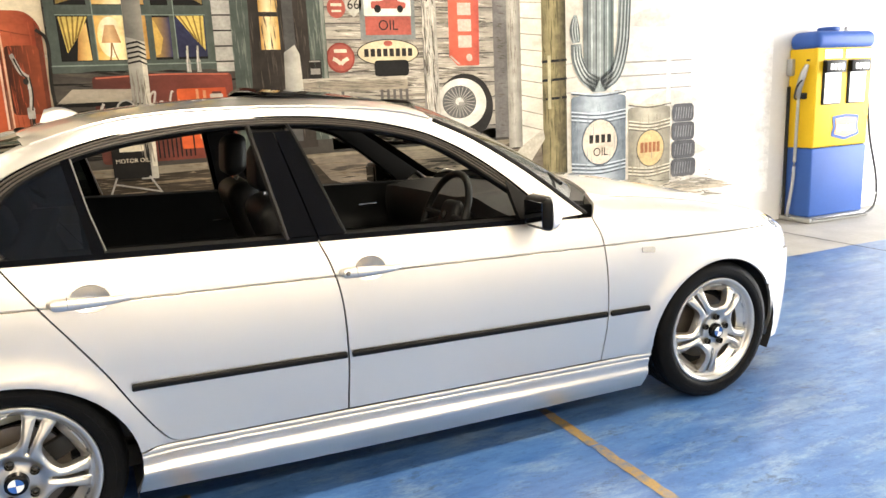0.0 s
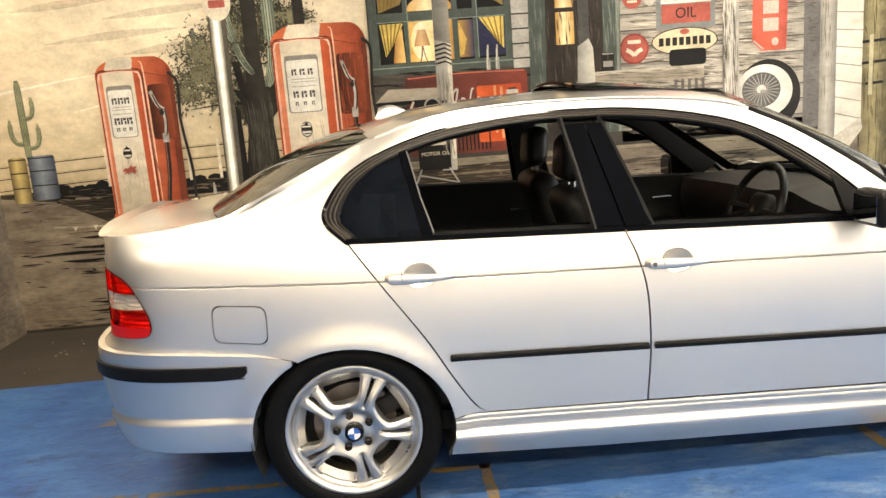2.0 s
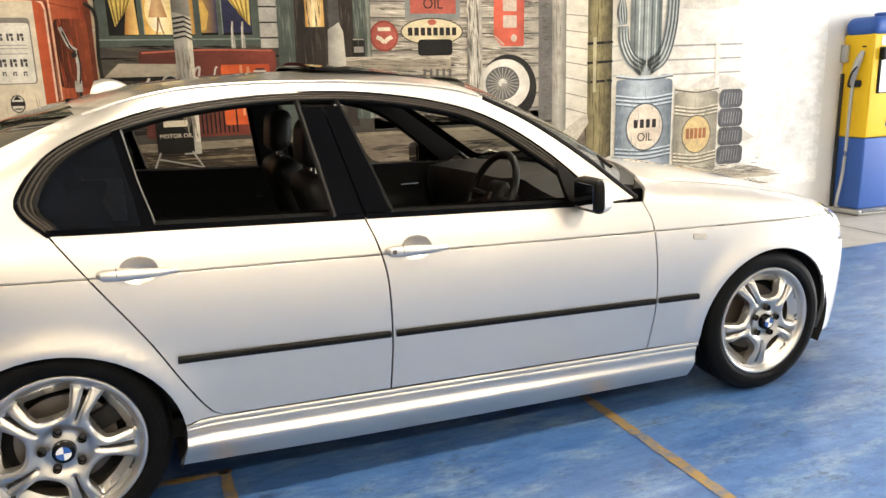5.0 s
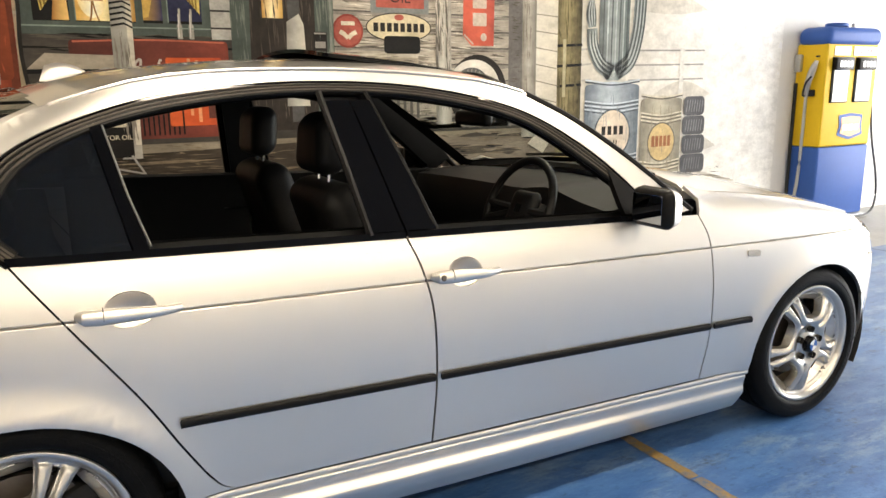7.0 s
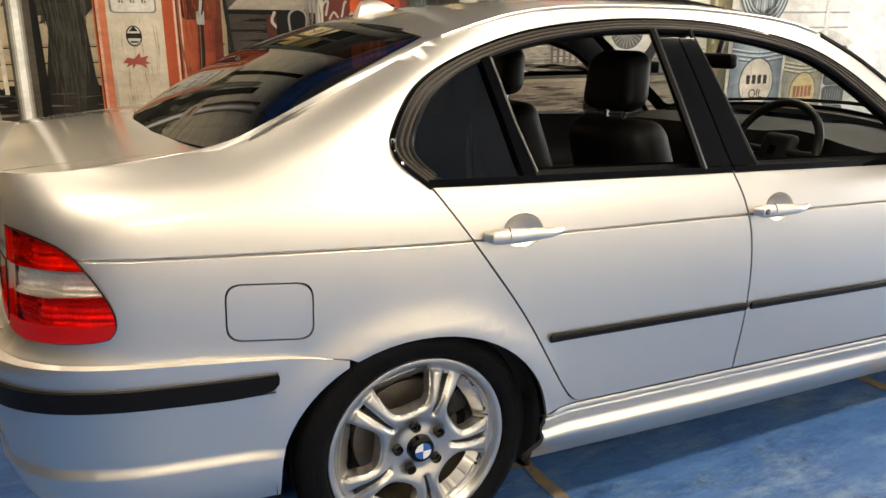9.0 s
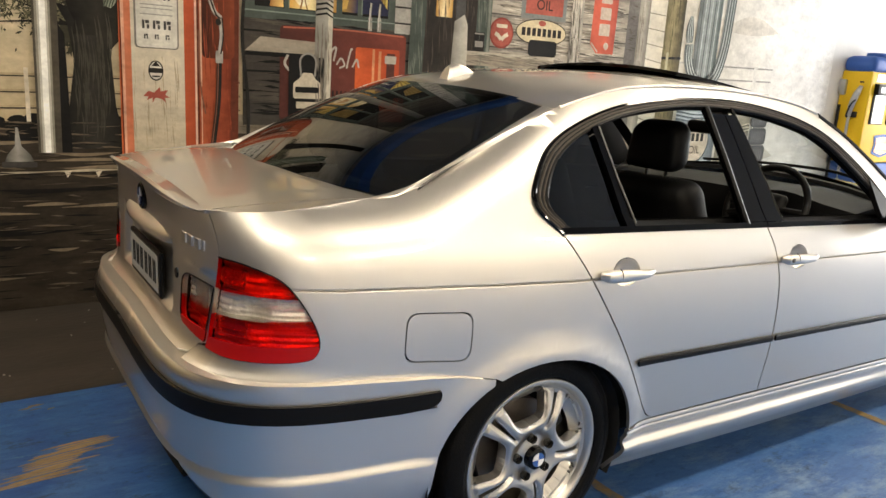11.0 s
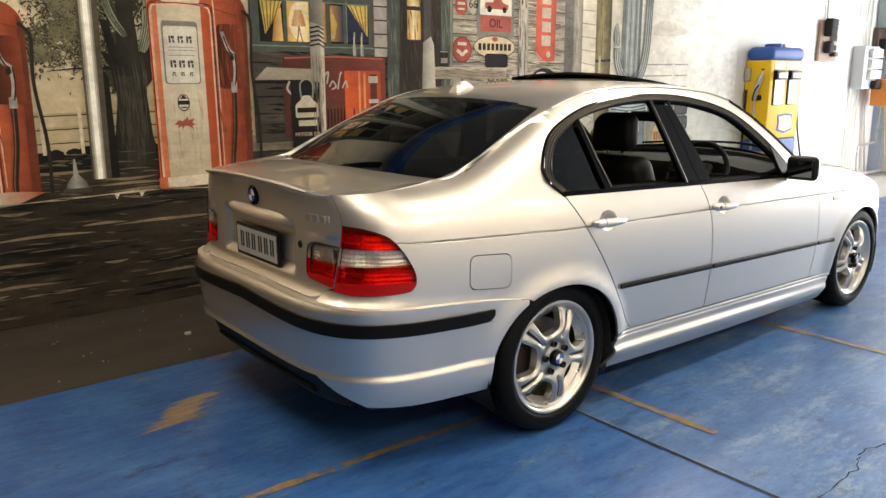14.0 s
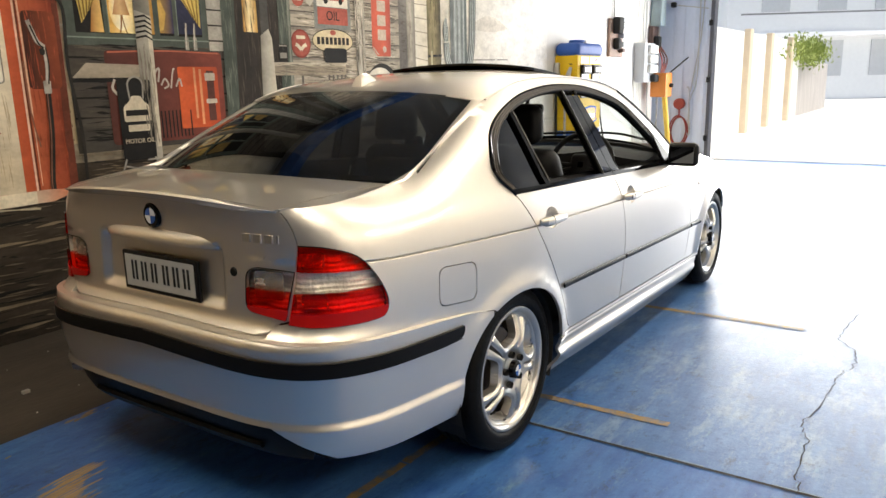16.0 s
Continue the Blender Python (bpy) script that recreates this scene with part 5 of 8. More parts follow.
def fade(a, b, axis=0, mid=None, vary=0.2):
    """Brushed paint that shades from one colour to another across its shape; made once the shape's bounds are known."""
    def make(lo, hi):
        m = bpy.data.materials.new("mural_paint")
        m.use_nodes = True
        n, l = m.node_tree.nodes, m.node_tree.links
        co, sep, ramp = n.new("ShaderNodeTexCoord"), n.new("ShaderNodeSeparateXYZ"), n.new("ShaderNodeValToRGB")
        l.new(co.outputs["Object"], sep.inputs[0])
        nz, add, rng = n.new("ShaderNodeTexNoise"), n.new("ShaderNodeMath"), n.new("ShaderNodeMapRange")
        nz.inputs["Scale"].default_value, nz.inputs["Detail"].default_value = 14, 6
        l.new(co.outputs["Object"], nz.inputs["Vector"])
        rng.clamp = False
        rng.inputs["From Min"].default_value, rng.inputs["From Max"].default_value = lo, hi
        rng.inputs["To Min"].default_value, rng.inputs["To Max"].default_value = -vary / 2, 1 - vary / 2
        l.new(sep.outputs[axis], rng.inputs["Value"])
        add.operation = "MULTIPLY_ADD"
        l.new(nz.outputs["Fac"], add.inputs[0])
        add.inputs[1].default_value = vary
        l.new(rng.outputs[0], add.inputs[2])
        l.new(add.outputs[0], ramp.inputs["Fac"])
        stops = [(0.05, a), (0.95, b)] if mid is None else [(0.04, a), (0.45, mid), (0.96, b)]
        while len(ramp.color_ramp.elements) < len(stops):
            ramp.color_ramp.elements.new(0.5)
        for el, (p, c) in zip(ramp.color_ramp.elements, stops):
            el.position, el.color = p, (*[v * MURAL_TONE for v in c], 1)
        l.new(stain(n, l, co, ramp.outputs["Color"], 0.22), n["Principled BSDF"].inputs["Base Color"])
        n["Principled BSDF"].inputs["Roughness"].default_value = 0.62
        n["Principled BSDF"].inputs["Specular IOR Level"].default_value = 0.15
        return m
    make.axis = axis
    return make


def settle(mat, shapes):
    """The material for shapes, with a fade fitted to their bounds."""
    if not callable(mat):
        return mat
    vals = [p[1 if mat.axis == 2 else 0] for pts in shapes for p in pts]
    return mat(min(vals), max(vals))


def daub(name, pts, layer, mat, owner=None, label=""):
    return part(name, plane_sheet(pts, WALL_Y - 0.0018 * layer), settle(mat, [pts]), owner or mural, label)


def rect(x0, x1, z0, z1, r=0.0):
    p = [(x0, z0), (x1, z0), (x1, z1), (x0, z1)]
    return rounded(p, r, 4) if r else p


def stroke(pts, w, n=6):
    """The outline of a brush stroke along points; w is its width, or a function of the way along."""
    line = [Vector(p) for p in (spline(pts, n) if len(pts) > 2 else pts)]
    left, right = [], []
    for i, p in enumerate(line):
        d = (line[min(i + 1, len(line) - 1)] - line[max(i - 1, 0)]).normalized()
        h = (w(i / (len(line) - 1)) if callable(w) else w) / 2
        left.append(tuple(p + Vector((-d.y, d.x)) * h))
        right.append(tuple(p - Vector((-d.y, d.x)) * h))
    return left + right[::-1]


def many(name, shapes, layer, mat, owner=None):
    """Many small daubs of one colour as one part."""
    bm = bmesh.new()
    y = WALL_Y - 0.0018 * layer
    for k, pts in enumerate(shapes):
        yk = y - 0.0008 * k / max(len(shapes), 8)
        vs = [bm.verts.new((p[0], yk, p[1])) for p in pts]
        f = bm.faces.new(vs)
        f.normal_update()
        if f.normal.y > 0:
            f.normal_flip()
    me = bpy.data.meshes.new(name)
    bm.to_mesh(me)
    bm.free()
    return part(name, me, settle(mat, shapes), owner or mural)


def letters(name, words, x, y, z, size, mat, owner, m=None):
    """Raised letters from the built-in font, facing -y, centred at a place."""
    cu = bpy.data.curves.new(name, "FONT")
    cu.body, cu.size, cu.align_x, cu.align_y, cu.extrude = words, size, "CENTER", "CENTER", 0.0004
    tmp = bpy.data.objects.new(name, cu)
    scene.collection.objects.link(tmp)
    me = bpy.data.meshes.new_from_object(tmp.evaluated_get(bpy.context.evaluated_depsgraph_get()))
    bpy.data.objects.remove(tmp)
    me.transform(Matrix.Translation((x, y, z)) @ (m or pose(0, 0, 0, 90, 0, 0)))
    return part(name, me, mat, owner)


rnd = random.Random(5)
CREAM = paint(0.66, 0.58, 0.44)
INK, SOOT = paint(0.010, 0.009, 0.008, 0.4), paint(0.022, 0.019, 0.016, 0.5)
BEIGE, STONE = paint(0.36, 0.31, 0.24, 0.35, 8, (0.3, 1, 1)), paint(0.30, 0.28, 0.25, 0.35, 6)
TEAL, SIGN_RED = paint(0.075, 0.092, 0.078, 0.35, 8, (1, 1, 0.3)), paint(0.38, 0.095, 0.068, 0.35)

# sky, plain and the dark yard
daub("sky", rect(-3.87, 2.4, 0.9, 3.58), 1, fade((0.60, 0.49, 0.32), (0.80, 0.73, 0.58), 2, (0.72, 0.62, 0.44), 0.16))
many("cloud", [stroke([(x, z), (x + w * 0.5, z + 0.03), (x + w, z + 0.05)], lambda t: 0.05 * math.sin(math.pi * t) + 0.004) for x, z, w in ((-3.4, 1.98, 0.9), (-3.0, 2.12, 0.8), (-2.9, 1.88, 0.6), (-3.6, 2.2, 0.7), (-2.6, 2.3, 0.6))], 2, paint(0.56, 0.47, 0.33, 0.2))
many("dune_line", [stroke([(-3.87, 1.66), (-3.6, 1.70), (-3.0, 1.765), (-2.2, 1.74), (-1.2, 1.72)], lambda t: 0.012 + 0.008 * math.sin(9 * t)), stroke([(-3.3, 1.52), (-2.8, 1.60), (-2.3, 1.61)], lambda t: 0.012 * math.sin(math.pi * t) + 0.002)], 3, paint(0.82, 0.76, 0.62, 0.15))
daub("far_plain", [(-3.87, 1.0), (-1.2, 1.0), (-1.2, 1.72), (-3.0, 1.765), (-3.76, 1.67), (-3.87, 1.66)], 2, fade((0.50, 0.40, 0.24), (0.70, 0.60, 0.42), 2, vary=0.16))
YARD = material("mural_dark_yard", (0.040, 0.031, 0.022), rough=0.7, vary=0.75, scale=2.2, fine=0.45, stretch=(0.45, 1, 2.2), bump=0.08, wash=0.3, spec=0.15)
daub("painted_yard", rect(-3.87, 2.55, 0.0, 1.0), 3, YARD)
many("scrub", [ellipse(rnd.uniform(-3.5, -1.9), 0.98 + rnd.uniform(-0.05, 0.045), rnd.uniform(0.02, 0.06), rnd.uniform(0.008, 0.03), 7, rnd.uniform(0, 90), 360 + rnd.uniform(0, 90)) for _ in range(150)], 4, INK)
many("yard_streak", [stroke([(x, z), (x + w / 2, z + rnd.uniform(-0.012, 0.012)), (x + w, z)], lambda t: 0.002 + 0.016 * math.sin(math.pi * t)) for x, z, w in [(rnd.uniform(-3.8, 2.0), rnd.uniform(0.05, 0.95), rnd.uniform(0.15, 0.6)) for _ in range(90)]], 4, paint(0.22, 0.17, 0.11, 0.5))
many("yard_streak", [stroke([(x, z), (x + w / 2, z + rnd.uniform(-0.012, 0.012)), (x + w, z)], lambda t: 0.002 + 0.022 * math.sin(math.pi * t)) for x, z, w in [(rnd.uniform(-3.8, 2.0), rnd.uniform(0.05, 0.95), rnd.uniform(0.2, 0.7)) for _ in range(70)]], 5, INK)
daub("sand_patch", stroke([(-1.4, 1.0), (0.0, 1.03), (1.3, 1.0), (2.3, 0.98)], lambda t: 0.10 + 0.05 * math.sin(7 * t)), 5, paint(0.26, 0.22, 0.16, 0.6, 7, (0.4, 1, 2)))
daub("yard_light", [(0.35, 0.98), (1.0, 1.03), (2.3, 1.0), (2.36, 0.5), (1.6, 0.55), (0.9, 0.66), (0.5, 0.8)], 4.3, paint(0.20, 0.165, 0.125, 0.7, 4, (0.4, 1, 2.4), 0.35))
many("yard_streak", [stroke([(x, z), (x + w / 2, z + rnd.uniform(-0.012, 0.012)), (x + w, z)], lambda t: 0.002 + 0.02 * math.sin(math.pi * t)) for x, z, w in [(rnd.uniform(0.4, 1.9), rnd.uniform(0.6, 0.97), rnd.uniform(0.1, 0.4)) for _ in range(40)]], 5.5, paint(0.07, 0.058, 0.045, 0.5))
daub("kerb", stroke([(-3.55, 0.745), (-3.1, 0.725), (-2.5, 0.735), (-1.9, 0.745), (-1.5, 0.72)], lambda t: 0.010 + 0.006 * math.sin(40 * t)), 6, paint(0.42, 0.36, 0.25, 0.5))
many("kerb_stone", [[(x, 0.74), (x + 0.035, 0.74), (x + 0.014, 0.705)] for x in (-3.42, -3.28, -2.2, -2.05)], 6, CREAM)

# fence across the plain
rails = [stroke([(-3.87, z - 0.03), (-3.1, z), (-2.2, z + 0.02), (-1.25, z + 0.03)], 0.012) for z in (1.06, 1.14, 1.22)]
many("fence_rail", rails, 4, paint(0.45, 0.36, 0.22))
many("fence_rail", [[(x, z - 0.006) for x, z in r] for r in rails], 3.5, SOOT)
many("fence_post", [rect(x, x + 0.02, 1.0, 1.27) for x in (-3.13, -2.57, -2.36, -1.9, -1.42)], 5, CREAM)


def saguaro(x, z, h, arms, w, mat, shade_mat, layer, ribs=3):
    """A painted cactus: a stem with upturned arms and lighter ribs."""
    shapes = [stroke([(x, z), (x, z + h * 0.5), (x, z + h)], lambda t: w * (0.85 + 0.15 * math.sin(math.pi * t)) * (1 if t < 0.93 else 0.6))]
    lines = [[(x, z), (x, z + h * 0.97)]]
    for dx, z0, z1 in arms:
        pts = [(x, z0), (x + dx * 0.7, z0 + abs(dx) * 0.15), (x + dx, z0 + abs(dx) * 0.8), (x + dx, z1)]
        shapes.append(stroke(pts, lambda t: w * 0.62 * (1 if t < 0.93 else 0.6)))
        lines.append(pts)
    many("cactus", shapes, layer, shade_mat)
    rib = []
    for pts in lines:
        for k in range(ribs):
            o = (k - (ribs - 1) / 2) * w * (0.22 if len(pts) == 2 else 0.14)
            rib.append(stroke([(p[0] + o, p[1] + 0.01) for p in (spline(pts, 4) if len(pts) > 2 else pts)][::2] if len(pts) > 2 else [(pts[0][0] + o, pts[0][1]), (pts[1][0] + o, pts[1][1])], w * 0.07, 3))
    many("cactus_rib", rib, layer + 0.5, mat)


saguaro(-3.63, 1.24, 0.52, [(-0.09, 1.33, 1.50), (0.075, 1.50, 1.64), (0.09, 1.30, 1.46)], 0.05, paint(0.34, 0.34, 0.20), paint(0.16, 0.17, 0.10), 5)
saguaro(-2.42, 1.78, 0.24, [(-0.05, 1.84, 1.95), (0.045, 1.88, 1.97)], 0.03, paint(0.22, 0.22, 0.15), paint(0.12, 0.12, 0.09), 5)
for x0, x1, z0, z1, a, b in ((-3.775, -3.655, 0.93, 1.245, (0.16, 0.12, 0.05), (0.55, 0.42, 0.16)), (-3.645, -3.465, 0.945, 1.25, (0.05, 0.06, 0.08), (0.22, 0.25, 0.28))):
    daub("painted_barrel", rounded(rect(x0, x1, z0, z1), 0.02, 3), 7, fade(a, a, 0, b))
    many("barrel_ring", [rect(x0, x1, z0 + (z1 - z0) * t - 0.004, z0 + (z1 - z0) * t + 0.004) for t in (0.33, 0.66, 0.95)], 7.5, SOOT)

# thorn tree with a dark cactus trunk
leaves = []
for _ in range(6500):
    a, r = rnd.uniform(0, 6.28), abs(rnd.gauss(0, 0.55))
    cx, cz, sx, sz = rnd.choice(((-2.42, 1.70, 0.22, 0.17), (-2.36, 1.86, 0.22, 0.14), (-2.52, 1.60, 0.15, 0.12), (-2.24, 1.56, 0.13, 0.12), (-2.16, 1.97, 0.22, 0.12), (-2.30, 1.72, 0.2, 0.2), (-1.74, 2.05, 0.12, 0.07)))
    x, z = cx + sx * r * math.cos(a), cz + sz * r * math.sin(a)
    d = rnd.uniform(0, 3.14)
    w, h = rnd.uniform(0.008, 0.020), rnd.uniform(0.003, 0.006)
    leaves.append([(x + w * math.cos(d) * c - h * math.sin(d) * s, z + w * math.sin(d) * c + h * math.cos(d) * s) for c, s in ((-1, 0), (0, 1), (1, 0), (0, -1))])
shade_rnd = random.Random(31)
for _ in range(3600):
    cx, cz, sx, sz = shade_rnd.choice(((-2.11, 1.86, 0.07, 0.16), (-2.12, 2.05, 0.08, 0.14), (-2.10, 1.62, 0.06, 0.10), (-1.97, 2.0, 0.06, 0.22), (-1.85, 2.02, 0.05, 0.12), (-2.14, 1.46, 0.04, 0.07)))
    x, z, d = shade_rnd.gauss(cx, sx * 0.6), shade_rnd.gauss(cz, sz * 0.6), shade_rnd.uniform(0, 3.14)
    w, h = shade_rnd.uniform(0.010, 0.024), shade_rnd.uniform(0.003, 0.007)
    leaves.insert(0, [(x + w * math.cos(d) * c - h * math.sin(d) * s, z + w * math.sin(d) * c + h * math.cos(d) * s) for c, s in ((-1, 0), (0, 1), (1, 0), (0, -1))])
many("tree_leaf", leaves[:8200], 5, paint(0.045, 0.042, 0.026, 0.5))
many("tree_leaf", leaves[8200:], 5.5, paint(0.17, 0.155, 0.09, 0.5))
many("tree_branch", [stroke(p, lambda t: 0.02 * (1 - 0.8 * t)) for p in ([(-1.98, 1.35), (-2.15, 1.5), (-2.45, 1.62)], [(-1.98, 1.4), (-2.1, 1.75), (-2.3, 1.9)], [(-1.95, 1.5), (-1.8, 1.8), (-1.7, 2.1)], [(-2.15, 1.5), (-2.3, 1.5), (-2.5, 1.48)])], 5.7, INK)
daub("tree_trunk", [(-2.185, 0.86), (-2.16, 1.08), (-2.125, 1.31), (-2.15, 1.50), (-2.20, 1.60), (-2.10, 1.575), (-2.03, 1.64), (-1.93, 1.58), (-1.85, 1.66), (-1.90, 1.53), (-1.95, 1.44), (-1.945, 1.31), (-1.93, 1.08), (-1.88, 0.86)], 6, fade((0.008, 0.007, 0.006), (0.008, 0.007, 0.006), 0, (0.035, 0.031, 0.025)))
TRUNK_DARK = fade((0.006, 0.005, 0.004), (0.010, 0.009, 0.007), 0, (0.030, 0.026, 0.020), 0.4)
many("tree_trunk", [stroke(pts, w, 8) for pts, w in (([(-2.04, 1.45), (-2.035, 1.8), (-2.03, 2.2), (-2.01, 3.0)], lambda t: 0.17 - 0.07 * min(t * 3, 1)), ([(-1.98, 1.42), (-1.90, 1.50), (-1.83, 1.57), (-1.80, 1.70)], lambda t: 0.10 - 0.05 * t), ([(-2.08, 1.5), (-2.13, 1.62), (-2.16, 1.78)], 0.05), ([(-1.95, 1.55), (-1.905, 1.75), (-1.87, 1.95)], 0.08))], 6.2, TRUNK_DARK)
many("trunk_streak", [stroke([(x, z), (x + 0.006, z + 0.10), (x - 0.004, z + 0.2)], lambda t: 0.006 * math.sin(math.pi * t) + 0.0005) for x, z in [(shade_rnd.uniform(-2.13, -1.94), shade_rnd.uniform(0.88, 1.4)) for _ in range(60)]], 6.35, paint(0.06, 0.055, 0.04, 0.5))
CACTUS_SKIN = fade((0.14, 0.16, 0.11), (0.12, 0.14, 0.10), 0, (0.40, 0.44, 0.33), 0.35)
for pts, w in (([(-2.195, 2.12), (-2.175, 2.02), (-2.155, 1.91)], 0.052), ([(-2.15, 1.90), (-2.11, 1.79), (-2.045, 1.69)], 0.042), ([(-1.905, 2.9), (-1.902, 2.3), (-1.900, 1.87)], 0.085), ([(-1.900, 1.86), (-1.912, 1.74), (-1.955, 1.60)], 0.062)):
    many("cactus", [stroke(pts, lambda t: w * min(1.0, 0.55 + 5 * min(t, 1 - t)), 8)], 6.5, CACTUS_SKIN)
    for k in (-0.3, -0.1, 0.12, 0.32):
        many("cactus_rib", [stroke([(x + k * w, z) for x, z in pts], 0.006)], 7.0, paint(0.07, 0.08, 0.055, 0.4))
daub("dark_post", rect(-1.735, -1.66, 1.9, 3.5), 6, SOOT)
def pole_band(name, a, b, layer, mat):
    """An upright band of the pole, from one part of its width to another."""
    lo, hi = (-2.315, -2.205), (-2.295, -2.165)
    at = [(e[0] + (e[1] - e[0]) * t, z) for e, z, t in ((lo, 0.84, a), (lo, 0.84, b), (hi, 3.4, b), (hi, 3.4, a))]
    daub(name, at, layer, mat)


pole_band("pole", 0, 1, 8, paint(0.085, 0.072, 0.052, 0.4))
pole_band("pole_side", 0.10, 0.72, 8.2, paint(0.30, 0.275, 0.215, 0.4, 9, (3, 1, 0.3)))
pole_band("pole_side", 0.20, 0.63, 8.4, paint(0.58, 0.55, 0.46, 0.3, 9, (3, 1, 0.3)))
pole_band("pole_light", 0.29, 0.54, 8.6, paint(1.02, 1.0, 0.92, 0.15))
daub("pole_shadow", [(-2.205, 0.84), (-2.155, 0.84), (-2.165, 1.45), (-2.198, 1.5)], 7.5, INK)
daub("pole_sign", ellipse(-2.235, 2.17, 0.095, 0.115), 9, CREAM)
daub("pole_sign_mark", rect(-2.29, -2.18, 2.14, 2.19, 0.01), 9.5, SIGN_RED)
daub("funnel", [(-2.475, 0.785), (-2.335, 0.785), (-2.352, 0.83), (-2.392, 0.875), (-2.404, 0.97), (-2.414, 0.97), (-2.422, 0.875), (-2.458, 0.83)], 8, fade((0.06, 0.06, 0.05), (0.07, 0.07, 0.06), 0, (0.34, 0.32, 0.28)))
daub("funnel_base", rounded(rect(-2.485, -2.325, 0.765, 0.795), 0.008, 2), 8.2, paint(0.05, 0.045, 0.04))


def painted_pump(x0, x1, z0, z1, split):
    """An orange and cream filling pump: front, side, dial, nozzle, hose and plinth."""
    w, h = split - x0, z1 - z0
    top = z1 - 0.105 * h
    own = daub("painted_pump", rounded([(x0 - 0.01, z0 + 0.03), (x1, z0 + 0.05), (x1 + 0.01, z1 - 0.10), (x1 - 0.06, z1 - 0.01), (x0 + 0.12, z1), (x0 - 0.005, z1 - 0.07)], [0, 0.02, 0.06, 0.06, 0.08, 0.06], 6), 8,
               fade((0.58, 0.14, 0.05), (0.22, 0.04, 0.018), 0, (0.60, 0.15, 0.06), 0.2), label="orange and cream filling pump")
    daub("front_shadow", rounded(rect(x0 - 0.002, split + 0.014, z0 + 0.03, top + 0.042), 0.05, 5), 8.3, paint(0.16, 0.032, 0.014, 0.4), own)
    rim = [(x0 + 0.012, z0 + 0.06), (x0 + 0.012, top - 0.03), (x0 + 0.025, top + 0.012), (x0 + 0.06, top + 0.026), (split - 0.05, top + 0.026), (split - 0.016, top + 0.010), (split - 0.005, top - 0.03), (split - 0.005, z0 + 0.06)]
    many("front_rim", [stroke([(p[0] + (q[0] - p[0]) * t / 4, p[1] + (q[1] - p[1]) * t / 4) for t in (0, 2, 4)], 0.012, 2) for p, q in zip(rim, rim[1:])], 9.1, paint(0.78, 0.50, 0.36, 0.4), own)
    daub("hood_line", stroke([(split + 0.01, z0 + h * 0.905), ((split + x1) / 2, z0 + h * 0.885), (x1 - 0.01, z0 + h * 0.87)], 0.007), 9.2, paint(0.20, 0.045, 0.02), own)
    daub("side_light", stroke([(split + 0.026, z0 + 0.10), (split + 0.024, z0 + h * 0.5), (split + 0.018, z1 - 0.10), (split - 0.005, z1 - 0.03)], lambda t: 0.004 + 0.006 * math.sin(math.pi * t)), 9.2, paint(0.78, 0.46, 0.30, 0.4), own)
    daub("pump_front", rounded(rect(x0 + 0.005, split, z0 + 0.03, top + 0.03), 0.05, 5), 8.5, fade((0.62, 0.20, 0.10), (0.42, 0.08, 0.03), 0, (0.60, 0.14, 0.05), 0.15), own)
    daub("cream_stripe", rounded(rect(x0 + w * 0.135, x0 + w * 0.83, z0 + 0.03, top + 0.028), 0.02, 4), 9, fade((0.52, 0.44, 0.31), (0.62, 0.54, 0.40), 2, (0.68, 0.60, 0.46), 0.3), own)
    daub("cream_stripe", rounded([(x0 + w * 0.20, top + 0.036), (x0 + w * 0.82, top + 0.036), (x0 + w * 0.86, z1 - 0.004), (x0 + w * 0.30, z1 - 0.004)], 0.015, 3), 9, CREAM, own)
    daub("cap_line", stroke([(x0 - 0.005, top + 0.02), (x0 + w * 0.5, top + 0.034), (split, top + 0.02)], 0.008), 9.5, paint(0.30, 0.07, 0.03), own)
    daub("dial_rim", rounded(rect(x0 + w * 0.18, x0 + w * 0.76, z0 + h * 0.525, z0 + h * 0.835), 0.025, 4), 9.3, paint(0.22, 0.20, 0.17), own)
    daub("dial", rounded(rect(x0 + w * 0.205, x0 + w * 0.74, z0 + h * 0.53, z0 + h * 0.81), 0.02, 3), 9.6, paint(0.66, 0.63, 0.55), own)
    digits = []
    for row, n, s in ((0.745, 3, 0.030), (0.625, 3, 0.032), (0.575, 3, 0.018)):
        for k in range(n):
            cx, cz = x0 + w * (0.33 + 0.14 * k), z0 + h * row
            digits += [rect(cx - s * 0.6, cx - s * 0.2, cz - s * 0.7, cz + s * 0.7, 0.002), rect(cx - s * 0.1, cx + s * 0.55, cz + s * 0.15, cz + s * 0.7, 0.002), rect(cx + s * 0.15, cx + s * 0.55, cz - s * 0.7, cz, 0.002)]
    many("dial_digit", digits, 10, paint(0.07, 0.065, 0.06), own)
    many("dial_line", [rect(x0 + w * 0.26, x0 + w * 0.68, z0 + h * r, z0 + h * r + 0.006) for r in (0.665, 0.69, 0.705)], 10, paint(0.35, 0.34, 0.30), own)
    ex, ez = x0 + w * 0.445, z0 + h * 0.432
    daub("emblem", ellipse(ex, ez, w * 0.10, w * 0.135), 9.6, SOOT, own)
    daub("emblem_face", ellipse(ex, ez, w * 0.085, w * 0.118), 9.8, paint(0.62, 0.58, 0.50), own)
    many("emblem_band", [rect(ex - w * 0.095, ex + w * 0.095, ez - 0.012, ez + 0.014, 0.004), rect(ex - w * 0.05, ex + w * 0.05, ez - 0.034, ez - 0.026), [(ex - w * 0.06, ez + 0.024), (ex + w * 0.06, ez + 0.024), (ex, ez + 0.05)]], 10, SOOT, own)
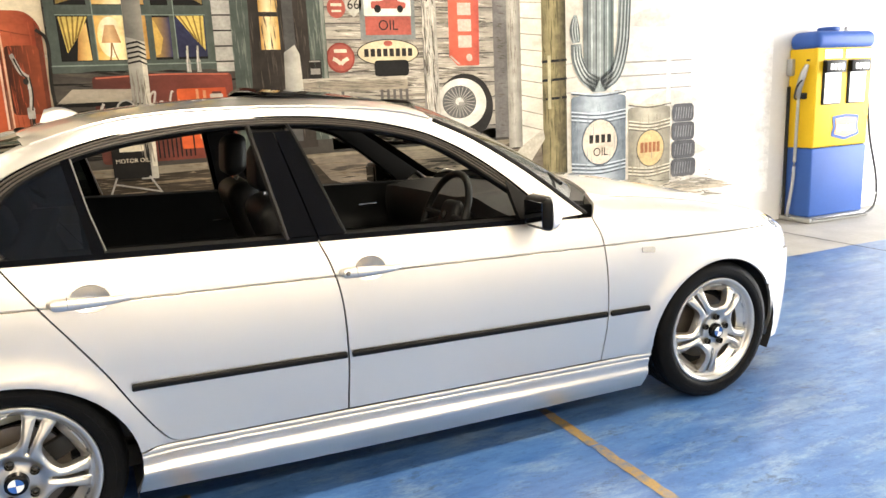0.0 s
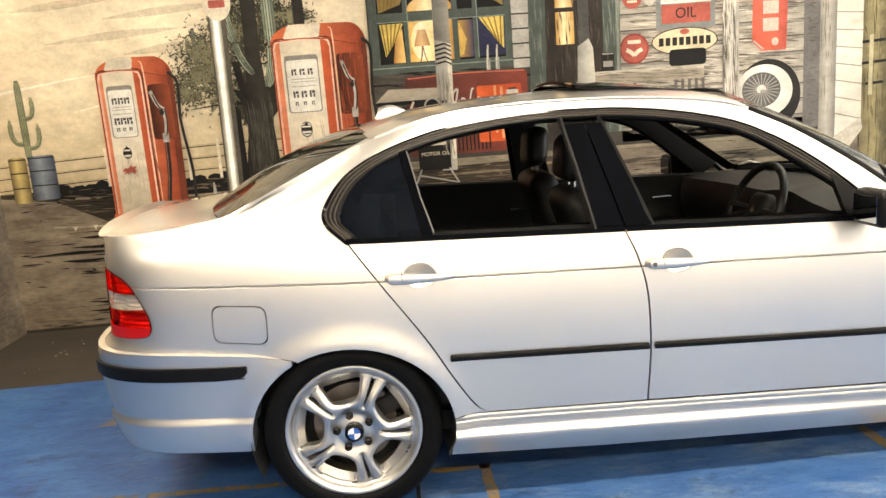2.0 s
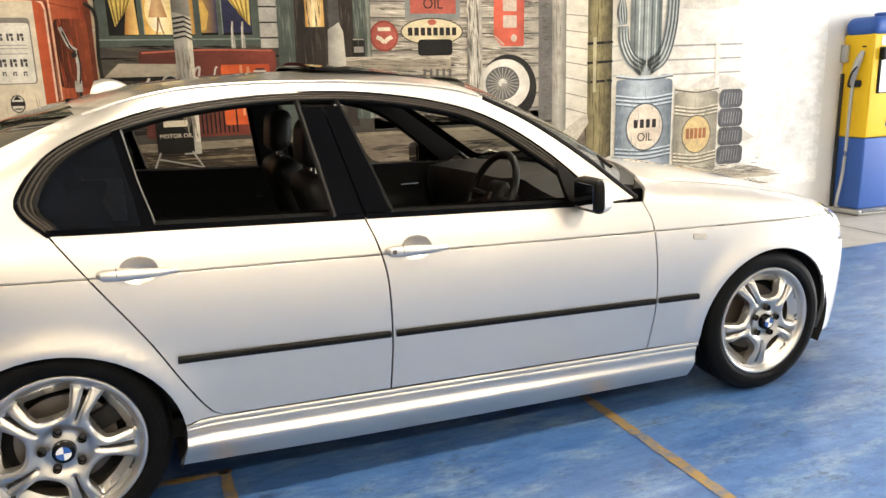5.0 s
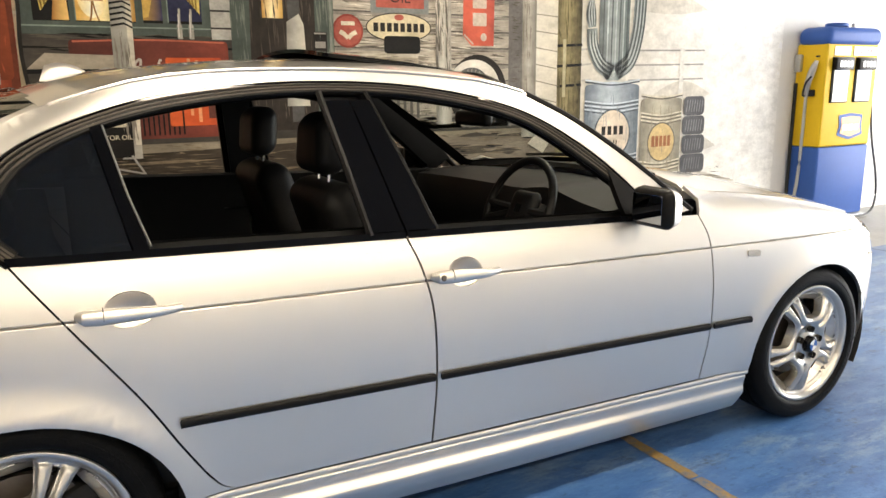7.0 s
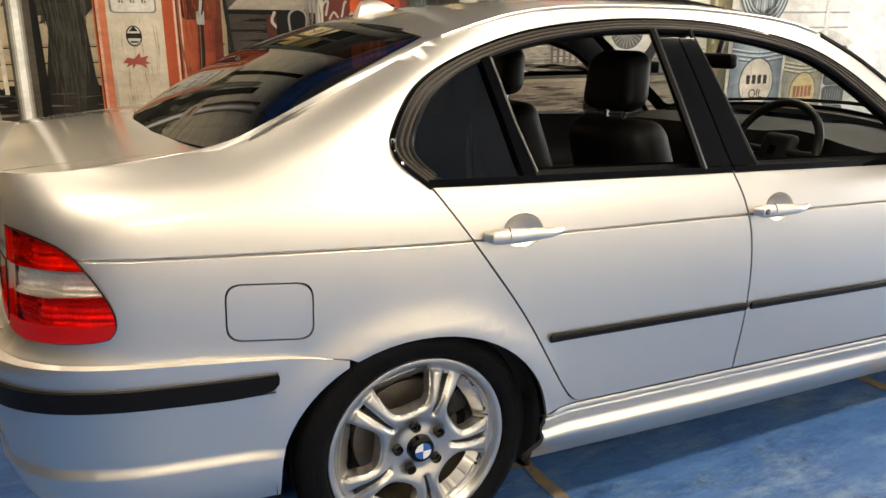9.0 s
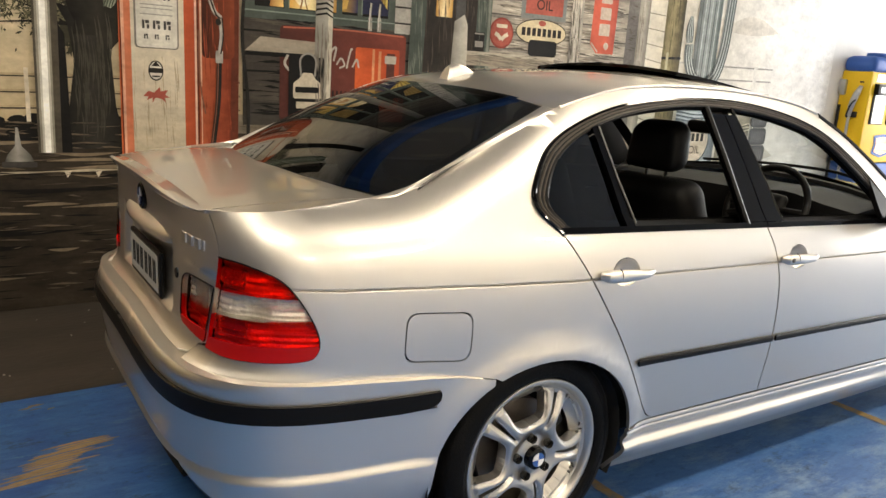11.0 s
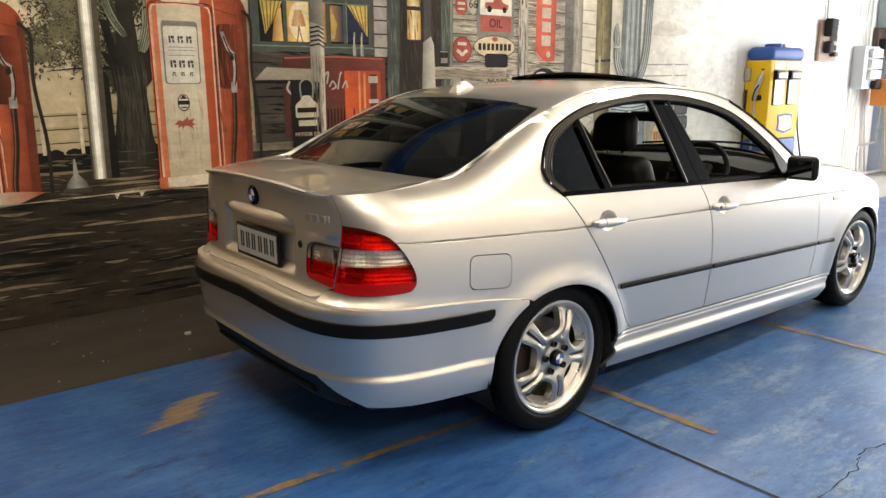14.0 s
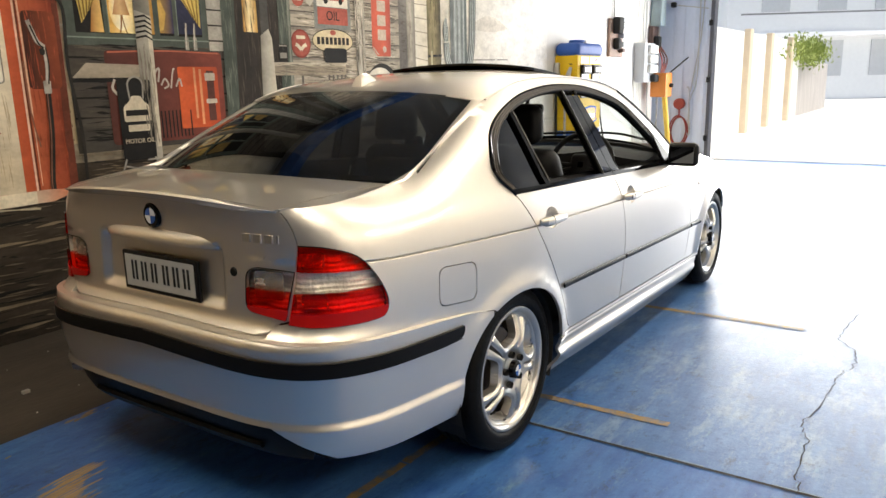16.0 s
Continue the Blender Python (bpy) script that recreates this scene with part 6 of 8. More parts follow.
    daub("red_mark", [(x0 + w * (px - 0.06), z0 + h * pz) for px, pz in ((0.33, 0.322), (0.40, 0.345), (0.47, 0.338), (0.55, 0.362), (0.56, 0.343), (0.66, 0.352), (0.62, 0.330), (0.68, 0.318), (0.61, 0.316), (0.63, 0.296), (0.57, 0.312), (0.49, 0.316), (0.45, 0.294), (0.45, 0.316), (0.37, 0.303), (0.40, 0.320))], 10, SIGN_RED, own)
    daub("nozzle_recess", rounded(rect(split + 0.03, x1 - 0.02, z0 + h * 0.50, z0 + h * 0.83), 0.03, 4), 9, fade((0.05, 0.015, 0.008), (0.22, 0.05, 0.02), 0, vary=0.2), own)
    nx = (split + x1) / 2
    hose = [(nx + 0.01, z0 + h * 0.50), (nx, z0 + h * 0.3), (nx - 0.03, z0 + h * 0.1), (nx - 0.02, z0 + 0.03), (nx + 0.03, z0 + 0.02)]
    many("hose", [stroke(hose, 0.030), stroke([(x1 - 0.02, z1 - 0.12), (x1 + 0.035, z1 - 0.2), (x1 + 0.025, z0 + h * 0.6), (x1 + 0.06, z0 + h * 0.3), (x1 + 0.055, z0 + 0.05)], 0.020)], 10, SOOT, own)
    many("hose_light", [[(p[0] - 0.006, p[1]) for p in stroke(hose, 0.006)], stroke([(split + 0.012, z0 + h * 0.62), (split + 0.016, z0 + h * 0.4), (split + 0.045, z0 + h * 0.25)], 0.009)], 10.4, paint(0.24, 0.10, 0.06), own)
    many("nozzle", [stroke([(nx - 0.055, z0 + h * 0.79), (nx - 0.02, z0 + h * 0.71), (nx + 0.01, z0 + h * 0.685)], 0.024), stroke([(nx + 0.015, z0 + h * 0.69), (nx + 0.022, z0 + h * 0.6), (nx + 0.01, z0 + h * 0.52)], 0.020), rect(nx - 0.012, nx + 0.03, z0 + h * 0.48, z0 + h * 0.535, 0.006)], 10.6, paint(0.40, 0.37, 0.32, 0.6, 20), own)
    many("nozzle_shade", [stroke([(nx - 0.045, z0 + h * 0.77), (nx - 0.01, z0 + h * 0.695), (nx + 0.018, z0 + h * 0.675)], 0.009), stroke([(nx + 0.026, z0 + h * 0.68), (nx + 0.032, z0 + h * 0.6), (nx + 0.018, z0 + h * 0.52)], 0.008), ellipse(nx + 0.005, z0 + h * 0.66, 0.016, 0.02, 12)], 10.9, SOOT, own)
    daub("side_shade", [(x1 - 0.05, z0 + 0.06), (x1, z0 + 0.06), (x1 + 0.005, z1 - 0.12), (x1 - 0.025, z1 - 0.08)], 8.8, paint(0.14, 0.035, 0.018, 0.5), own)
    daub("edge_glow", stroke([(x0 + 0.012, z0 + 0.06), (x0 + 0.016, top - 0.02)], 0.012), 9.5, paint(0.74, 0.40, 0.26, 0.4), own)
    daub("plinth", rounded([(x0 - 0.02, z0), (split + 0.08, z0 + 0.005), (x1 + 0.02, z0 + 0.06), (split + 0.05, z0 + 0.075), (x0 - 0.02, z0 + 0.075)], 0.012, 3), 10.8, fade((0.55, 0.13, 0.05), (0.50, 0.12, 0.04), 0, (0.66, 0.58, 0.45), 0.1), own)
    daub("plinth_front", rounded(rect(x0 + 0.035, split - 0.015, z0 + 0.004, z0 + 0.072), 0.01, 3), 11.1, CREAM, own)


painted_pump(-3.10, -2.60, 0.73, 1.865, -2.80)
painted_pump(-1.900, -1.265, 0.745, 2.0, -1.500)

# the station: dark weatherboards, window, door
BOARD_DARK = paint(0.070, 0.060, 0.049, 0.5, 7, (0.25, 1, 1))
daub("dark_boards", rect(-1.235, 0.56, 1.02, 3.58), 6, BOARD_DARK)
many("board_line", [rect(-1.235, -0.1, z, z + 0.012) for z in np.arange(1.08, 3.5, 0.115)], 6.5, INK)
daub("porch_floor", [(-1.235, 1.0), (2.0, 1.0), (2.0, 1.10), (-1.235, 1.15)], 7, paint(0.055, 0.049, 0.04, 0.5, 6, (0.3, 1, 1)))
win = daub("painted_window", rect(-1.225, -0.235, 1.615, 2.62), 7, TEAL, label="lit window in a dark green frame")
daub("window_glow", rect(-1.165, -0.285, 1.685, 2.55), 7.5, INK, win)
daub("warm_pane", rect(-0.955, -0.64, 1.69, 1.965), 8, fade((0.72, 0.42, 0.10), (0.50, 0.26, 0.06), 0, (0.95, 0.80, 0.42), 0.3), win)
daub("lamp_glow", ellipse(-0.868, 1.83, 0.075, 0.125, 28), 8.3, fade((0.90, 0.70, 0.32), (0.90, 0.70, 0.32), 0, (1.0, 0.95, 0.72), 0.2), win)
daub("warm_pane", ellipse(-0.80, 2.03, 0.16, 0.10, 24, 0, 180), 8, fade((0.60, 0.34, 0.08), (0.50, 0.26, 0.06), 0, (0.95, 0.82, 0.50), 0.3), win)
daub("warm_pane", [(-1.075, 1.69), (-0.99, 1.69), (-1.0, 1.92), (-1.05, 1.86)], 8, fade((0.30, 0.13, 0.03), (0.80, 0.52, 0.18), 0), win)
daub("night_pane", rect(-0.61, -0.50, 1.70, 1.95), 8, fade((0.40, 0.24, 0.06), (0.035, 0.035, 0.085), 0), win)
daub("night_pane", rect(-0.475, -0.285, 1.70, 1.95), 8, paint(0.025, 0.027, 0.06, 0.4), win)
daub("warm_pane", [(-0.64, 1.70), (-0.58, 1.72), (-0.555, 1.82), (-0.60, 1.93), (-0.64, 1.95)], 8.2, paint(0.62, 0.40, 0.10, 0.4), win)
daub("lamp_shade", [(-0.925, 1.795), (-0.810, 1.795), (-0.840, 1.905), (-0.895, 1.905)], 8.6, fade((0.50, 0.26, 0.11), (0.42, 0.20, 0.07), 0, (0.74, 0.48, 0.24)), win)
many("lamp_stem", [stroke([(-0.868, 1.795), (-0.875, 1.73), (-0.885, 1.69)], 0.010), stroke([(-0.864, 1.795), (-0.855, 1.74), (-0.84, 1.69)], 0.008)], 8.6, paint(0.30, 0.15, 0.05), win)
gold, gold_dark = paint(0.62, 0.46, 0.12, 0.4, 10), paint(0.22, 0.14, 0.03, 0.4)
for pts, n in (([(-1.155, 1.955), (-0.99, 1.955), (-1.03, 1.87), (-1.125, 1.735)], 5), ([(-0.465, 1.96), (-0.29, 1.96), (-0.295, 1.74), (-0.36, 1.82)], 4), ([(-1.155, 2.3), (-0.93, 2.3), (-1.0, 2.08), (-1.155, 2.03)], 5), ([(-0.46, 2.3), (-0.29, 2.3), (-0.29, 2.03), (-0.40, 2.1)], 4)):
    daub("curtain", pts, 8.4, gold if pts[0][1] < 2.1 else paint(0.26, 0.18, 0.06, 0.4, 10), win)
    a, b, c, d = [Vector(p) for p in pts]
    many("curtain_fold", [stroke([a + (b - a) * t, d + (c - d) * t * 0.8], 0.010) for t in [(k + 0.5) / n for k in range(n)]], 8.7, gold_dark, win)
many("mullion", [rect(-0.987, -0.957, 1.68, 2.55), rect(-0.65, -0.61, 1.68, 2.55), rect(-0.505, -0.475, 1.68, 2.55), rect(-1.17, -0.28, 1.965, 2.025)], 9, TEAL, win)
many("mullion_light", [rect(-0.960, -0.954, 1.69, 2.55), rect(-0.478, -0.472, 1.69, 2.55), rect(-1.17, -0.28, 1.962, 1.968), rect(-1.225, -0.235, 1.655, 1.663)], 9.3, paint(0.20, 0.25, 0.21), win)
daub("shelf", [(-1.23, 1.425), (-1.13, 1.515), (-0.76, 1.505), (-0.76, 1.43)], 9, BEIGE)
daub("shelf_edge", rect(-1.23, -0.76, 1.405, 1.43), 9, INK)
cooler = daub("painted_cooler", rounded(rect(-1.01, -0.145, 1.03, 1.59), 0.03, 4), 8, fade((0.09, 0.028, 0.021), (0.20, 0.047, 0.030), 0, (0.125, 0.034, 0.024)), label="dark red drinks cooler")
daub("cooler_rim", stroke([(-0.99, 1.578), (-0.6, 1.592), (-0.165, 1.582)], 0.010), 8.4, paint(0.42, 0.12, 0.07), cooler)
many("script_mark", [stroke([(-0.70, 1.36), (-0.675, 1.46), (-0.645, 1.48), (-0.66, 1.40)], 0.014), stroke([(-0.64, 1.38), (-0.61, 1.42), (-0.585, 1.38), (-0.62, 1.36)], 0.012), stroke([(-0.57, 1.36), (-0.545, 1.47), (-0.53, 1.48)], 0.012), stroke([(-0.53, 1.37), (-0.50, 1.42), (-0.485, 1.37)], 0.012), stroke([(-0.96, 1.42), (-0.98, 1.37), (-0.95, 1.33)], 0.016)], 9, paint(0.48, 0.42, 0.36), cooler)
many("cooler_slot", [rect(x, x + 0.010, 1.05, 1.22) for x in np.arange(-0.72, -0.42, 0.028)], 8.6, INK, cooler)
chest = daub("painted_chest", rounded(rect(-0.51, -0.19, 1.10, 1.495), 0.015, 3), 9, fade((0.60, 0.11, 0.03), (0.42, 0.07, 0.025), 0, (0.55, 0.09, 0.025)), label="bright red bottle cabinet")
many("chest_bar", [rect(-0.39, -0.372, 1.16, 1.49), rect(-0.345, -0.325, 1.12, 1.48)], 9.4, paint(0.68, 0.30, 0.14), chest)
many("chest_dark", [rect(-0.285, -0.225, 1.14, 1.47)], 9.3, paint(0.10, 0.035, 0.025), chest)
many("chest_mark", [rect(-0.30, -0.215, 1.405, 1.455, 0.008), rect(-0.30, -0.21, 1.255, 1.285, 0.006)], 9.7, paint(0.50, 0.45, 0.38), chest)
board = daub("painted_sign_board", rounded(rect(-0.955, -0.725, 0.93, 1.415), 0.01, 2), 10, INK, label="black folding oil sign")
daub("jug_shape", rounded([(-0.925, 1.165), (-0.740, 1.165), (-0.740, 1.255), (-0.785, 1.29), (-0.80, 1.32), (-0.865, 1.32), (-0.88, 1.29), (-0.925, 1.255)], 0.015, 3), 10.3, CREAM, board)
many("jug_handle", [stroke([(-0.875, 1.30), (-0.88, 1.40), (-0.83, 1.435), (-0.78, 1.40), (-0.785, 1.30)], 0.012)], 10.4, STONE, board)
many("sign_bar", [rect(-0.912, -0.755, 1.20, 1.235, 0.004)], 10.6, INK, board)
many("sign_bar", [rect(-0.905, -0.755, 1.105, 1.145, 0.004)], 10.6, CREAM, board)
letters("sign_letters", "MOTOR OIL", -0.832, WALL_Y - 0.0205, 1.045, 0.038, CREAM, board)
many("sign_leg", [stroke([(-0.94, 0.94), (-1.0, 0.80)], 0.012), stroke([(-0.74, 0.94), (-0.66, 0.80)], 0.012), stroke([(-0.96, 0.90), (-0.68, 0.83)], 0.010)], 10.3, STONE, board)
many("bottle", [stroke([(x, 1.60), (x, 1.69), (x + 0.004, 1.77)], lambda t: 0.028 if t < 0.45 else 0.012) for x in (-0.415, -0.350)], 9.4, paint(0.36, 0.34, 0.29, 0.5, 20))
many("bottle_light", [stroke([(x - 0.006, 1.61), (x - 0.004, 1.74)], 0.005) for x in (-0.415, -0.350)], 9.7, paint(0.66, 0.63, 0.56))
post = daub("painted_post", [(-0.792, 0.92), (-0.682, 0.92), (-0.662, 3.5), (-0.772, 3.5)], 9.9, fade((0.27, 0.255, 0.22), (0.44, 0.41, 0.34), 0, (0.35, 0.33, 0.285)))
daub("post_shade", [(-0.783, 1.83), (-0.672, 1.80), (-0.662, 3.5), (-0.772, 3.5)], 10.15, fade((0.14, 0.13, 0.11), (0.30, 0.28, 0.23), 0, (0.19, 0.18, 0.155)), post)
daub("post_light", [(-0.714, 1.0), (-0.682, 1.0), (-0.670, 1.80), (-0.700, 1.80)], 10.2, paint(0.60, 0.55, 0.44), post)
many("post_band", [[(-0.785, z), (-0.715, z + 0.014), (-0.672, z - 0.008), (-0.672, z + 0.002), (-0.715, z + 0.026), (-0.785, z + 0.012)] for z in (1.66, 1.69, 1.72, 1.75, 1.78)], 10.25, INK, post)

# pale boards, doorway, porch
daub("pale_strip", rect(-0.235, -0.10, 1.6, 3.5), 8, paint(0.40, 0.38, 0.34, 0.4))
many("board_line", [rect(-0.235, -0.10, z, z + 0.010) for z in np.arange(1.66, 3.4, 0.10)], 8.4, SOOT)
daub("door_frame", [(-0.125, 1.05), (-0.02, 1.05), (0.045, 3.5), (-0.10, 3.5)], 8.8, TEAL)
door = daub("painted_door", [(-0.03, 1.05), (0.42, 1.05), (0.42, 3.5), (0.045, 3.5)], 8, paint(0.034, 0.027, 0.022, 0.5, 8, (1, 1, 0.3)))
many("door_pane", [rect(0.075, 0.205, 1.735, 1.955), rect(0.075, 0.205, 1.985, 2.2)], 8.6, fade((0.55, 0.30, 0.08), (0.62, 0.36, 0.10), 0, (0.95, 0.80, 0.46), 0.3), door)
daub("grey_post", [(0.235, 1.1), (0.315, 1.1), (0.305, 3.5), (0.235, 3.5)], 9, paint(0.075, 0.072, 0.068))
daub("door_frame", rect(0.41, 0.535, 1.1, 3.5), 9, TEAL)
many("door_frame_edge", [rect(0.505, 0.53, 1.1, 3.5)], 9.3, paint(0.24, 0.26, 0.22))
PALE = paint(0.36, 0.325, 0.27, 0.55, 6, (0.3, 1, 1), 0.3)
daub("pale_boards", rect(0.53, 2.02, 1.02, 3.58), 7, PALE)
many("board_line", [rect(0.53, 2.02, z, z + 0.009) for z in np.arange(1.12, 3.5, 0.112)], 7.5, paint(0.09, 0.08, 0.07))
many("board_shade", [rect(0.53, 2.02, z - 0.02, z) for z in np.arange(1.12, 3.5, 0.112)], 7.3, paint(0.24, 0.22, 0.19))
daub("short_post", [(0.205, 1.2), (0.355, 1.2), (0.335, 1.70), (0.305, 1.765), (0.225, 1.715)], 10, fade((0.24, 0.23, 0.20), (0.60, 0.56, 0.47), 0, (0.42, 0.40, 0.35)))
daub("porch_rail", rect(0.31, 1.14, 1.435, 1.53), 9.6, BEIGE)
daub("porch_rail_light", rect(0.31, 1.14, 1.505, 1.53), 9.9, paint(0.50, 0.45, 0.36))
many("rail_baluster", [rect(x, x + 0.022, 1.10, 1.435) for x in (0.62, 0.92, 0.97, 1.02, 1.07, 1.12)], 9.3, paint(0.12, 0.11, 0.10))
can = daub("painted_can", rect(0.395, 0.485, 1.53, 1.66, 0.008), 9.9, SOOT)
many("can_mark", [rect(0.405, 0.475, 1.56, 1.60), rect(0.40, 0.48, 1.645, 1.655)], 10.2, STONE, can)
daub("dark_seat", rounded(rect(0.885, 1.155, 1.53, 1.645), 0.03, 4), 10, INK)

# signs on the boards
s1 = daub("round_sign", ellipse(0.625, 2.015, 0.068, 0.072), 8.5, SIGN_RED)
many("sign_bar", [rect(0.585, 0.665, 2.025, 2.045), rect(0.59, 0.66, 1.985, 2.0)], 8.8, CREAM, s1)
s2 = daub("shield_sign", rounded([(0.69, 2.09), (0.81, 2.09), (0.815, 2.01), (0.752, 1.945), (0.69, 2.01)], 0.02, 3), 8.5, paint(0.46, 0.44, 0.38))
letters("sign_letters", "66", 0.752, WALL_Y - 0.0165, 2.035, 0.095, SOOT, s2)
frame_sign = daub("tall_sign", rect(0.795, 1.225, 1.79, 2.75), 8.5, paint(0.20, 0.21, 0.20))
daub("sign_panel", rect(0.835, 1.19, 1.825, 1.955), 8.8, SIGN_RED, frame_sign)
letters("sign_letters", "OIL", 1.01, WALL_Y - 0.0168, 1.89, 0.10, SOOT, frame_sign)
daub("sign_panel", rect(0.83, 1.195, 1.96, 2.135), 8.8, paint(0.66, 0.63, 0.56, 0.15), frame_sign)
daub("sign_panel", rect(0.83, 1.195, 2.14, 2.36), 8.8, paint(0.17, 0.07, 0.06), frame_sign)
letters("sign_letters", "GAS", 1.01, WALL_Y - 0.0168, 2.25, 0.13, STONE, frame_sign)
daub("truck_shape", rounded([(0.885, 2.01), (1.15, 2.01), (1.16, 2.05), (1.09, 2.065), (1.07, 2.11), (0.99, 2.11), (0.98, 2.065), (0.885, 2.06)], 0.012, 3), 9.1, SIGN_RED, frame_sign)
many("truck_wheel", [ellipse(0.935, 2.008, 0.026, 0.028, 14), ellipse(1.11, 2.008, 0.024, 0.026, 14)], 9.4, INK, frame_sign)
oval = daub("oval_sign", ellipse(1.0, 1.70, 0.243, 0.095, 40), 9, SOOT)
daub("oval_face", ellipse(1.0, 1.70, 0.235, 0.088, 40), 9.3, paint(0.58, 0.50, 0.33), oval)
many("oval_bar", [rect(0.812 + 0.049 * k, 0.846 + 0.049 * k, 1.672, 1.728) for k in range(8)], 9.6, SOOT, oval)
daub("oval_mark", ellipse(1.0, 1.765, 0.035, 0.02), 9.6, SIGN_RED, oval)
fl = daub("round_sign", ellipse(0.632, 1.67, 0.106, 0.106), 9, paint(0.26, 0.05, 0.035))
daub("round_face", ellipse(0.632, 1.67, 0.094, 0.094), 9.3, SIGN_RED, fl)
many("wing_mark", [stroke([(0.575, 1.665), (0.605, 1.65), (0.632, 1.625)], 0.028), stroke([(0.69, 1.665), (0.66, 1.65), (0.632, 1.625)], 0.028), rect(0.585, 0.68, 1.705, 1.73, 0.005)], 9.6, CREAM, fl)
pst = daub("weathered_post", [(1.275, 1.05), (1.40, 1.05), (1.395, 3.5), (1.28, 3.5)], 10, fade((0.20, 0.19, 0.17), (0.34, 0.32, 0.28), 0, (0.46, 0.44, 0.39)))
daub("skull_shape", rounded([(1.17, 2.40), (1.24, 2.33), (1.30, 2.345), (1.345, 2.345), (1.40, 2.33), (1.475, 2.40), (1.41, 2.27), (1.375, 2.24), (1.355, 2.08), (1.335, 2.02), (1.31, 2.02), (1.29, 2.08), (1.265, 2.24), (1.235, 2.27)], 0.012, 2), 10.5, paint(0.54, 0.50, 0.43), pst)
many("skull_hole", [ellipse(1.292, 2.235, 0.014, 0.02, 10), ellipse(1.352, 2.235, 0.014, 0.02, 10), ellipse(1.322, 2.09, 0.01, 0.03, 10)], 10.8, SOOT, pst)
red = daub("tall_red_sign", rounded([(1.495, 1.66), (1.565, 1.59), (1.75, 1.59), (1.765, 2.30), (1.70, 2.35), (1.56, 2.35), (1.505, 2.30)], 0.006, 2), 8.5, fade((0.50, 0.10, 0.06), (0.40, 0.08, 0.055), 0, (0.56, 0.12, 0.07)))
many("sign_bar", [rect(1.575, 1.69, z - 0.045, z + 0.045, 0.008) for z in (2.25, 2.13, 2.01, 1.89, 1.77)], 8.9, paint(0.50, 0.42, 0.35), red)
many("sign_bar", [ellipse(1.665, 1.65, 0.026, 0.028, 16), stroke([(1.505, 1.665), (1.58, 1.60)], 0.012)], 8.9, paint(0.48, 0.40, 0.33), red)
tyre = daub("painted_spare_wheel", ellipse(1.615, 1.275, 0.245, 0.255, 44), 9.5, SOOT, label="spare wheel with a white-walled tyre")
daub("white_wall", ellipse(1.585, 1.305, 0.215, 0.19, 44), 9.8, fade((0.40, 0.38, 0.34), (0.56, 0.53, 0.47), 0, (0.70, 0.67, 0.60)), tyre)
daub("wheel_rim", ellipse(1.565, 1.315, 0.145, 0.125, 40), 10.1, paint(0.10, 0.10, 0.095), tyre)
many("wire_spoke", [stroke([(1.565, 1.315), (1.565 + 0.135 * math.cos(radians(a)), 1.315 + 0.115 * math.sin(radians(a)))], 0.007) for a in range(0, 360, 15)], 10.4, STONE, tyre)
daub("wheel_hub", ellipse(1.565, 1.32, 0.035, 0.03), 10.7, paint(0.60, 0.58, 0.52), tyre)
many("grass_tuft", [stroke([(x, 1.02), (x + d, 1.12)], lambda t: 0.03 * (1 - t) + 0.003) for x, d in ((1.50, -0.03), (1.54, 0.01), (1.58, -0.01), (1.62, 0.03))], 10.8, paint(0.20, 0.19, 0.16))
daub("shade_boards", rect(1.88, 2.02, 1.02, 3.5), 7.8, paint(0.15, 0.14, 0.13, 0.4))
daub("corner_post", [(2.0, 0.93), (2.125, 0.93), (2.125, 3.5), (2.0, 3.5)], 9, fade((0.28, 0.26, 0.22), (0.22, 0.21, 0.18), 0, (0.44, 0.41, 0.35)))
side_wall = daub("side_boards", [(2.125, 0.94), (2.325, 1.06), (2.315, 3.5), (2.125, 3.5)], 8.6, fade((0.66, 0.62, 0.53), (0.56, 0.52, 0.42), 0))
many("board_line", [[(2.125, z), (2.32, z - 0.055 + (z - 1.0) * 0.05), (2.32, z - 0.047 + (z - 1.0) * 0.05), (2.125, z + 0.008)] for z in np.arange(1.1, 3.4, 0.12)], 9, paint(0.24, 0.22, 0.18), side_wall)
daub("foundation", [(2.06, 0.88), (2.2, 0.80), (2.34, 0.98), (2.325, 1.06), (2.125, 0.94)], 9, paint(0.46, 0.42, 0.34))
daub("olive_column", [(2.32, 0.42), (2.56, 0.42), (2.545, 3.5), (2.30, 3.5)], 8, fade((0.15, 0.125, 0.065), (0.045, 0.038, 0.02), 0, (0.27, 0.225, 0.11), 0.6))
many("fence_rail", [stroke([(2.32, z), (2.56, z + 0.012)], 0.02) for z in (1.30, 1.45, 1.60)], 8.6, INK)
daub("fence_post", rect(2.375, 2.405, 1.22, 1.65), 9, paint(0.40, 0.36, 0.22))

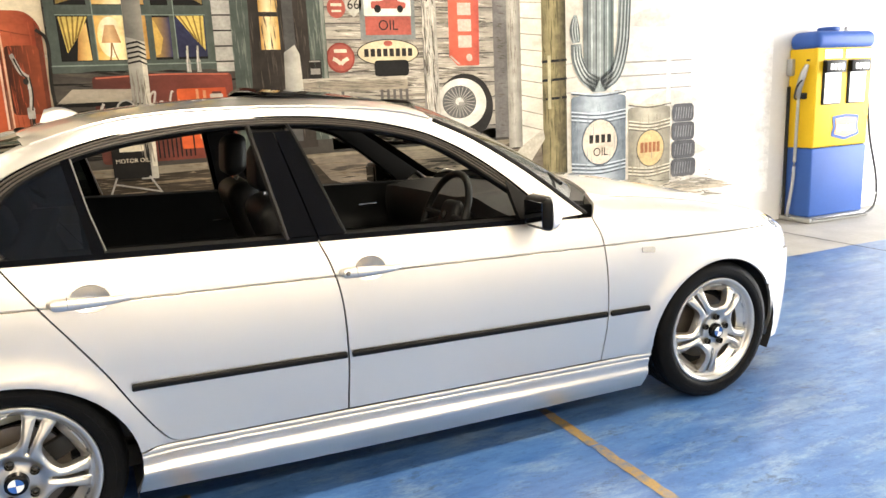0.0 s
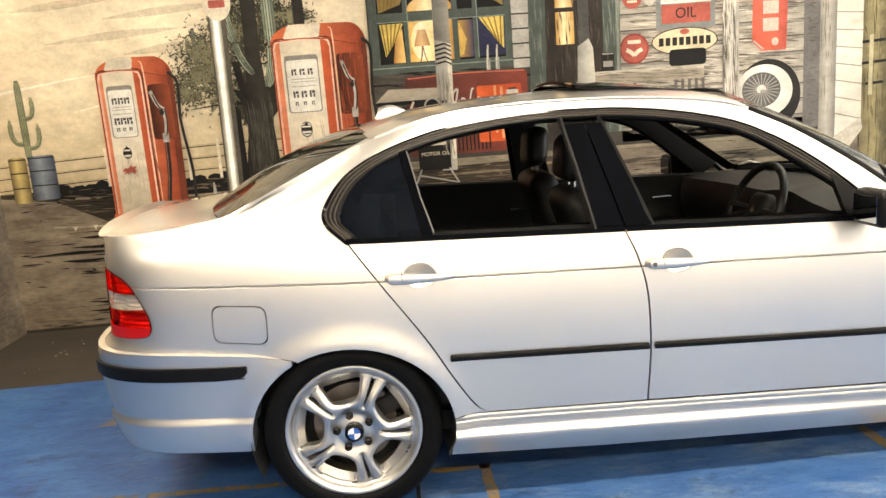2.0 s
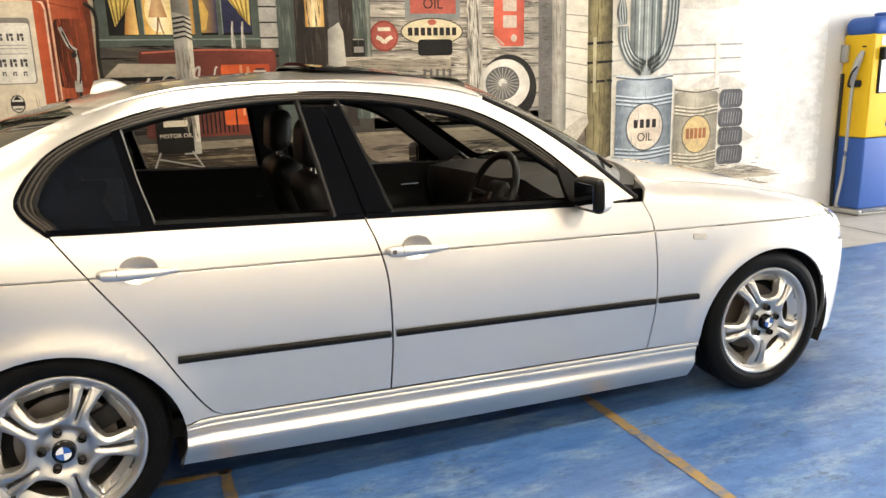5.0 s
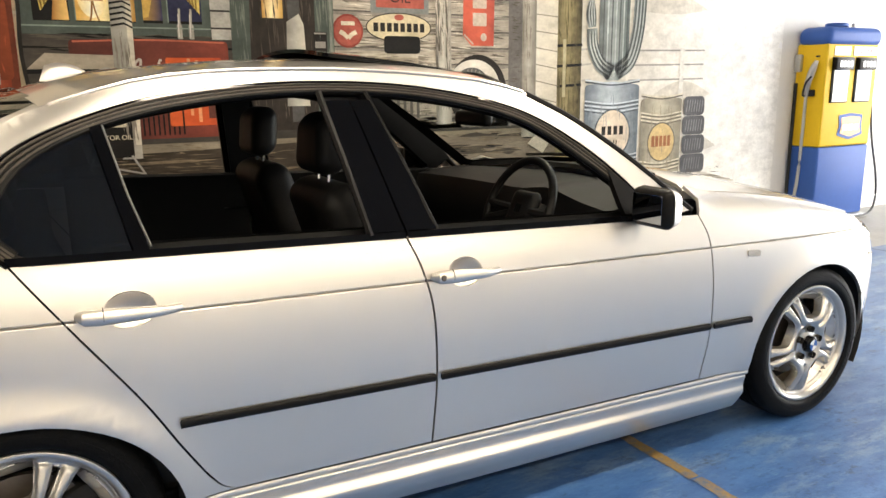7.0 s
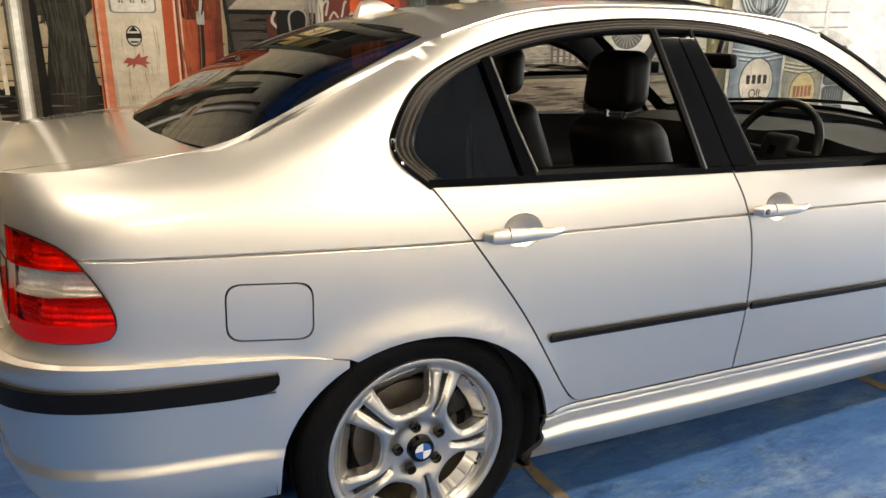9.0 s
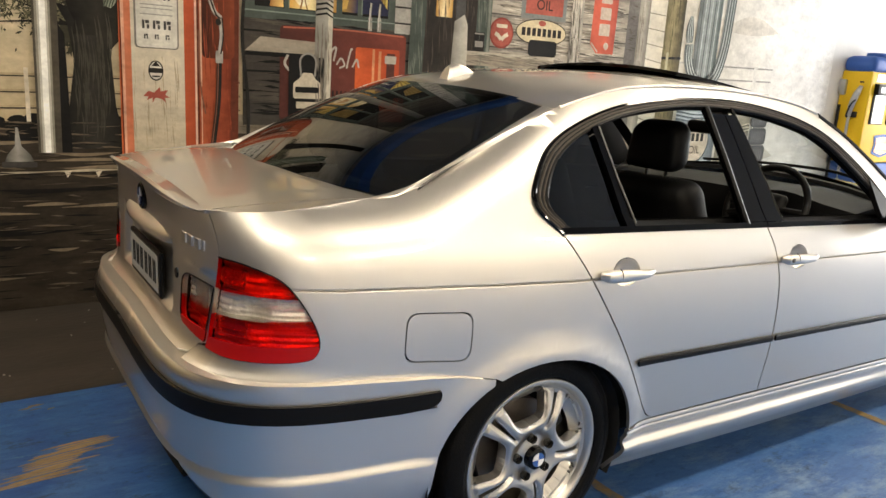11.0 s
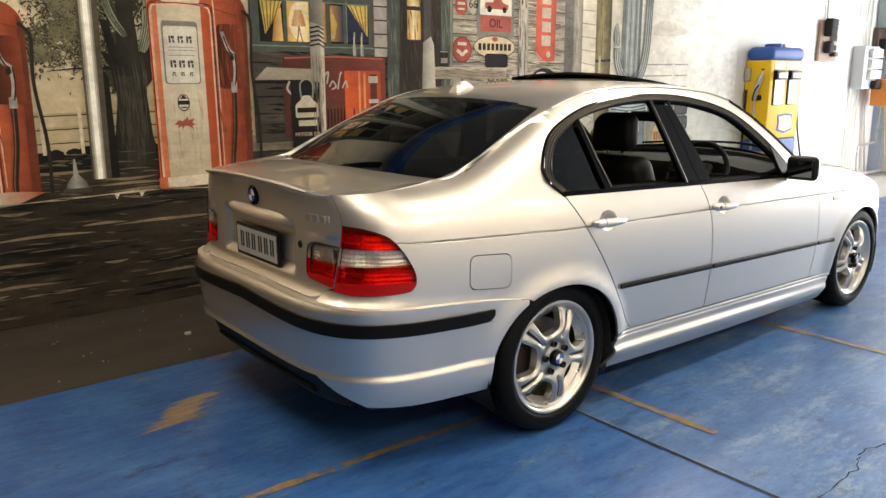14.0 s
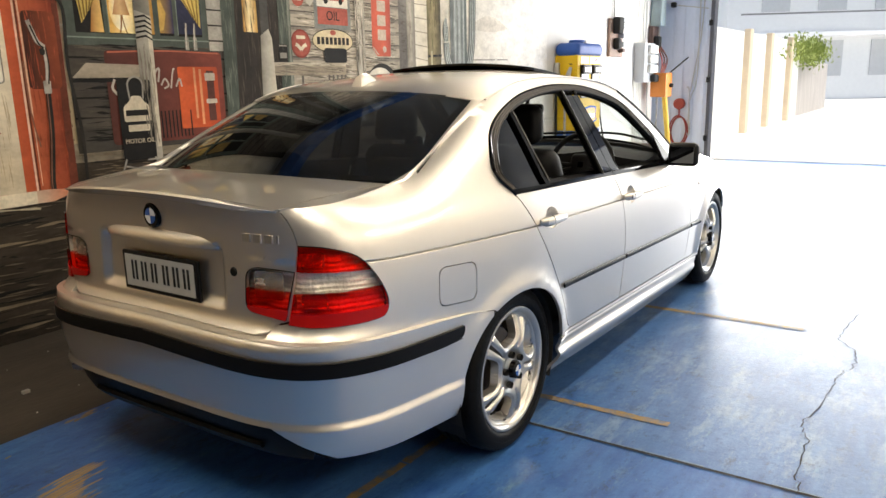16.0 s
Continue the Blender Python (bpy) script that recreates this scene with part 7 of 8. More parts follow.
# the end fading to white, daylight glare mixed into its colours: cactus, drums, tyres
daub("faded_sky", rect(2.55, 4.9, 0.30, 3.58), 1.2, fade((0.50, 0.47, 0.40), (0.95, 0.94, 0.905), 0, (0.80, 0.77, 0.70), 0.35))
many("faded_cloud", [stroke([(x, z), (x + w * 0.5, z + 0.05), (x + w, z + 0.02)], lambda t: 0.16 * math.sin(math.pi * t) + 0.004) for x, z, w in ((3.1, 1.9, 0.8), (3.3, 1.2, 0.7), (2.7, 2.3, 0.9), (3.5, 0.75, 0.6))], 1.8, paint(0.66, 0.62, 0.54, 0.35, 4))
daub("faded_ground", [(2.55, 0.30), (4.5, 0.34), (4.2, 0.48), (3.9, 0.56), (3.2, 0.56), (2.55, 0.62)], 2.2, fade((0.30, 0.26, 0.20), (0.88, 0.86, 0.80), 0, (0.50, 0.44, 0.35), 0.5))
SAGE, SAGE_DARK, SAGE_LIGHT = fade((0.13, 0.145, 0.14), (0.12, 0.15, 0.14), 0, (0.29, 0.32, 0.31), 0.4), paint(0.085, 0.095, 0.095, 0.4), paint(0.44, 0.48, 0.46, 0.4)
CACTUS_ARMS = [([(2.885, 1.34), (2.885, 1.6), (2.885, 2.1), (2.885, 3.3)], lambda t: 0.12 + 0.19 * min(t * 7, 1)), ([(2.87, 1.40), (2.75, 1.47), (2.675, 1.60), (2.66, 1.735)], lambda t: 0.125 - 0.02 * t),
         ([(2.66, 1.745), (2.645, 1.85), (2.652, 1.965)], lambda t: 0.10 * math.sin(math.pi * (0.25 + 0.65 * t))), ([(2.92, 1.40), (3.06, 1.50), (3.13, 1.72), (3.15, 2.0), (3.165, 2.45)], lambda t: 0.13 if t < 0.92 else 0.09)]
for pts, wide in CACTUS_ARMS:
    many("cactus", [stroke(pts, wide, 8)], 4, SAGE)
    for k, tone in ((-0.36, SAGE_DARK), (-0.22, SAGE_LIGHT), (-0.08, SAGE_DARK), (0.05, SAGE_LIGHT), (0.18, SAGE_DARK), (0.30, SAGE_LIGHT), (0.42, SAGE_DARK)):
        mid = [Vector(p) for p in spline(pts, 8)]
        shift = []
        for n_, p in enumerate(mid):
            d = (mid[min(n_ + 1, len(mid) - 1)] - mid[max(n_ - 1, 0)]).normalized()
            shift.append(p + Vector((-d.y, d.x)) * (-k * wide(n_ / (len(mid) - 1))))
        many("cactus_rib", [stroke(shift[1:-1], lambda t: 0.009 * (0.4 + math.sin(math.pi * t)), 1)], 4.6, tone)
many("fence_rail", [stroke([(x0, z), (x1, z + 0.01)], 0.014) for x0, x1 in ((2.56, 2.66), (3.05, 3.9)) for z in (1.34, 1.46, 1.575)], 3, paint(0.34, 0.33, 0.30))
many("fence_post", [rect(3.615, 3.665, 1.2, 1.6)], 3.4, paint(0.70, 0.68, 0.62))


def painted_drum(x0, x1, z0, z1, a, b, face):
    d = daub("painted_drum", rounded([(x0, z0 + 0.03), ((x0 + x1) / 2, z0), (x1, z0 + 0.03), (x1, z1 - 0.03), ((x0 + x1) / 2, z1), (x0, z1 - 0.03)], 0.03, 4), 5, fade(a, a, 0, b, 0.25))
    w = x1 - x0
    rings = []
    for t in (0.16, 0.20, 0.24, 0.70, 0.74, 0.78, 0.98):
        z = z0 + (z1 - z0) * t
        rings.append(stroke([(x0, z + 0.012), (x0 + w / 2, z - 0.014), (x1, z + 0.012)], 0.011))
    many("drum_ring", rings, 5.4, tuple_paint(a, 0.6), d)
    many("drum_light", [[(p[0], p[1] + 0.014) for p in r] for r in rings], 5.3, tuple_paint(b, 1.15), d)
    daub("drum_disc", ellipse((x0 + x1) / 2 + 0.01, z0 + (z1 - z0) * 0.48, w * 0.34, w * 0.36, 36), 5.7, tuple_paint(a, 0.6), d)
    daub("drum_face", ellipse((x0 + x1) / 2 + 0.01, z0 + (z1 - z0) * 0.48, w * 0.315, w * 0.335, 36), 6, face, d)
    return d


def tuple_paint(c, k):
    return paint(c[0] * k, c[1] * k, c[2] * k)


dr = painted_drum(2.605, 3.17, 0.53, 1.335, (0.13, 0.155, 0.18), (0.44, 0.49, 0.53), paint(0.62, 0.53, 0.42))
many("drum_bar", [rect(2.785 + 0.062 * k, 2.825 + 0.062 * k, 0.91, 0.98) for k in range(4)], 6.4, SOOT, dr)
letters("drum_letters", "OIL", 2.90, WALL_Y - 0.0125, 0.83, 0.10, SOOT, dr)
dr = painted_drum(3.2, 3.665, 0.47, 1.215, (0.24, 0.22, 0.17), (0.58, 0.53, 0.41), paint(0.62, 0.46, 0.22))
many("drum_bar", [rect(3.33 + 0.045 * k, 3.365 + 0.045 * k, 0.79, 0.88) for k in range(5)], 6.4, paint(0.34, 0.14, 0.06), dr)
for k in range(4):
    z = 0.545 + 0.165 * k
    t = daub("painted_tyre", rounded(rect(3.68 + 0.006 * (k % 2), 3.935 + 0.02 * (3 - k) * 0.6, z, z + 0.162), 0.05, 5), 5 + 0.1 * k, paint(0.085, 0.085, 0.09, 0.45))
    many("tyre_tread", [stroke([(x, z + 0.03), (x + 0.012, z + 0.13)], 0.008) for x in np.arange(3.72, 3.92, 0.03)], 5.6, paint(0.25, 0.25, 0.26), t)
many("sand_streak", [stroke([(x, z), (x + w / 2, z + 0.012), (x + w, z - 0.01)], lambda t: 0.004 + 0.03 * math.sin(math.pi * t)) for x, z, w in [(rnd.uniform(2.5, 3.9), rnd.uniform(0.36, 0.52), rnd.uniform(0.2, 0.6)) for _ in range(26)]], 4, paint(0.46, 0.40, 0.31, 0.4))
many("sand_streak", [stroke([(x, z), (x + w / 2, z + 0.010), (x + w, z - 0.01)], lambda t: 0.003 + 0.018 * math.sin(math.pi * t)) for x, z, w in [(rnd.uniform(2.6, 4.0), rnd.uniform(0.33, 0.50), rnd.uniform(0.2, 0.45)) for _ in range(16)]], 4.5, paint(0.30, 0.27, 0.22, 0.4))

# brush grain: short dry strokes along boards, posts, pumps and ground
grain_rnd = random.Random(31)


def grain(x0, x1, z0, z1, n, layer, tone, upright=False, long=(0.04, 0.22), thin=(0.0015, 0.0045)):
    shapes = []
    for _ in range(n):
        w, h = grain_rnd.uniform(*long), grain_rnd.uniform(*thin)
        a, b = (x1 - x0, z1 - z0 - w) if upright else (x1 - x0 - w, z1 - z0)
        x, z, k = x0 + grain_rnd.random() * max(a, 0.01), z0 + grain_rnd.random() * max(b, 0.01), grain_rnd.uniform(-0.012, 0.012)
        if upright:
            shapes.append([(x, z), (x + h, z + w * 0.4), (x + k, z + w), (x - h + k * 0.5, z + w * 0.5)])
        else:
            shapes.append([(x, z), (x + w * 0.5, z - h + k * 0.5), (x + w, z + k), (x + w * 0.4, z + h)])
    many("brush_grain", shapes, layer, tone)


DRY_DARK, DRY_LIGHT, DRY_MID = paint(0.10, 0.088, 0.07, 0.4), paint(0.56, 0.51, 0.43, 0.4), paint(0.21, 0.185, 0.15, 0.4)
grain(0.54, 1.88, 1.05, 2.6, 520, 7.7, DRY_DARK)
grain(0.54, 1.88, 1.05, 2.6, 420, 7.8, DRY_LIGHT)
grain(0.54, 1.88, 1.05, 2.6, 300, 7.75, DRY_MID, long=(0.08, 0.35), thin=(0.003, 0.010))
grain(1.89, 2.0, 1.05, 2.6, 60, 8.2, DRY_DARK, long=(0.03, 0.10))
grain(-1.23, -0.14, 1.05, 1.62, 260, 6.9, paint(0.085, 0.072, 0.056, 0.4), long=(0.05, 0.3))
grain(-1.23, -0.14, 1.05, 1.62, 160, 6.95, INK, long=(0.05, 0.3), thin=(0.003, 0.008))
grain(0.0, 0.40, 1.1, 2.6, 160, 8.55, paint(0.075, 0.060, 0.046, 0.4), True)
grain(-0.12, -0.02, 1.1, 2.6, 60, 9.15, paint(0.16, 0.18, 0.15, 0.4), True)
grain(0.415, 0.53, 1.1, 2.6, 80, 9.5, paint(0.17, 0.19, 0.16, 0.4), True)
grain(-0.78, -0.69, 1.0, 1.66, 50, 10.3, DRY_MID, True)
grain(1.285, 1.39, 1.05, 2.3, 110, 10.2, DRY_DARK, True)
grain(1.285, 1.39, 1.05, 2.3, 70, 10.3, DRY_LIGHT, True)
grain(2.01, 2.12, 0.95, 2.6, 70, 9.3, DRY_MID, True)
grain(0.32, 1.13, 1.44, 1.525, 60, 10.1, DRY_MID)
grain(-1.85, -1.60, 0.83, 1.38, 50, 9.3, paint(0.46, 0.38, 0.26, 0.4), True, thin=(0.001, 0.003))
grain(-1.48, -1.30, 0.85, 1.95, 70, 8.9, paint(0.34, 0.07, 0.03, 0.4), True, thin=(0.0015, 0.004))
grain(-3.05, -2.85, 0.83, 1.30, 40, 9.3, paint(0.46, 0.38, 0.26, 0.4), True, thin=(0.001, 0.003))
grain(-3.86, 2.3, 0.72, 1.0, 520, 5.9, paint(0.15, 0.115, 0.075, 0.5), long=(0.03, 0.2), thin=(0.001, 0.004))
grain(-3.86, 2.3, 0.02, 0.72, 380, 5.9, paint(0.13, 0.10, 0.068, 0.5), long=(0.03, 0.25), thin=(0.001, 0.005))
grain(-3.86, 2.3, 0.02, 0.98, 420, 5.95, INK, long=(0.03, 0.25), thin=(0.001, 0.006))
grain(2.33, 2.54, 0.5, 2.6, 120, 8.3, paint(0.10, 0.085, 0.04, 0.4), True, long=(0.05, 0.3), thin=(0.002, 0.007))
grain(2.62, 3.15, 0.6, 1.28, 120, 5.65, paint(0.22, 0.26, 0.29, 0.4), True, thin=(0.0015, 0.004))
grain(3.22, 3.65, 0.52, 1.18, 110, 5.65, paint(0.30, 0.26, 0.19, 0.4), True, thin=(0.0015, 0.004))
grain(2.6, 4.2, 0.36, 0.58, 260, 4.9, DRY_DARK, long=(0.02, 0.12), thin=(0.001, 0.004))

# the pier at the corner, painted on its side with a derrick
PIER_X, PIER_Y = -3.87, 1.42
structure("pier", boxed(X0, PIER_X, PIER_Y, WALL_Y, 0, TOP), paint(0.60, 0.47, 0.27), "cream painted masonry pier with a painted derrick", "wall")


def side_daub(name, shapes, layer, mat):
    bm = bmesh.new()
    for pts in shapes:
        f = bm.faces.new([bm.verts.new((PIER_X + 0.0018 * layer, p[0], p[1])) for p in pts])
    me = bpy.data.meshes.new(name)
    bmesh.ops.recalc_face_normals(bm, faces=bm.faces[:])
    bm.to_mesh(me)
    bm.free()
    return part(name, me, mat, mural)


PALE_YARD = material("mural_pale_yard", (0.185, 0.15, 0.108), rough=0.7, vary=0.7, scale=3.0, fine=0.5, stretch=(0.6, 0.6, 1.6), bump=0.08, wash=0.3, spec=0.15)
daub("yard_light", [(-3.868, 0.02), (-3.2, 0.02), (-2.95, 0.45), (-3.1, 0.72), (-3.5, 0.92), (-3.868, 0.97)], 3.6, paint(0.21, 0.168, 0.118, 0.75, 4, (0.5, 1, 2), 0.4))
part("pier_yard", plane_sheet([(X0, 0.0), (PIER_X + 0.003, 0.0), (PIER_X + 0.003, 0.98), (X0, 0.95)], PIER_Y - 0.002), PALE_YARD, mural)
side_daub("pier_yard", [[(PIER_Y - 0.002, 0), (WALL_Y, 0), (WALL_Y, 1.0), (PIER_Y - 0.002, 0.98)]], 1, PALE_YARD)
side_daub("yard_streak", [stroke([(y, z), (y + w, z + rnd.uniform(-0.02, 0.02))], lambda t: 0.003 + 0.02 * math.sin(math.pi * t)) for y, z, w in [(rnd.uniform(1.43, 1.9), rnd.uniform(0.1, 0.95), rnd.uniform(0.06, 0.2)) for _ in range(40)]], 2, paint(0.07, 0.055, 0.04, 0.5))
rust = paint(0.36, 0.09, 0.04)
side_daub("derrick", [stroke([(1.80, 2.9), (1.45, 1.05)], 0.02), stroke([(1.84, 2.9), (1.80, 1.03)], 0.016), stroke([(1.88, 2.9), (2.03, 1.03)], 0.02), stroke([(1.60, 1.47), (1.97, 1.47)], 0.022), stroke([(1.70, 1.83), (1.94, 1.83)], 0.016)]
          + [stroke([(1.45 + 0.36 * (z - 1.05) / 1.85, z), (2.03 - 0.15 * (z + 0.2 - 1.05) / 1.85, z + 0.2)], 0.010) for z in np.arange(1.05, 2.6, 0.22)]
          + [stroke([(2.03 - 0.15 * (z - 1.05) / 1.85, z), (1.45 + 0.36 * (z + 0.2 - 1.05) / 1.85, z + 0.2)], 0.010) for z in np.arange(1.05, 2.6, 0.22)], 2, rust)
side_daub("bush", [ellipse(2.0 + rnd.gauss(0, 0.06), 1.22 + rnd.gauss(0, 0.10), rnd.uniform(0.006, 0.02), rnd.uniform(0.004, 0.012), 6) for _ in range(160)], 3, paint(0.10, 0.095, 0.05, 0.5))

# ---- the fuel pump ----
YELLOW = material("yellow_enamel", (0.72, 0.47, 0.015), rough=0.5, vary=0.08, scale=4, spec=0.25)
PUMP_BLUE = material("blue_enamel", (0.035, 0.10, 0.36), rough=0.5, vary=0.12, scale=4, spec=0.25)
CHALK = material("white_enamel", (0.80, 0.79, 0.75), rough=0.35, vary=0.05)
HOSE = material("black_hose", (0.02, 0.02, 0.02), rough=0.5)
GREY_METAL = material("grey_metal", (0.42, 0.42, 0.41), rough=0.4, metal=0.6, vary=0.15, scale=12)
PX0, PX1, PY0, PY1 = 5.17, 5.93, 1.79, 2.10

pump = thing("fuel_pump", "retro yellow and blue petrol pump standing against the white wall", "fuel pump")
smooth_part("lower_cabinet", boxed(PX0, PX1, PY0, PY1, 0.05, 0.715, 0.02, 3), PUMP_BLUE, pump, "blue enamel lower cabinet")
smooth_part("upper_cabinet", boxed(PX0, PX1, PY0, PY1, 0.717, 1.65, 0.02, 3), YELLOW, pump, "yellow enamel upper cabinet")
smooth_part("base_plate", boxed(PX0 - 0.04, PX1 + 0.04, PY0 - 0.05, PY1, 0.0, 0.05, 0.012, 2), GREY_METAL, pump)
dome = boxed(PX0 - 0.025, PX1 + 0.025, PY0 - 0.025, PY1, 1.63, 1.785, 0.07, 5)
for v in dome.verts:
    v.co.z += 0.03 * (1 - ((v.co.x - (PX0 + PX1) / 2) / 0.43) ** 2) * (v.co.z > 1.71)
smooth_part("dome", dome, PUMP_BLUE, pump, "blue domed top", 60)
smooth_part("top_cap", lathe([(0.10, 1.805), (0.10, 1.832), (0.085, 1.84), (0.0005, 1.84)], 20, "z", Matrix.Translation((5.5, 1.95, 0))), PUMP_BLUE, pump)
smooth_part("top_knob", lathe([(0.02, 1.80), (0.02, 1.84), (0.0005, 1.845)], 12, "z", Matrix.Translation((5.72, 1.93, 0))), GREY_METAL, pump)
for x0 in (5.275, 5.615):
    dial = smooth_part("dial_housing", boxed(x0 - 0.02, x0 + 0.235, PY0 - 0.012, PY0 + 0.02, 1.12, 1.53, 0.008, 2), BLACK_TRIM, pump)
    part("dial_face", boxed(x0, x0 + 0.215, PY0 - 0.018, PY0 - 0.013, 1.13, 1.42, 0.001, 1), CHALK, dial)
    smooth_part("dial_hood", boxed(x0 - 0.025, x0 + 0.24, PY0 - 0.05, PY0 + 0.005, 1.415, 1.525, 0.012, 2), BLACK_TRIM, dial)
    for k in range(4):
        part("counter_wheel", boxed(x0 + 0.02 + 0.05 * k, x0 + 0.055 + 0.05 * k, PY0 - 0.0535, PY0 - 0.0505, 1.44, 1.495, 0.001, 1), GREY_METAL, dial)
    for k in range(3):
        part("dial_line", boxed(x0 + 0.03, x0 + 0.185, PY0 - 0.0195, PY0 - 0.0183, 1.185 + 0.07 * k, 1.20 + 0.07 * k), GREY_METAL, dial)
for x0, word in ((5.30, ""), (5.78, "SUPER")):
    tag = part("name_strip", boxed(5.55 if word else 5.27, 5.90 if word else 5.5, PY0 - 0.006, PY0 - 0.001, 1.545, 1.625, 0.001, 1), CHALK, pump)
    if word:
        letters("strip_letters", word, 5.725, PY0 - 0.0075, 1.585, 0.07, material("red_lettering", (0.40, 0.06, 0.05), rough=0.5), tag)
shield = [(5.42, 1.005), (5.60, 1.02), (5.78, 1.005), (5.77, 0.90), (5.80, 0.82), (5.60, 0.775), (5.41, 0.82), (5.44, 0.90)]
emblem = part("emblem", plane_sheet(rounded(shield, 0.02, 3), PY0 - 0.002, 0.004), PUMP_BLUE, pump, "blue and yellow shield emblem")
part("emblem_field", plane_sheet([(5.6 + (x - 5.6) * 0.82, 0.9 + (z - 0.9) * 0.78) for x, z in rounded(shield, 0.02, 3)], PY0 - 0.008, 0.002), material("orange_enamel", (0.70, 0.30, 0.03), rough=0.35), emblem)
for k in range(3):
    part("emblem_bar", boxed(5.48 + 0.085 * k, 5.55 + 0.085 * k, PY0 - 0.0125, PY0 - 0.0105, 0.86, 0.92), CHALK, emblem)
pump.location.x = -0.06
# nozzle on the side, metal hose down to the base, black hose round the other side
noz = smooth_part("nozzle", tube(spline([(PX0 - 0.03, 1.865, 1.50), (PX0 - 0.05, 1.885, 1.42), (PX0 - 0.06, 1.915, 1.30), (PX0 - 0.05, 1.93, 1.18)], 6), lambda t: 0.018 + 0.014 * math.sin(math.pi * t)), GREY_METAL, pump, "metal filling nozzle")
smooth_part("nozzle_guard", tube(spline([(PX0 - 0.07, 1.88, 1.36), (PX0 - 0.11, 1.90, 1.30), (PX0 - 0.10, 1.93, 1.20), (PX0 - 0.05, 1.94, 1.18)], 5), 0.009), DARK, noz)
smooth_part("holster", boxed(PX0 - 0.05, PX0, 1.87, 1.95, 1.18, 1.24, 0.01, 2), DARK, noz)
smooth_part("metal_hose", tube(spline([(PX0 - 0.05, 1.93, 1.18), (PX0 - 0.06, 1.925, 0.8), (PX0 - 0.08, 1.92, 0.4), (PX0 - 0.12, 1.93, 0.10), (PX0 - 0.06, 1.95, 0.06)], 8), 0.015, 8), GREY_METAL, pump)
smooth_part("black_hose", tube(spline([(PX1 + 0.01, 1.90, 1.45), (PX1 + 0.03, 1.84, 1.2), (PX1 + 0.05, 1.80, 0.8), (PX1 + 0.13, 1.76, 0.4), (PX1 + 0.14, 1.75, 0.15), (PX1 + 0.02, 1.74, 0.04), (PX1 - 0.3, 1.73, 0.035), (PX0, 1.74, 0.04)], 8), 0.011, 8), HOSE, pump)
smooth_part("side_valve", boxed(PX0 - 0.05, PX0, 2.02, 2.09, 1.40, 1.56, 0.015, 2), GREY_METAL, pump)
smooth_part("side_pipe", tube([(PX0 - 0.03, 2.06, 1.3), (PX0 - 0.03, 2.06, 0.05)], 0.016, 8), DARK, pump)
smooth_part("vent_slot", boxed(PX0 - 0.004, PX0 + 0.002, 1.86, 1.90, 1.53, 1.545), DARK, pump)

# ---- electrical gear on the white wall ----
CONDUIT = material("galvanised_conduit", (0.55, 0.55, 0.54), rough=0.45, metal=0.4, vary=0.1)
BOX_GREY = material("pale_grey_box", (0.50, 0.52, 0.54), rough=0.5, vary=0.08)
BAKELITE = material("brown_bakelite", (0.09, 0.05, 0.04), rough=0.5, vary=0.2)
ORANGE_BOX = material("orange_box_paint", (0.66, 0.22, 0.03), rough=0.45, vary=0.1)
BAR_YELLOW = material("yellow_safety_paint", (0.70, 0.46, 0.05), rough=0.45, vary=0.12)
REDDISH = material("red_reel", (0.32, 0.05, 0.035), rough=0.5)

meter = thing("meter_board", "brown meter board with dark switches on the white wall", "switchboard")
smooth_part("board", boxed(6.85, 7.36, 2.06, 2.105, 1.66, 2.19, 0.01, 2), material("meter_board_brown", (0.33, 0.22, 0.17), rough=0.6), meter)
smooth_part("meter", boxed(6.93, 7.10, 1.95, 2.06, 1.98, 2.21, 0.02, 2), DARK, meter)
smooth_part("switch", boxed(6.95, 7.09, 1.97, 2.06, 1.76, 1.92, 0.03, 3), DARK, meter)
for z in (1.80, 1.92, 2.06, 2.14):
    smooth_part("fuse", boxed(7.15, 7.29, 1.97, 2.06, z, z + 0.07, 0.012, 2), BOX_GREY, meter)
smooth_part("switch", boxed(7.16, 7.26, 1.98, 2.06, 1.72, 1.78, 0.012, 2), BAKELITE, meter)
tagged(smooth_part("conduit", tube(spline([(7.05, 2.08, 2.20), (7.04, 2.08, 2.50), (7.10, 2.08, 2.60), (7.8, 2.08, 2.62), (8.58, 2.08, 2.64)], 6), 0.016, 8), CONDUIT), "bent metal conduit rising from the meter board", "pipe", "wall conduits")
for x, z0, z1 in ((8.30, 1.88, 3.58), (8.42, 1.88, 3.58), (8.98, 2.4, 3.58), (9.06, 0.9, 3.58)):
    tagged(smooth_part("conduit", tube([(x, 2.08, z0), (x, 2.08, z1)], 0.016, 8), CONDUIT), "straight metal conduit running up the white wall", "pipe", "wall conduits")
for x, z0 in ((8.04, 2.62), (8.60, 2.58)):
    tagged(smooth_part("conduit", tube([(x, 2.08, z0), (x, 2.08, 3.58)], 0.014, 8), REDDISH), "red-brown pipe running up to the ceiling", "pipe", "red wall pipes")
for k in range(4):
    x = 7.98 + 0.09 * k
    tagged(smooth_part("cable", tube(spline([(x + 0.10, 2.07, 2.62), (x + 0.02, 2.06, 2.40), (x, 2.06, 2.12), (x + 0.06, 2.05, 1.88)], 6), 0.011, 6), CHALK), "white cable looping down into the fuse cabinet", "cable", "fuse cabinet cables")
for x in (7.96, 8.06, 8.16, 8.26):
    tagged(smooth_part("conduit", tube([(x, 2.085, 0.0), (x, 2.085, 1.30)], 0.014, 8), CHALK), "white conduit running down from the fuse cabinet", "pipe", "white conduits")
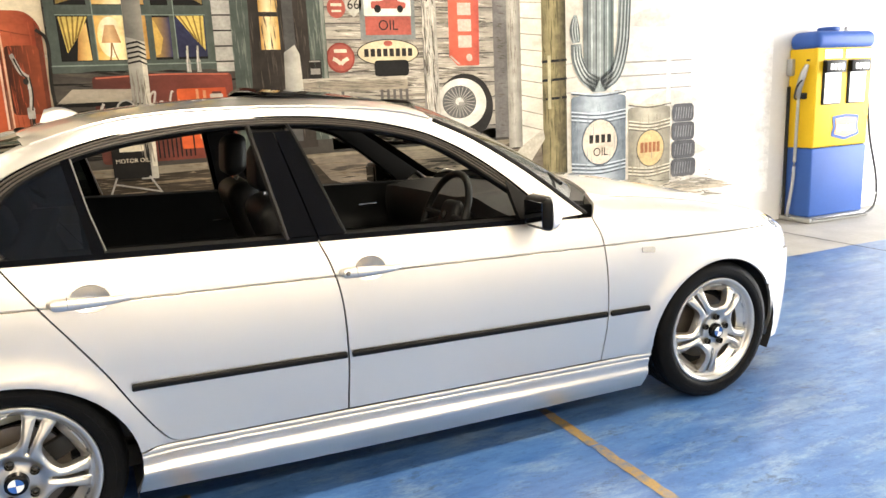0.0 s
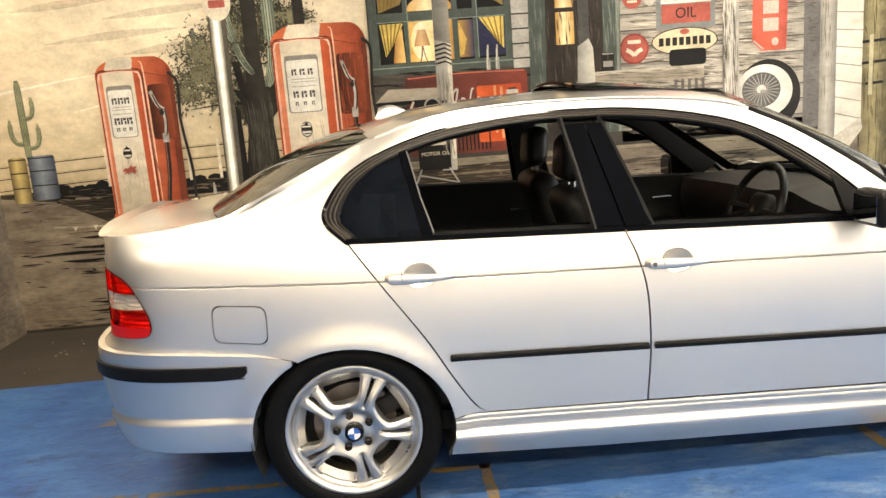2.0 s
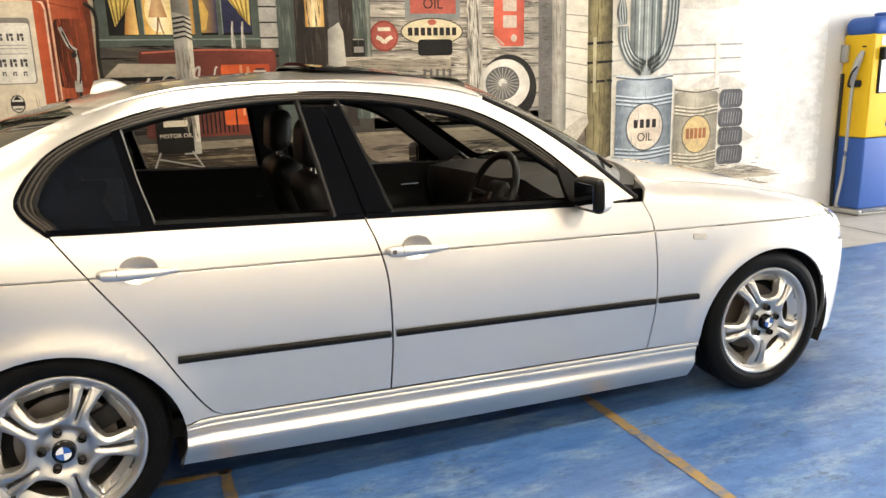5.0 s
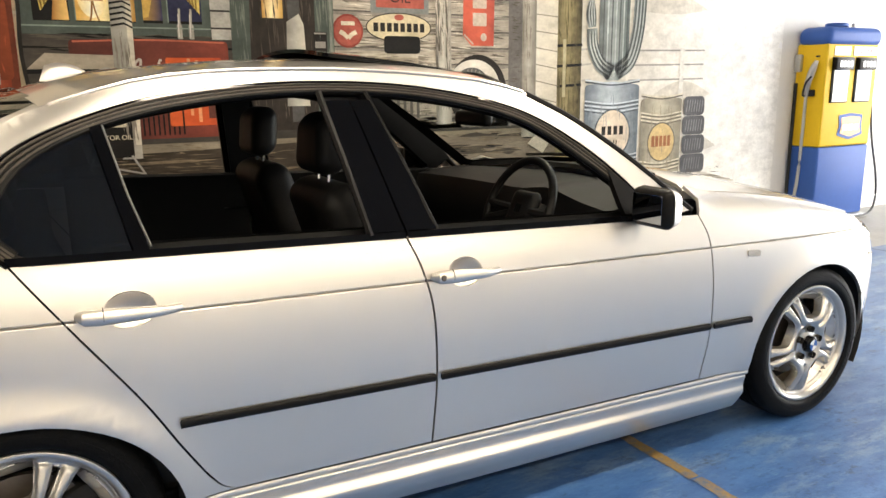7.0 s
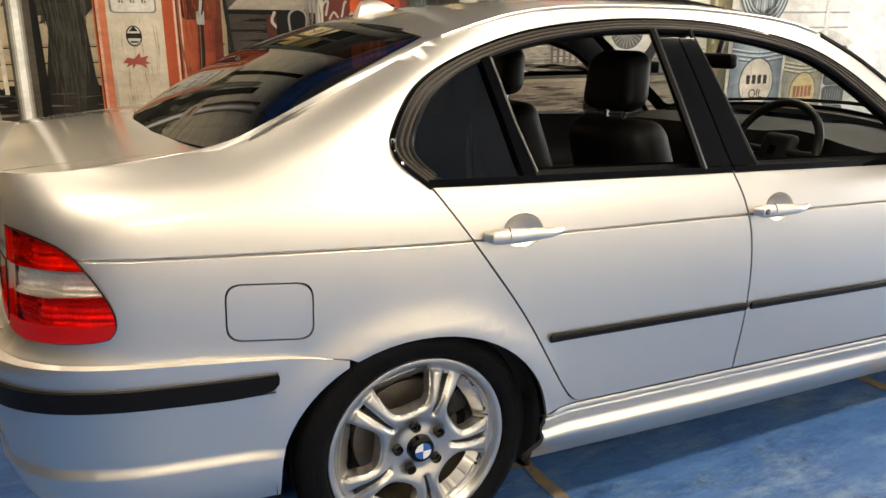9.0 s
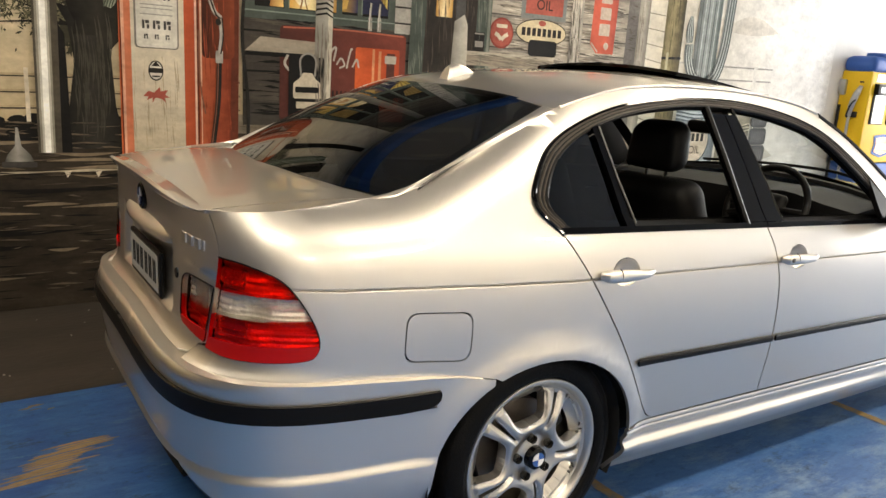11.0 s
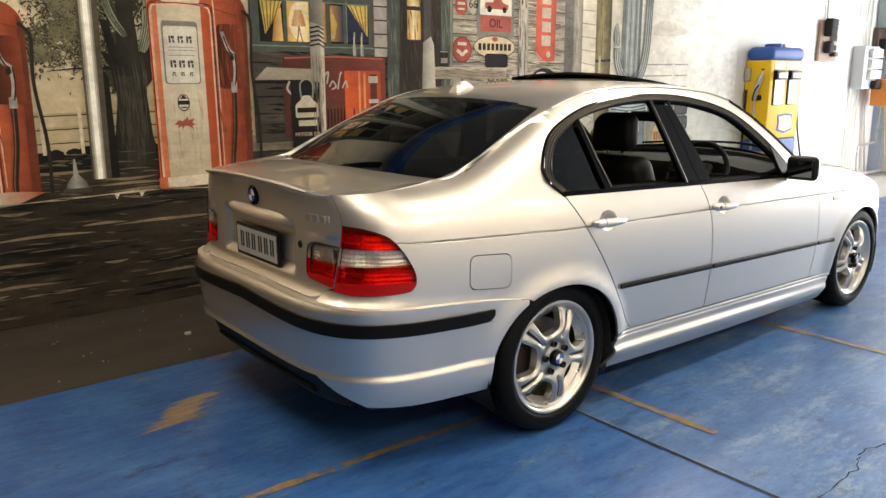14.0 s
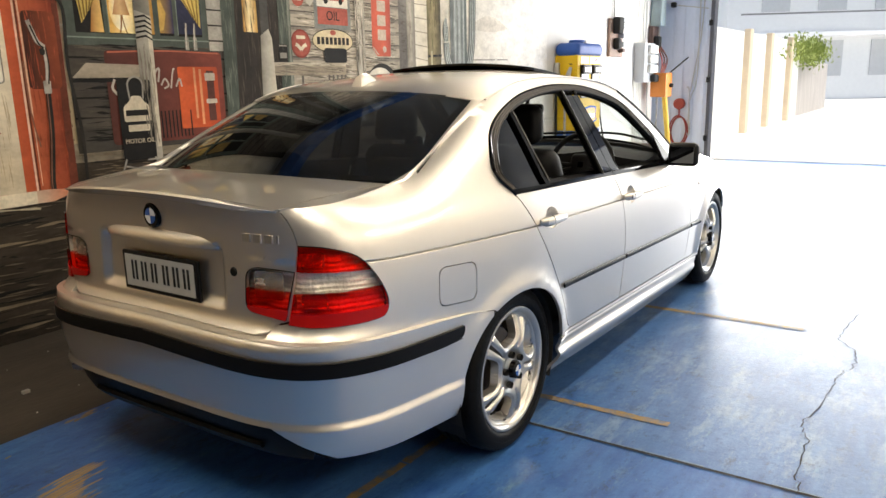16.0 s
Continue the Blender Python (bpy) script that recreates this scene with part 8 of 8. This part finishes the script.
tagged(smooth_part("conduit", tube(spline([(8.42, 2.05, 1.28), (8.50, 2.05, 0.8), (8.62, 2.05, 0.3), (8.70, 2.05, 0.02)], 5), 0.012, 8), CONDUIT), "thin conduit running down to the floor", "pipe", "wall conduits")
tagged(smooth_part("conduit", tube(spline([(8.40, 2.05, 0.02), (8.36, 2.05, 0.36), (8.44, 2.05, 0.45), (8.85, 2.05, 0.47), (8.98, 2.05, 0.54), (9.0, 2.05, 1.2)], 6), 0.016, 8), CONDUIT), "bent conduit low on the white wall", "pipe", "wall conduits")
tagged(smooth_part("conduit", tube([(8.05, 2.0, 0.03), (9.1, 1.97, 0.03)], 0.028, 8), CONDUIT), "thick pipe lying on the floor along the wall", "pipe")
cab = thing("fuse_cabinet", "pale grey fuse cabinet with white switch covers", "switchboard")
smooth_part("case", boxed(7.97, 8.47, 1.93, 2.105, 1.28, 1.88, 0.015, 2), BOX_GREY, cab)
for z in (1.42, 1.57, 1.72):
    smooth_part("breaker_cover", boxed(8.10, 8.44, 1.87, 1.935, z, z + 0.125, 0.012, 2), CHALK, cab)
smooth_part("socket", boxed(8.22, 8.44, 1.84, 1.93, 1.28, 1.40, 0.03, 3), DARK, cab)
tall = thing("tall_box", "tall grey-green metal junction box with cables", "junction box")
smooth_part("case", boxed(8.66, 8.90, 1.92, 2.10, 2.16, 2.60, 0.015, 2), material("blue_grey_box", (0.34, 0.42, 0.43), rough=0.5), tall)
smooth_part("plug_board", boxed(8.58, 8.86, 2.02, 2.10, 1.74, 2.16, 0.012, 2), BAKELITE, tall)
smooth_part("plug_block", boxed(8.62, 8.76, 1.93, 2.03, 1.82, 2.00, 0.02, 2), DARK, tall)
for k in range(5):
    smooth_part("gland", tube(spline([(8.70 + 0.04 * k, 1.99, 2.60), (8.70 + 0.04 * k, 1.97, 2.66), (8.66 + 0.05 * k, 2.02, 2.70)], 4), 0.011, 6), BAKELITE, tall)
    smooth_part("cable", tube(spline([(8.64 + 0.04 * k, 1.96, 1.84), (8.62 + 0.07 * k, 1.88 - 0.02 * (k % 2), 1.66), (8.60 + 0.05 * k, 1.86, 1.52), (8.54 + 0.03 * k, 1.86, 1.41)], 6), 0.011, 6), BAKELITE if k % 2 else REDDISH, tall)
box_o = thing("orange_box", "orange switch box on a yellow steel upright", "switch box")
smooth_part("case", boxed(8.40, 8.72, 1.72, 1.98, 1.04, 1.42, 0.02, 2), ORANGE_BOX, box_o)
smooth_part("knob", lathe([(0.0005, -0.05), (0.03, -0.05), (0.035, 0.0)], 16, "y", Matrix.Translation((8.60, 1.72, 1.22))), DARK, box_o)
smooth_part("upright", tube([(8.60, 1.80, 1.04), (8.80, 1.74, 0.0)], 0.042, 10), BAR_YELLOW, box_o, "yellow steel upright")
smooth_part("lever", tube([(8.70, 1.76, 1.42), (8.85, 1.66, 1.54), (9.0, 1.56, 1.66)], 0.012, 8), DARK, box_o)

# ---- end wall panel beside the doorway ----
PANEL = material("pale_blue_grey_panel", (0.68, 0.75, 0.88), rough=0.55, vary=0.12, scale=3, stretch=(1, 1, 0.3))
panel = structure("wall_east", boxed(9.2, 9.32, 1.27, WALL_Y + 0.2, 0, TOP), PANEL, "pale blue grey boarded wall beside the doorway", "wall")
for k in range(4):
    y = 1.42 + 0.18 * k
    part("board", boxed(9.190, 9.2, y - 0.085, y + 0.085, 0.02, TOP - 0.02, 0.004, 1), PANEL, panel)
tagged(part("door_jamb", boxed(9.15, 9.36, 1.215, 1.275, 0, TOP, 0.006, 1), material("dark_door_edge", (0.10, 0.10, 0.115), rough=0.6)), "dark steel edge of the doorway", "door jamb", kind="structure")
for z in (0.3, 1.25, 2.15):
    tagged(smooth_part("hinge", boxed(9.12, 9.20, 1.235, 1.29, z, z + 0.09, 0.01, 2), DARK), "dark steel hinge on the doorway edge", "hinge", "doorway hinges")
structure("lintel", boxed(9.2, 9.4, YS - 0.2, 1.215, 3.2, TOP), PANEL, "pale lintel over the wide doorway", "wall")
structure("wall_east_far", boxed(9.2, 9.4, YS - 0.2, YS + 0.6, 0, 3.2), PANEL, "pale wall at the far side of the doorway", "wall")
reel = thing("hose_reel", "red hose reel with a hanging hose loop on the boarded wall", "hose reel")
m = Matrix.Translation((9.13, 1.71, 0.91))
smooth_part("drum", lathe([(0.085, -0.05), (0.09, -0.04), (0.06, -0.03), (0.06, 0.03), (0.09, 0.04), (0.085, 0.05)], 24, "x", m), REDDISH, reel)
loop = [(9.15, 1.70 + 0.14 * math.cos(radians(a)), 0.45 + 0.24 * math.sin(radians(a))) for a in range(0, 360, 15)]
smooth_part("hose_loop", tube(loop, 0.014, 8, closed=True), REDDISH, reel)
smooth_part("hose_loop", tube([(p[0] - 0.02, p[1] + 0.02, p[2] + 0.02) for p in loop], 0.012, 8, closed=True), REDDISH, reel)
smooth_part("hose_drop", tube([(9.14, 1.71, 0.82), (9.14, 1.71, 0.68)], 0.014, 8), REDDISH, reel)
for pts in ([(9.17, 1.45, 2.6), (9.17, 1.45, 1.35), (9.17, 1.55, 0.95), (9.17, 1.56, 0.35)], [(9.17, 1.38, 3.5), (9.17, 1.40, 2.2), (9.17, 1.52, 1.3), (9.16, 1.55, 1.1)]):
    tagged(smooth_part("cable", tube(spline(pts, 5), 0.010, 6), CONDUIT), "grey cable running down the boarded wall", "cable", "wall cables")
tagged(smooth_part("wall_clamp", boxed(9.10, 9.19, 1.84, 1.92, 2.47, 2.55, 0.015, 2), DARK), "dark clamp fixed to the boarded wall", "clamp")
tagged(smooth_part("steel_rod", tube([(9.16, 1.88, 2.51), (9.16, 1.32, 2.42)], 0.009, 6), CONDUIT), "thin steel rod along the boarded wall", "rod")
tagged(smooth_part("wall_bar", tube(spline([(9.15, 1.60, 1.18), (9.14, 1.56, 1.14), (9.15, 1.545, 0.8), (9.15, 1.53, 0.42), (9.15, 1.60, 0.42)], 4), 0.014, 8), BOX_GREY), "grey steel bar with a hooked top on the boarded wall", "bar")

# ---- outside the doorway ----
RENDER_WALL = material("pale_boundary_wall", (0.88, 0.86, 0.80), rough=0.8, vary=0.05, scale=1.2, bump=0.1)
SANDSTONE = material("sand_coloured_pier", (0.74, 0.60, 0.42), rough=0.8, vary=0.15, scale=3, bump=0.1)
LEAF = material("leaf_green", (0.30, 0.36, 0.08), rough=0.55, vary=0.4, scale=9)
structure("boundary_wall", boxed(9.45, 23.0, 2.08, 2.28, -0.01, 2.34, 0.01, 1), RENDER_WALL, "pale rendered boundary wall outside the doorway", "wall")
for x in (15.4, 17.9, 20.9):
    tagged(part("wall_pier", boxed(x - 0.16, x + 0.16, 1.94, 2.085, -0.01, 2.40, 0.015, 2), SANDSTONE), "sand coloured pier on the boundary wall", "pier", "boundary wall piers", "structure")
structure("timber_gate", boxed(23.0, 30.0, 2.12, 2.20, -0.01, 1.7, 0.01, 1), material("grey_timber", (0.48, 0.44, 0.40), rough=0.8, vary=0.3, scale=5, stretch=(3, 1, 0.2)), "weathered grey timber fence past the wall", "fence")


def leaf_clump(n, spread, size, seed):
    r = random.Random(seed)
    bm = bmesh.new()
    for _ in range(n):
        p = Vector((r.gauss(0, spread[0]), r.gauss(0, spread[1]), r.gauss(0, spread[2])))
        m = Matrix.Translation(p) @ Euler((r.uniform(0, 6), r.uniform(0, 6), r.uniform(0, 6))).to_matrix().to_4x4()
        s = size * r.uniform(0.6, 1.3)
        vs = [bm.verts.new(m @ Vector(q)) for q in ((-s, 0, 0), (0, -s * 0.4, s * 0.1), (s, 0, 0), (0, s * 0.4, s * 0.1))]
        bm.faces.new(vs)
    return bm


vine = thing("climbing_plant", "green creeper hanging over the boundary wall", "plant", at=(23.7, 1.95, 2.06))
part("leaves", leaf_clump(2200, (1.35, 0.2, 0.19), 0.075, 3), LEAF, vine)
smooth_part("stem", tube(spline([(-2.8, 0.15, 0.1), (0, 0.12, 0.1), (3.0, 0.12, -0.2)], 5), 0.03, 6), BAKELITE, vine)
FACADE = material("pale_facade", (0.90, 0.90, 0.89), rough=0.8, vary=0.05, scale=0.6)
GLASSY = material("window_glass_far", (0.62, 0.63, 0.64), rough=0.1, vary=0.1)
# Added glowing sheet gives the blown-out white sky past the building.
structure("backdrop", boxed(90, 90.5, -120, 120, -0.01, 70), glow("sky_glow_sheet", (1.0, 0.98, 0.95), 1.3), "glowing sheet added for the overexposed sky beyond the yard", "sky")
house = thing("apartment_building", "pale apartment building with balconies across the yard", "building")
part("wall", boxed(42, 50, -6, 9, 0, 11), FACADE, house)
for st in range(3):
    for k in range(5):
        y = -4.6 + 2.8 * k
        part("window", boxed(41.93, 41.99, y - 0.7, y + 0.7, 1.2 + 3.3 * st, 3.0 + 3.3 * st), GLASSY, house)
    part("balcony", boxed(40.9, 42, -5.6, 8.6, 3.2 + 3.3 * st, 3.4 + 3.3 * st), FACADE, house)
    part("balcony_rail", boxed(40.9, 40.96, -5.6, 8.6, 4.3 + 3.3 * st, 4.38 + 3.3 * st), material("rail_grey", (0.2, 0.2, 0.2)), house)
part("roof", boxed(41.5, 50.5, -6.5, 9.5, 11, 11.3), FACADE, house)
house.matrix_world = pose(42, 1.5, 0, 0, 0, 28) @ pose(-42, -1.5, 0)

# ---- floor marks ----
LINE = material("worn_yellow_line", (0.25, 0.165, 0.055), rough=0.5, vary=0.4, scale=9, fine=0.3)
ln, ll = LINE.node_tree.nodes, LINE.node_tree.links
rub, rub_ramp, rub_mix = ln.new("ShaderNodeTexNoise"), ln.new("ShaderNodeMapRange"), ln.new("ShaderNodeMix")
rub.inputs["Scale"].default_value, rub.inputs["Detail"].default_value, rub.inputs["Roughness"].default_value = 9, 12, 0.75
rub_ramp.inputs["From Min"].default_value, rub_ramp.inputs["From Max"].default_value = 0.46, 0.61
rub_mix.data_type = "RGBA"
ll.new(ln["Texture Coordinate"].outputs["Object"], rub.inputs["Vector"])
ll.new(rub.outputs["Fac"], rub_ramp.inputs["Value"])
ll.new(rub_ramp.outputs[0], rub_mix.inputs[0])
ll.new(ln["Principled BSDF"].inputs["Base Color"].links[0].from_socket, rub_mix.inputs[6])
rub_mix.inputs[7].default_value = (0.05, 0.10, 0.20, 1)
ll.new(rub_mix.outputs[2], ln["Principled BSDF"].inputs["Base Color"])


def flat(name, pts, z, mat, label, category):
    bm = bmesh.new()
    vs = [bm.verts.new((x, y, z)) for x, y in pts]
    edges = [bm.edges.new((vs[i - 1], vs[i])) for i in range(len(vs))]
    bmesh.ops.triangle_fill(bm, edges=edges, use_beauty=True, use_dissolve=False)
    for f in bm.faces:
        if f.normal.z < 0:
            f.normal_flip()
    me = bpy.data.meshes.new(name)
    bm.to_mesh(me)
    bm.free()
    return tagged(part(name, me, mat), label, category, kind="structure")


def worn_line(x0, y0, x1, y1, w, seed):
    """A painted line with ragged edges, broken into worn pieces."""
    r = random.Random(seed)
    a, b = Vector((x0, y0)), Vector((x1, y1))
    d = (b - a).normalized()
    nrm, L = Vector((-d.y, d.x)), (b - a).length
    t = 0.0
    while t < L:
        seg = min(r.uniform(0.5, 1.2), L - t)
        n = max(int(seg / 0.04), 2)
        lo = [a + d * (t + seg * i / n) - nrm * (w / 2 + r.uniform(-0.006, 0.002)) for i in range(n + 1)]
        hi = [a + d * (t + seg * i / n) + nrm * (w / 2 + r.uniform(-0.006, 0.002)) for i in range(n + 1)]
        flat("floor_marking", [tuple(p) for p in lo + hi[::-1]], 0.003, LINE, "worn yellow line painted on the blue floor", "floor line")
        t += seg + r.choice((0.004, 0.01, 0.02, 0.03))


worn_line(-4.6, -0.45, -0.87, -0.585, 0.042, 1)
worn_line(-0.895, -0.56, -0.885, -1.28, 0.045, 2)
worn_line(0.62, -0.3, 0.62, -1.55, 0.05, 3)
JOINT = material("joint_dirt", (0.012, 0.014, 0.02), rough=0.8)
flat("floor_joint", [(-1.166, 0.9), (-1.152, 0.9), (-1.150, -6.4), (-1.166, -6.4)], 0.003, JOINT, "dark expansion joint across the floor", "floor joint")
# Pale broken strip: the highlight beside the joint is put into its colour.
JOINT_GLINT = material("joint_highlight", (0.16, 0.22, 0.30), rough=0.7, vary=0.6, scale=25, fine=0.4)
jr = random.Random(17)
y = 0.88
while y > -6.3:
    step_y = jr.uniform(0.05, 0.35)
    e0, e1 = jr.uniform(0.003, 0.010), jr.uniform(0.003, 0.010)
    flat("joint_edge", [(-1.151, y), (-1.151 + e0, y - 0.01), (-1.151 + e1, y - step_y), (-1.151, y - step_y)], 0.0032, JOINT_GLINT, "pale highlight painted along the floor joint", "floor joint")
    y -= step_y + jr.uniform(0.02, 0.25)
flat("floor_joint", [(4.565, 2.1), (4.58, 2.1), (4.58, -6.4), (4.565, -6.4)], 0.003, JOINT, "dark expansion joint across the floor", "floor joint")
rc = random.Random(11)
keys = [(-1.16, -1.80), (-0.99, -1.77), (-0.74, -1.765), (-0.6, -1.72), (-0.45, -1.75), (-0.11, -1.78), (0.04, -1.79), (0.18, -1.83), (0.38, -1.82), (0.54, -1.73), (0.72, -1.73), (1.1, -1.78)]
path = spline(keys, 7)
left, right = [], []
for i, p in enumerate(path):
    jx, jy = rc.uniform(-0.012, 0.012), rc.uniform(-0.009, 0.009)
    w = rc.uniform(0.0012, 0.0032)
    left.append((p[0] + jx, p[1] + jy + w))
    right.append((p[0] + jx, p[1] + jy - w))
flat("floor_crack", left + right[::-1], 0.0025, JOINT, "jagged crack in the blue floor", "crack")
SCUFF = material("bare_scuffed_floor", (0.30, 0.22, 0.13), rough=0.8, vary=0.6, scale=14, fine=0.5, stretch=(0.25, 1, 1))
for cx, cy, n, sx, sy, seed in ((-2.1, 0.86, 9, 0.10, 0.04, 2), (-2.5, 0.80, 5, 0.06, 0.03, 3)):
    r = random.Random(seed)
    for k in range(n):
        x, y = cx + r.gauss(0, sx * 0.5), cy + r.gauss(0, sy * 0.5)
        w, h = r.uniform(0.012, 0.05), r.uniform(0.004, 0.010)
        pts = [(x + w * math.cos(radians(a)) * r.uniform(0.7, 1.1) + 0.3 * h * math.sin(radians(a)), y + h * math.sin(radians(a)) * r.uniform(0.7, 1.2) + 0.12 * w * math.cos(radians(a))) for a in range(0, 360, 40)]
        flat("floor_scuff", pts, 0.0015 + 0.0001 * k, SCUFF, "bare brown scuff where the floor paint wore off", "floor scuff")
r = random.Random(21)
for k in range(17):
    y = 0.205 + 0.0135 * k
    a, b = -2.66 + 0.012 * k + r.uniform(-0.06, 0.03), -2.42 + 0.008 * k + r.uniform(-0.05, 0.06)
    pts = stroke([(a, y), ((a + b) / 2, y + 0.012 + r.uniform(-0.003, 0.003)), (b, y + 0.02)], lambda t: 0.003 + 0.0085 * math.sin(math.pi * t) ** 0.4)
    flat("floor_scuff", pts, 0.0018 + 0.00005 * k, SCUFF, "combed bare scuff where the floor paint wore off", "floor scuff")
DEBRIS = material("pale_grit", (0.34, 0.32, 0.28), rough=0.8)
grit = bmesh.new()
r = random.Random(9)
for k in range(46):
    x, y = r.uniform(-3.6, -1.2), r.uniform(0.95, 2.0)
    s = r.uniform(0.0015, 0.004) if k else 0.016
    if k == 0:
        x, y = -2.08, 1.34
    box(grit, x - s, x + s, y - s * 0.6, y + s * 0.6, -0.003, s * 0.7)
tagged(part("grit", grit, DEBRIS), "pale crumbs of plaster scattered on the brown floor", "debris", kind="stuff")

# ---- lamps overhead ----
FIXTURE = material("white_fixture", (0.75, 0.75, 0.72), rough=0.5)
TUBE_ON = glow("lit_tube", (1.0, 0.92, 0.78), 6.0)
first_lamp = thing("ceiling_light", "white twin-tube ceiling light, lit, at an assumed place", "ceiling light", "ceiling lights", at=(TUBES[0][0], TUBES[0][1], 0))
part("housing", boxed(-0.63, 0.63, -0.09, 0.09, 3.50, 3.60, 0.01, 2), FIXTURE, first_lamp)
for y in (-0.05, 0.05):
    smooth_part("tube", tube([(-0.6, y, 3.47), (0.6, y, 3.47)], 0.015, 10), TUBE_ON, first_lamp)
# fixtures for the other lamps, at assumed places
for x, y in TUBES[1:]:
    copy_thing(first_lamp, pose(x, y, 0))
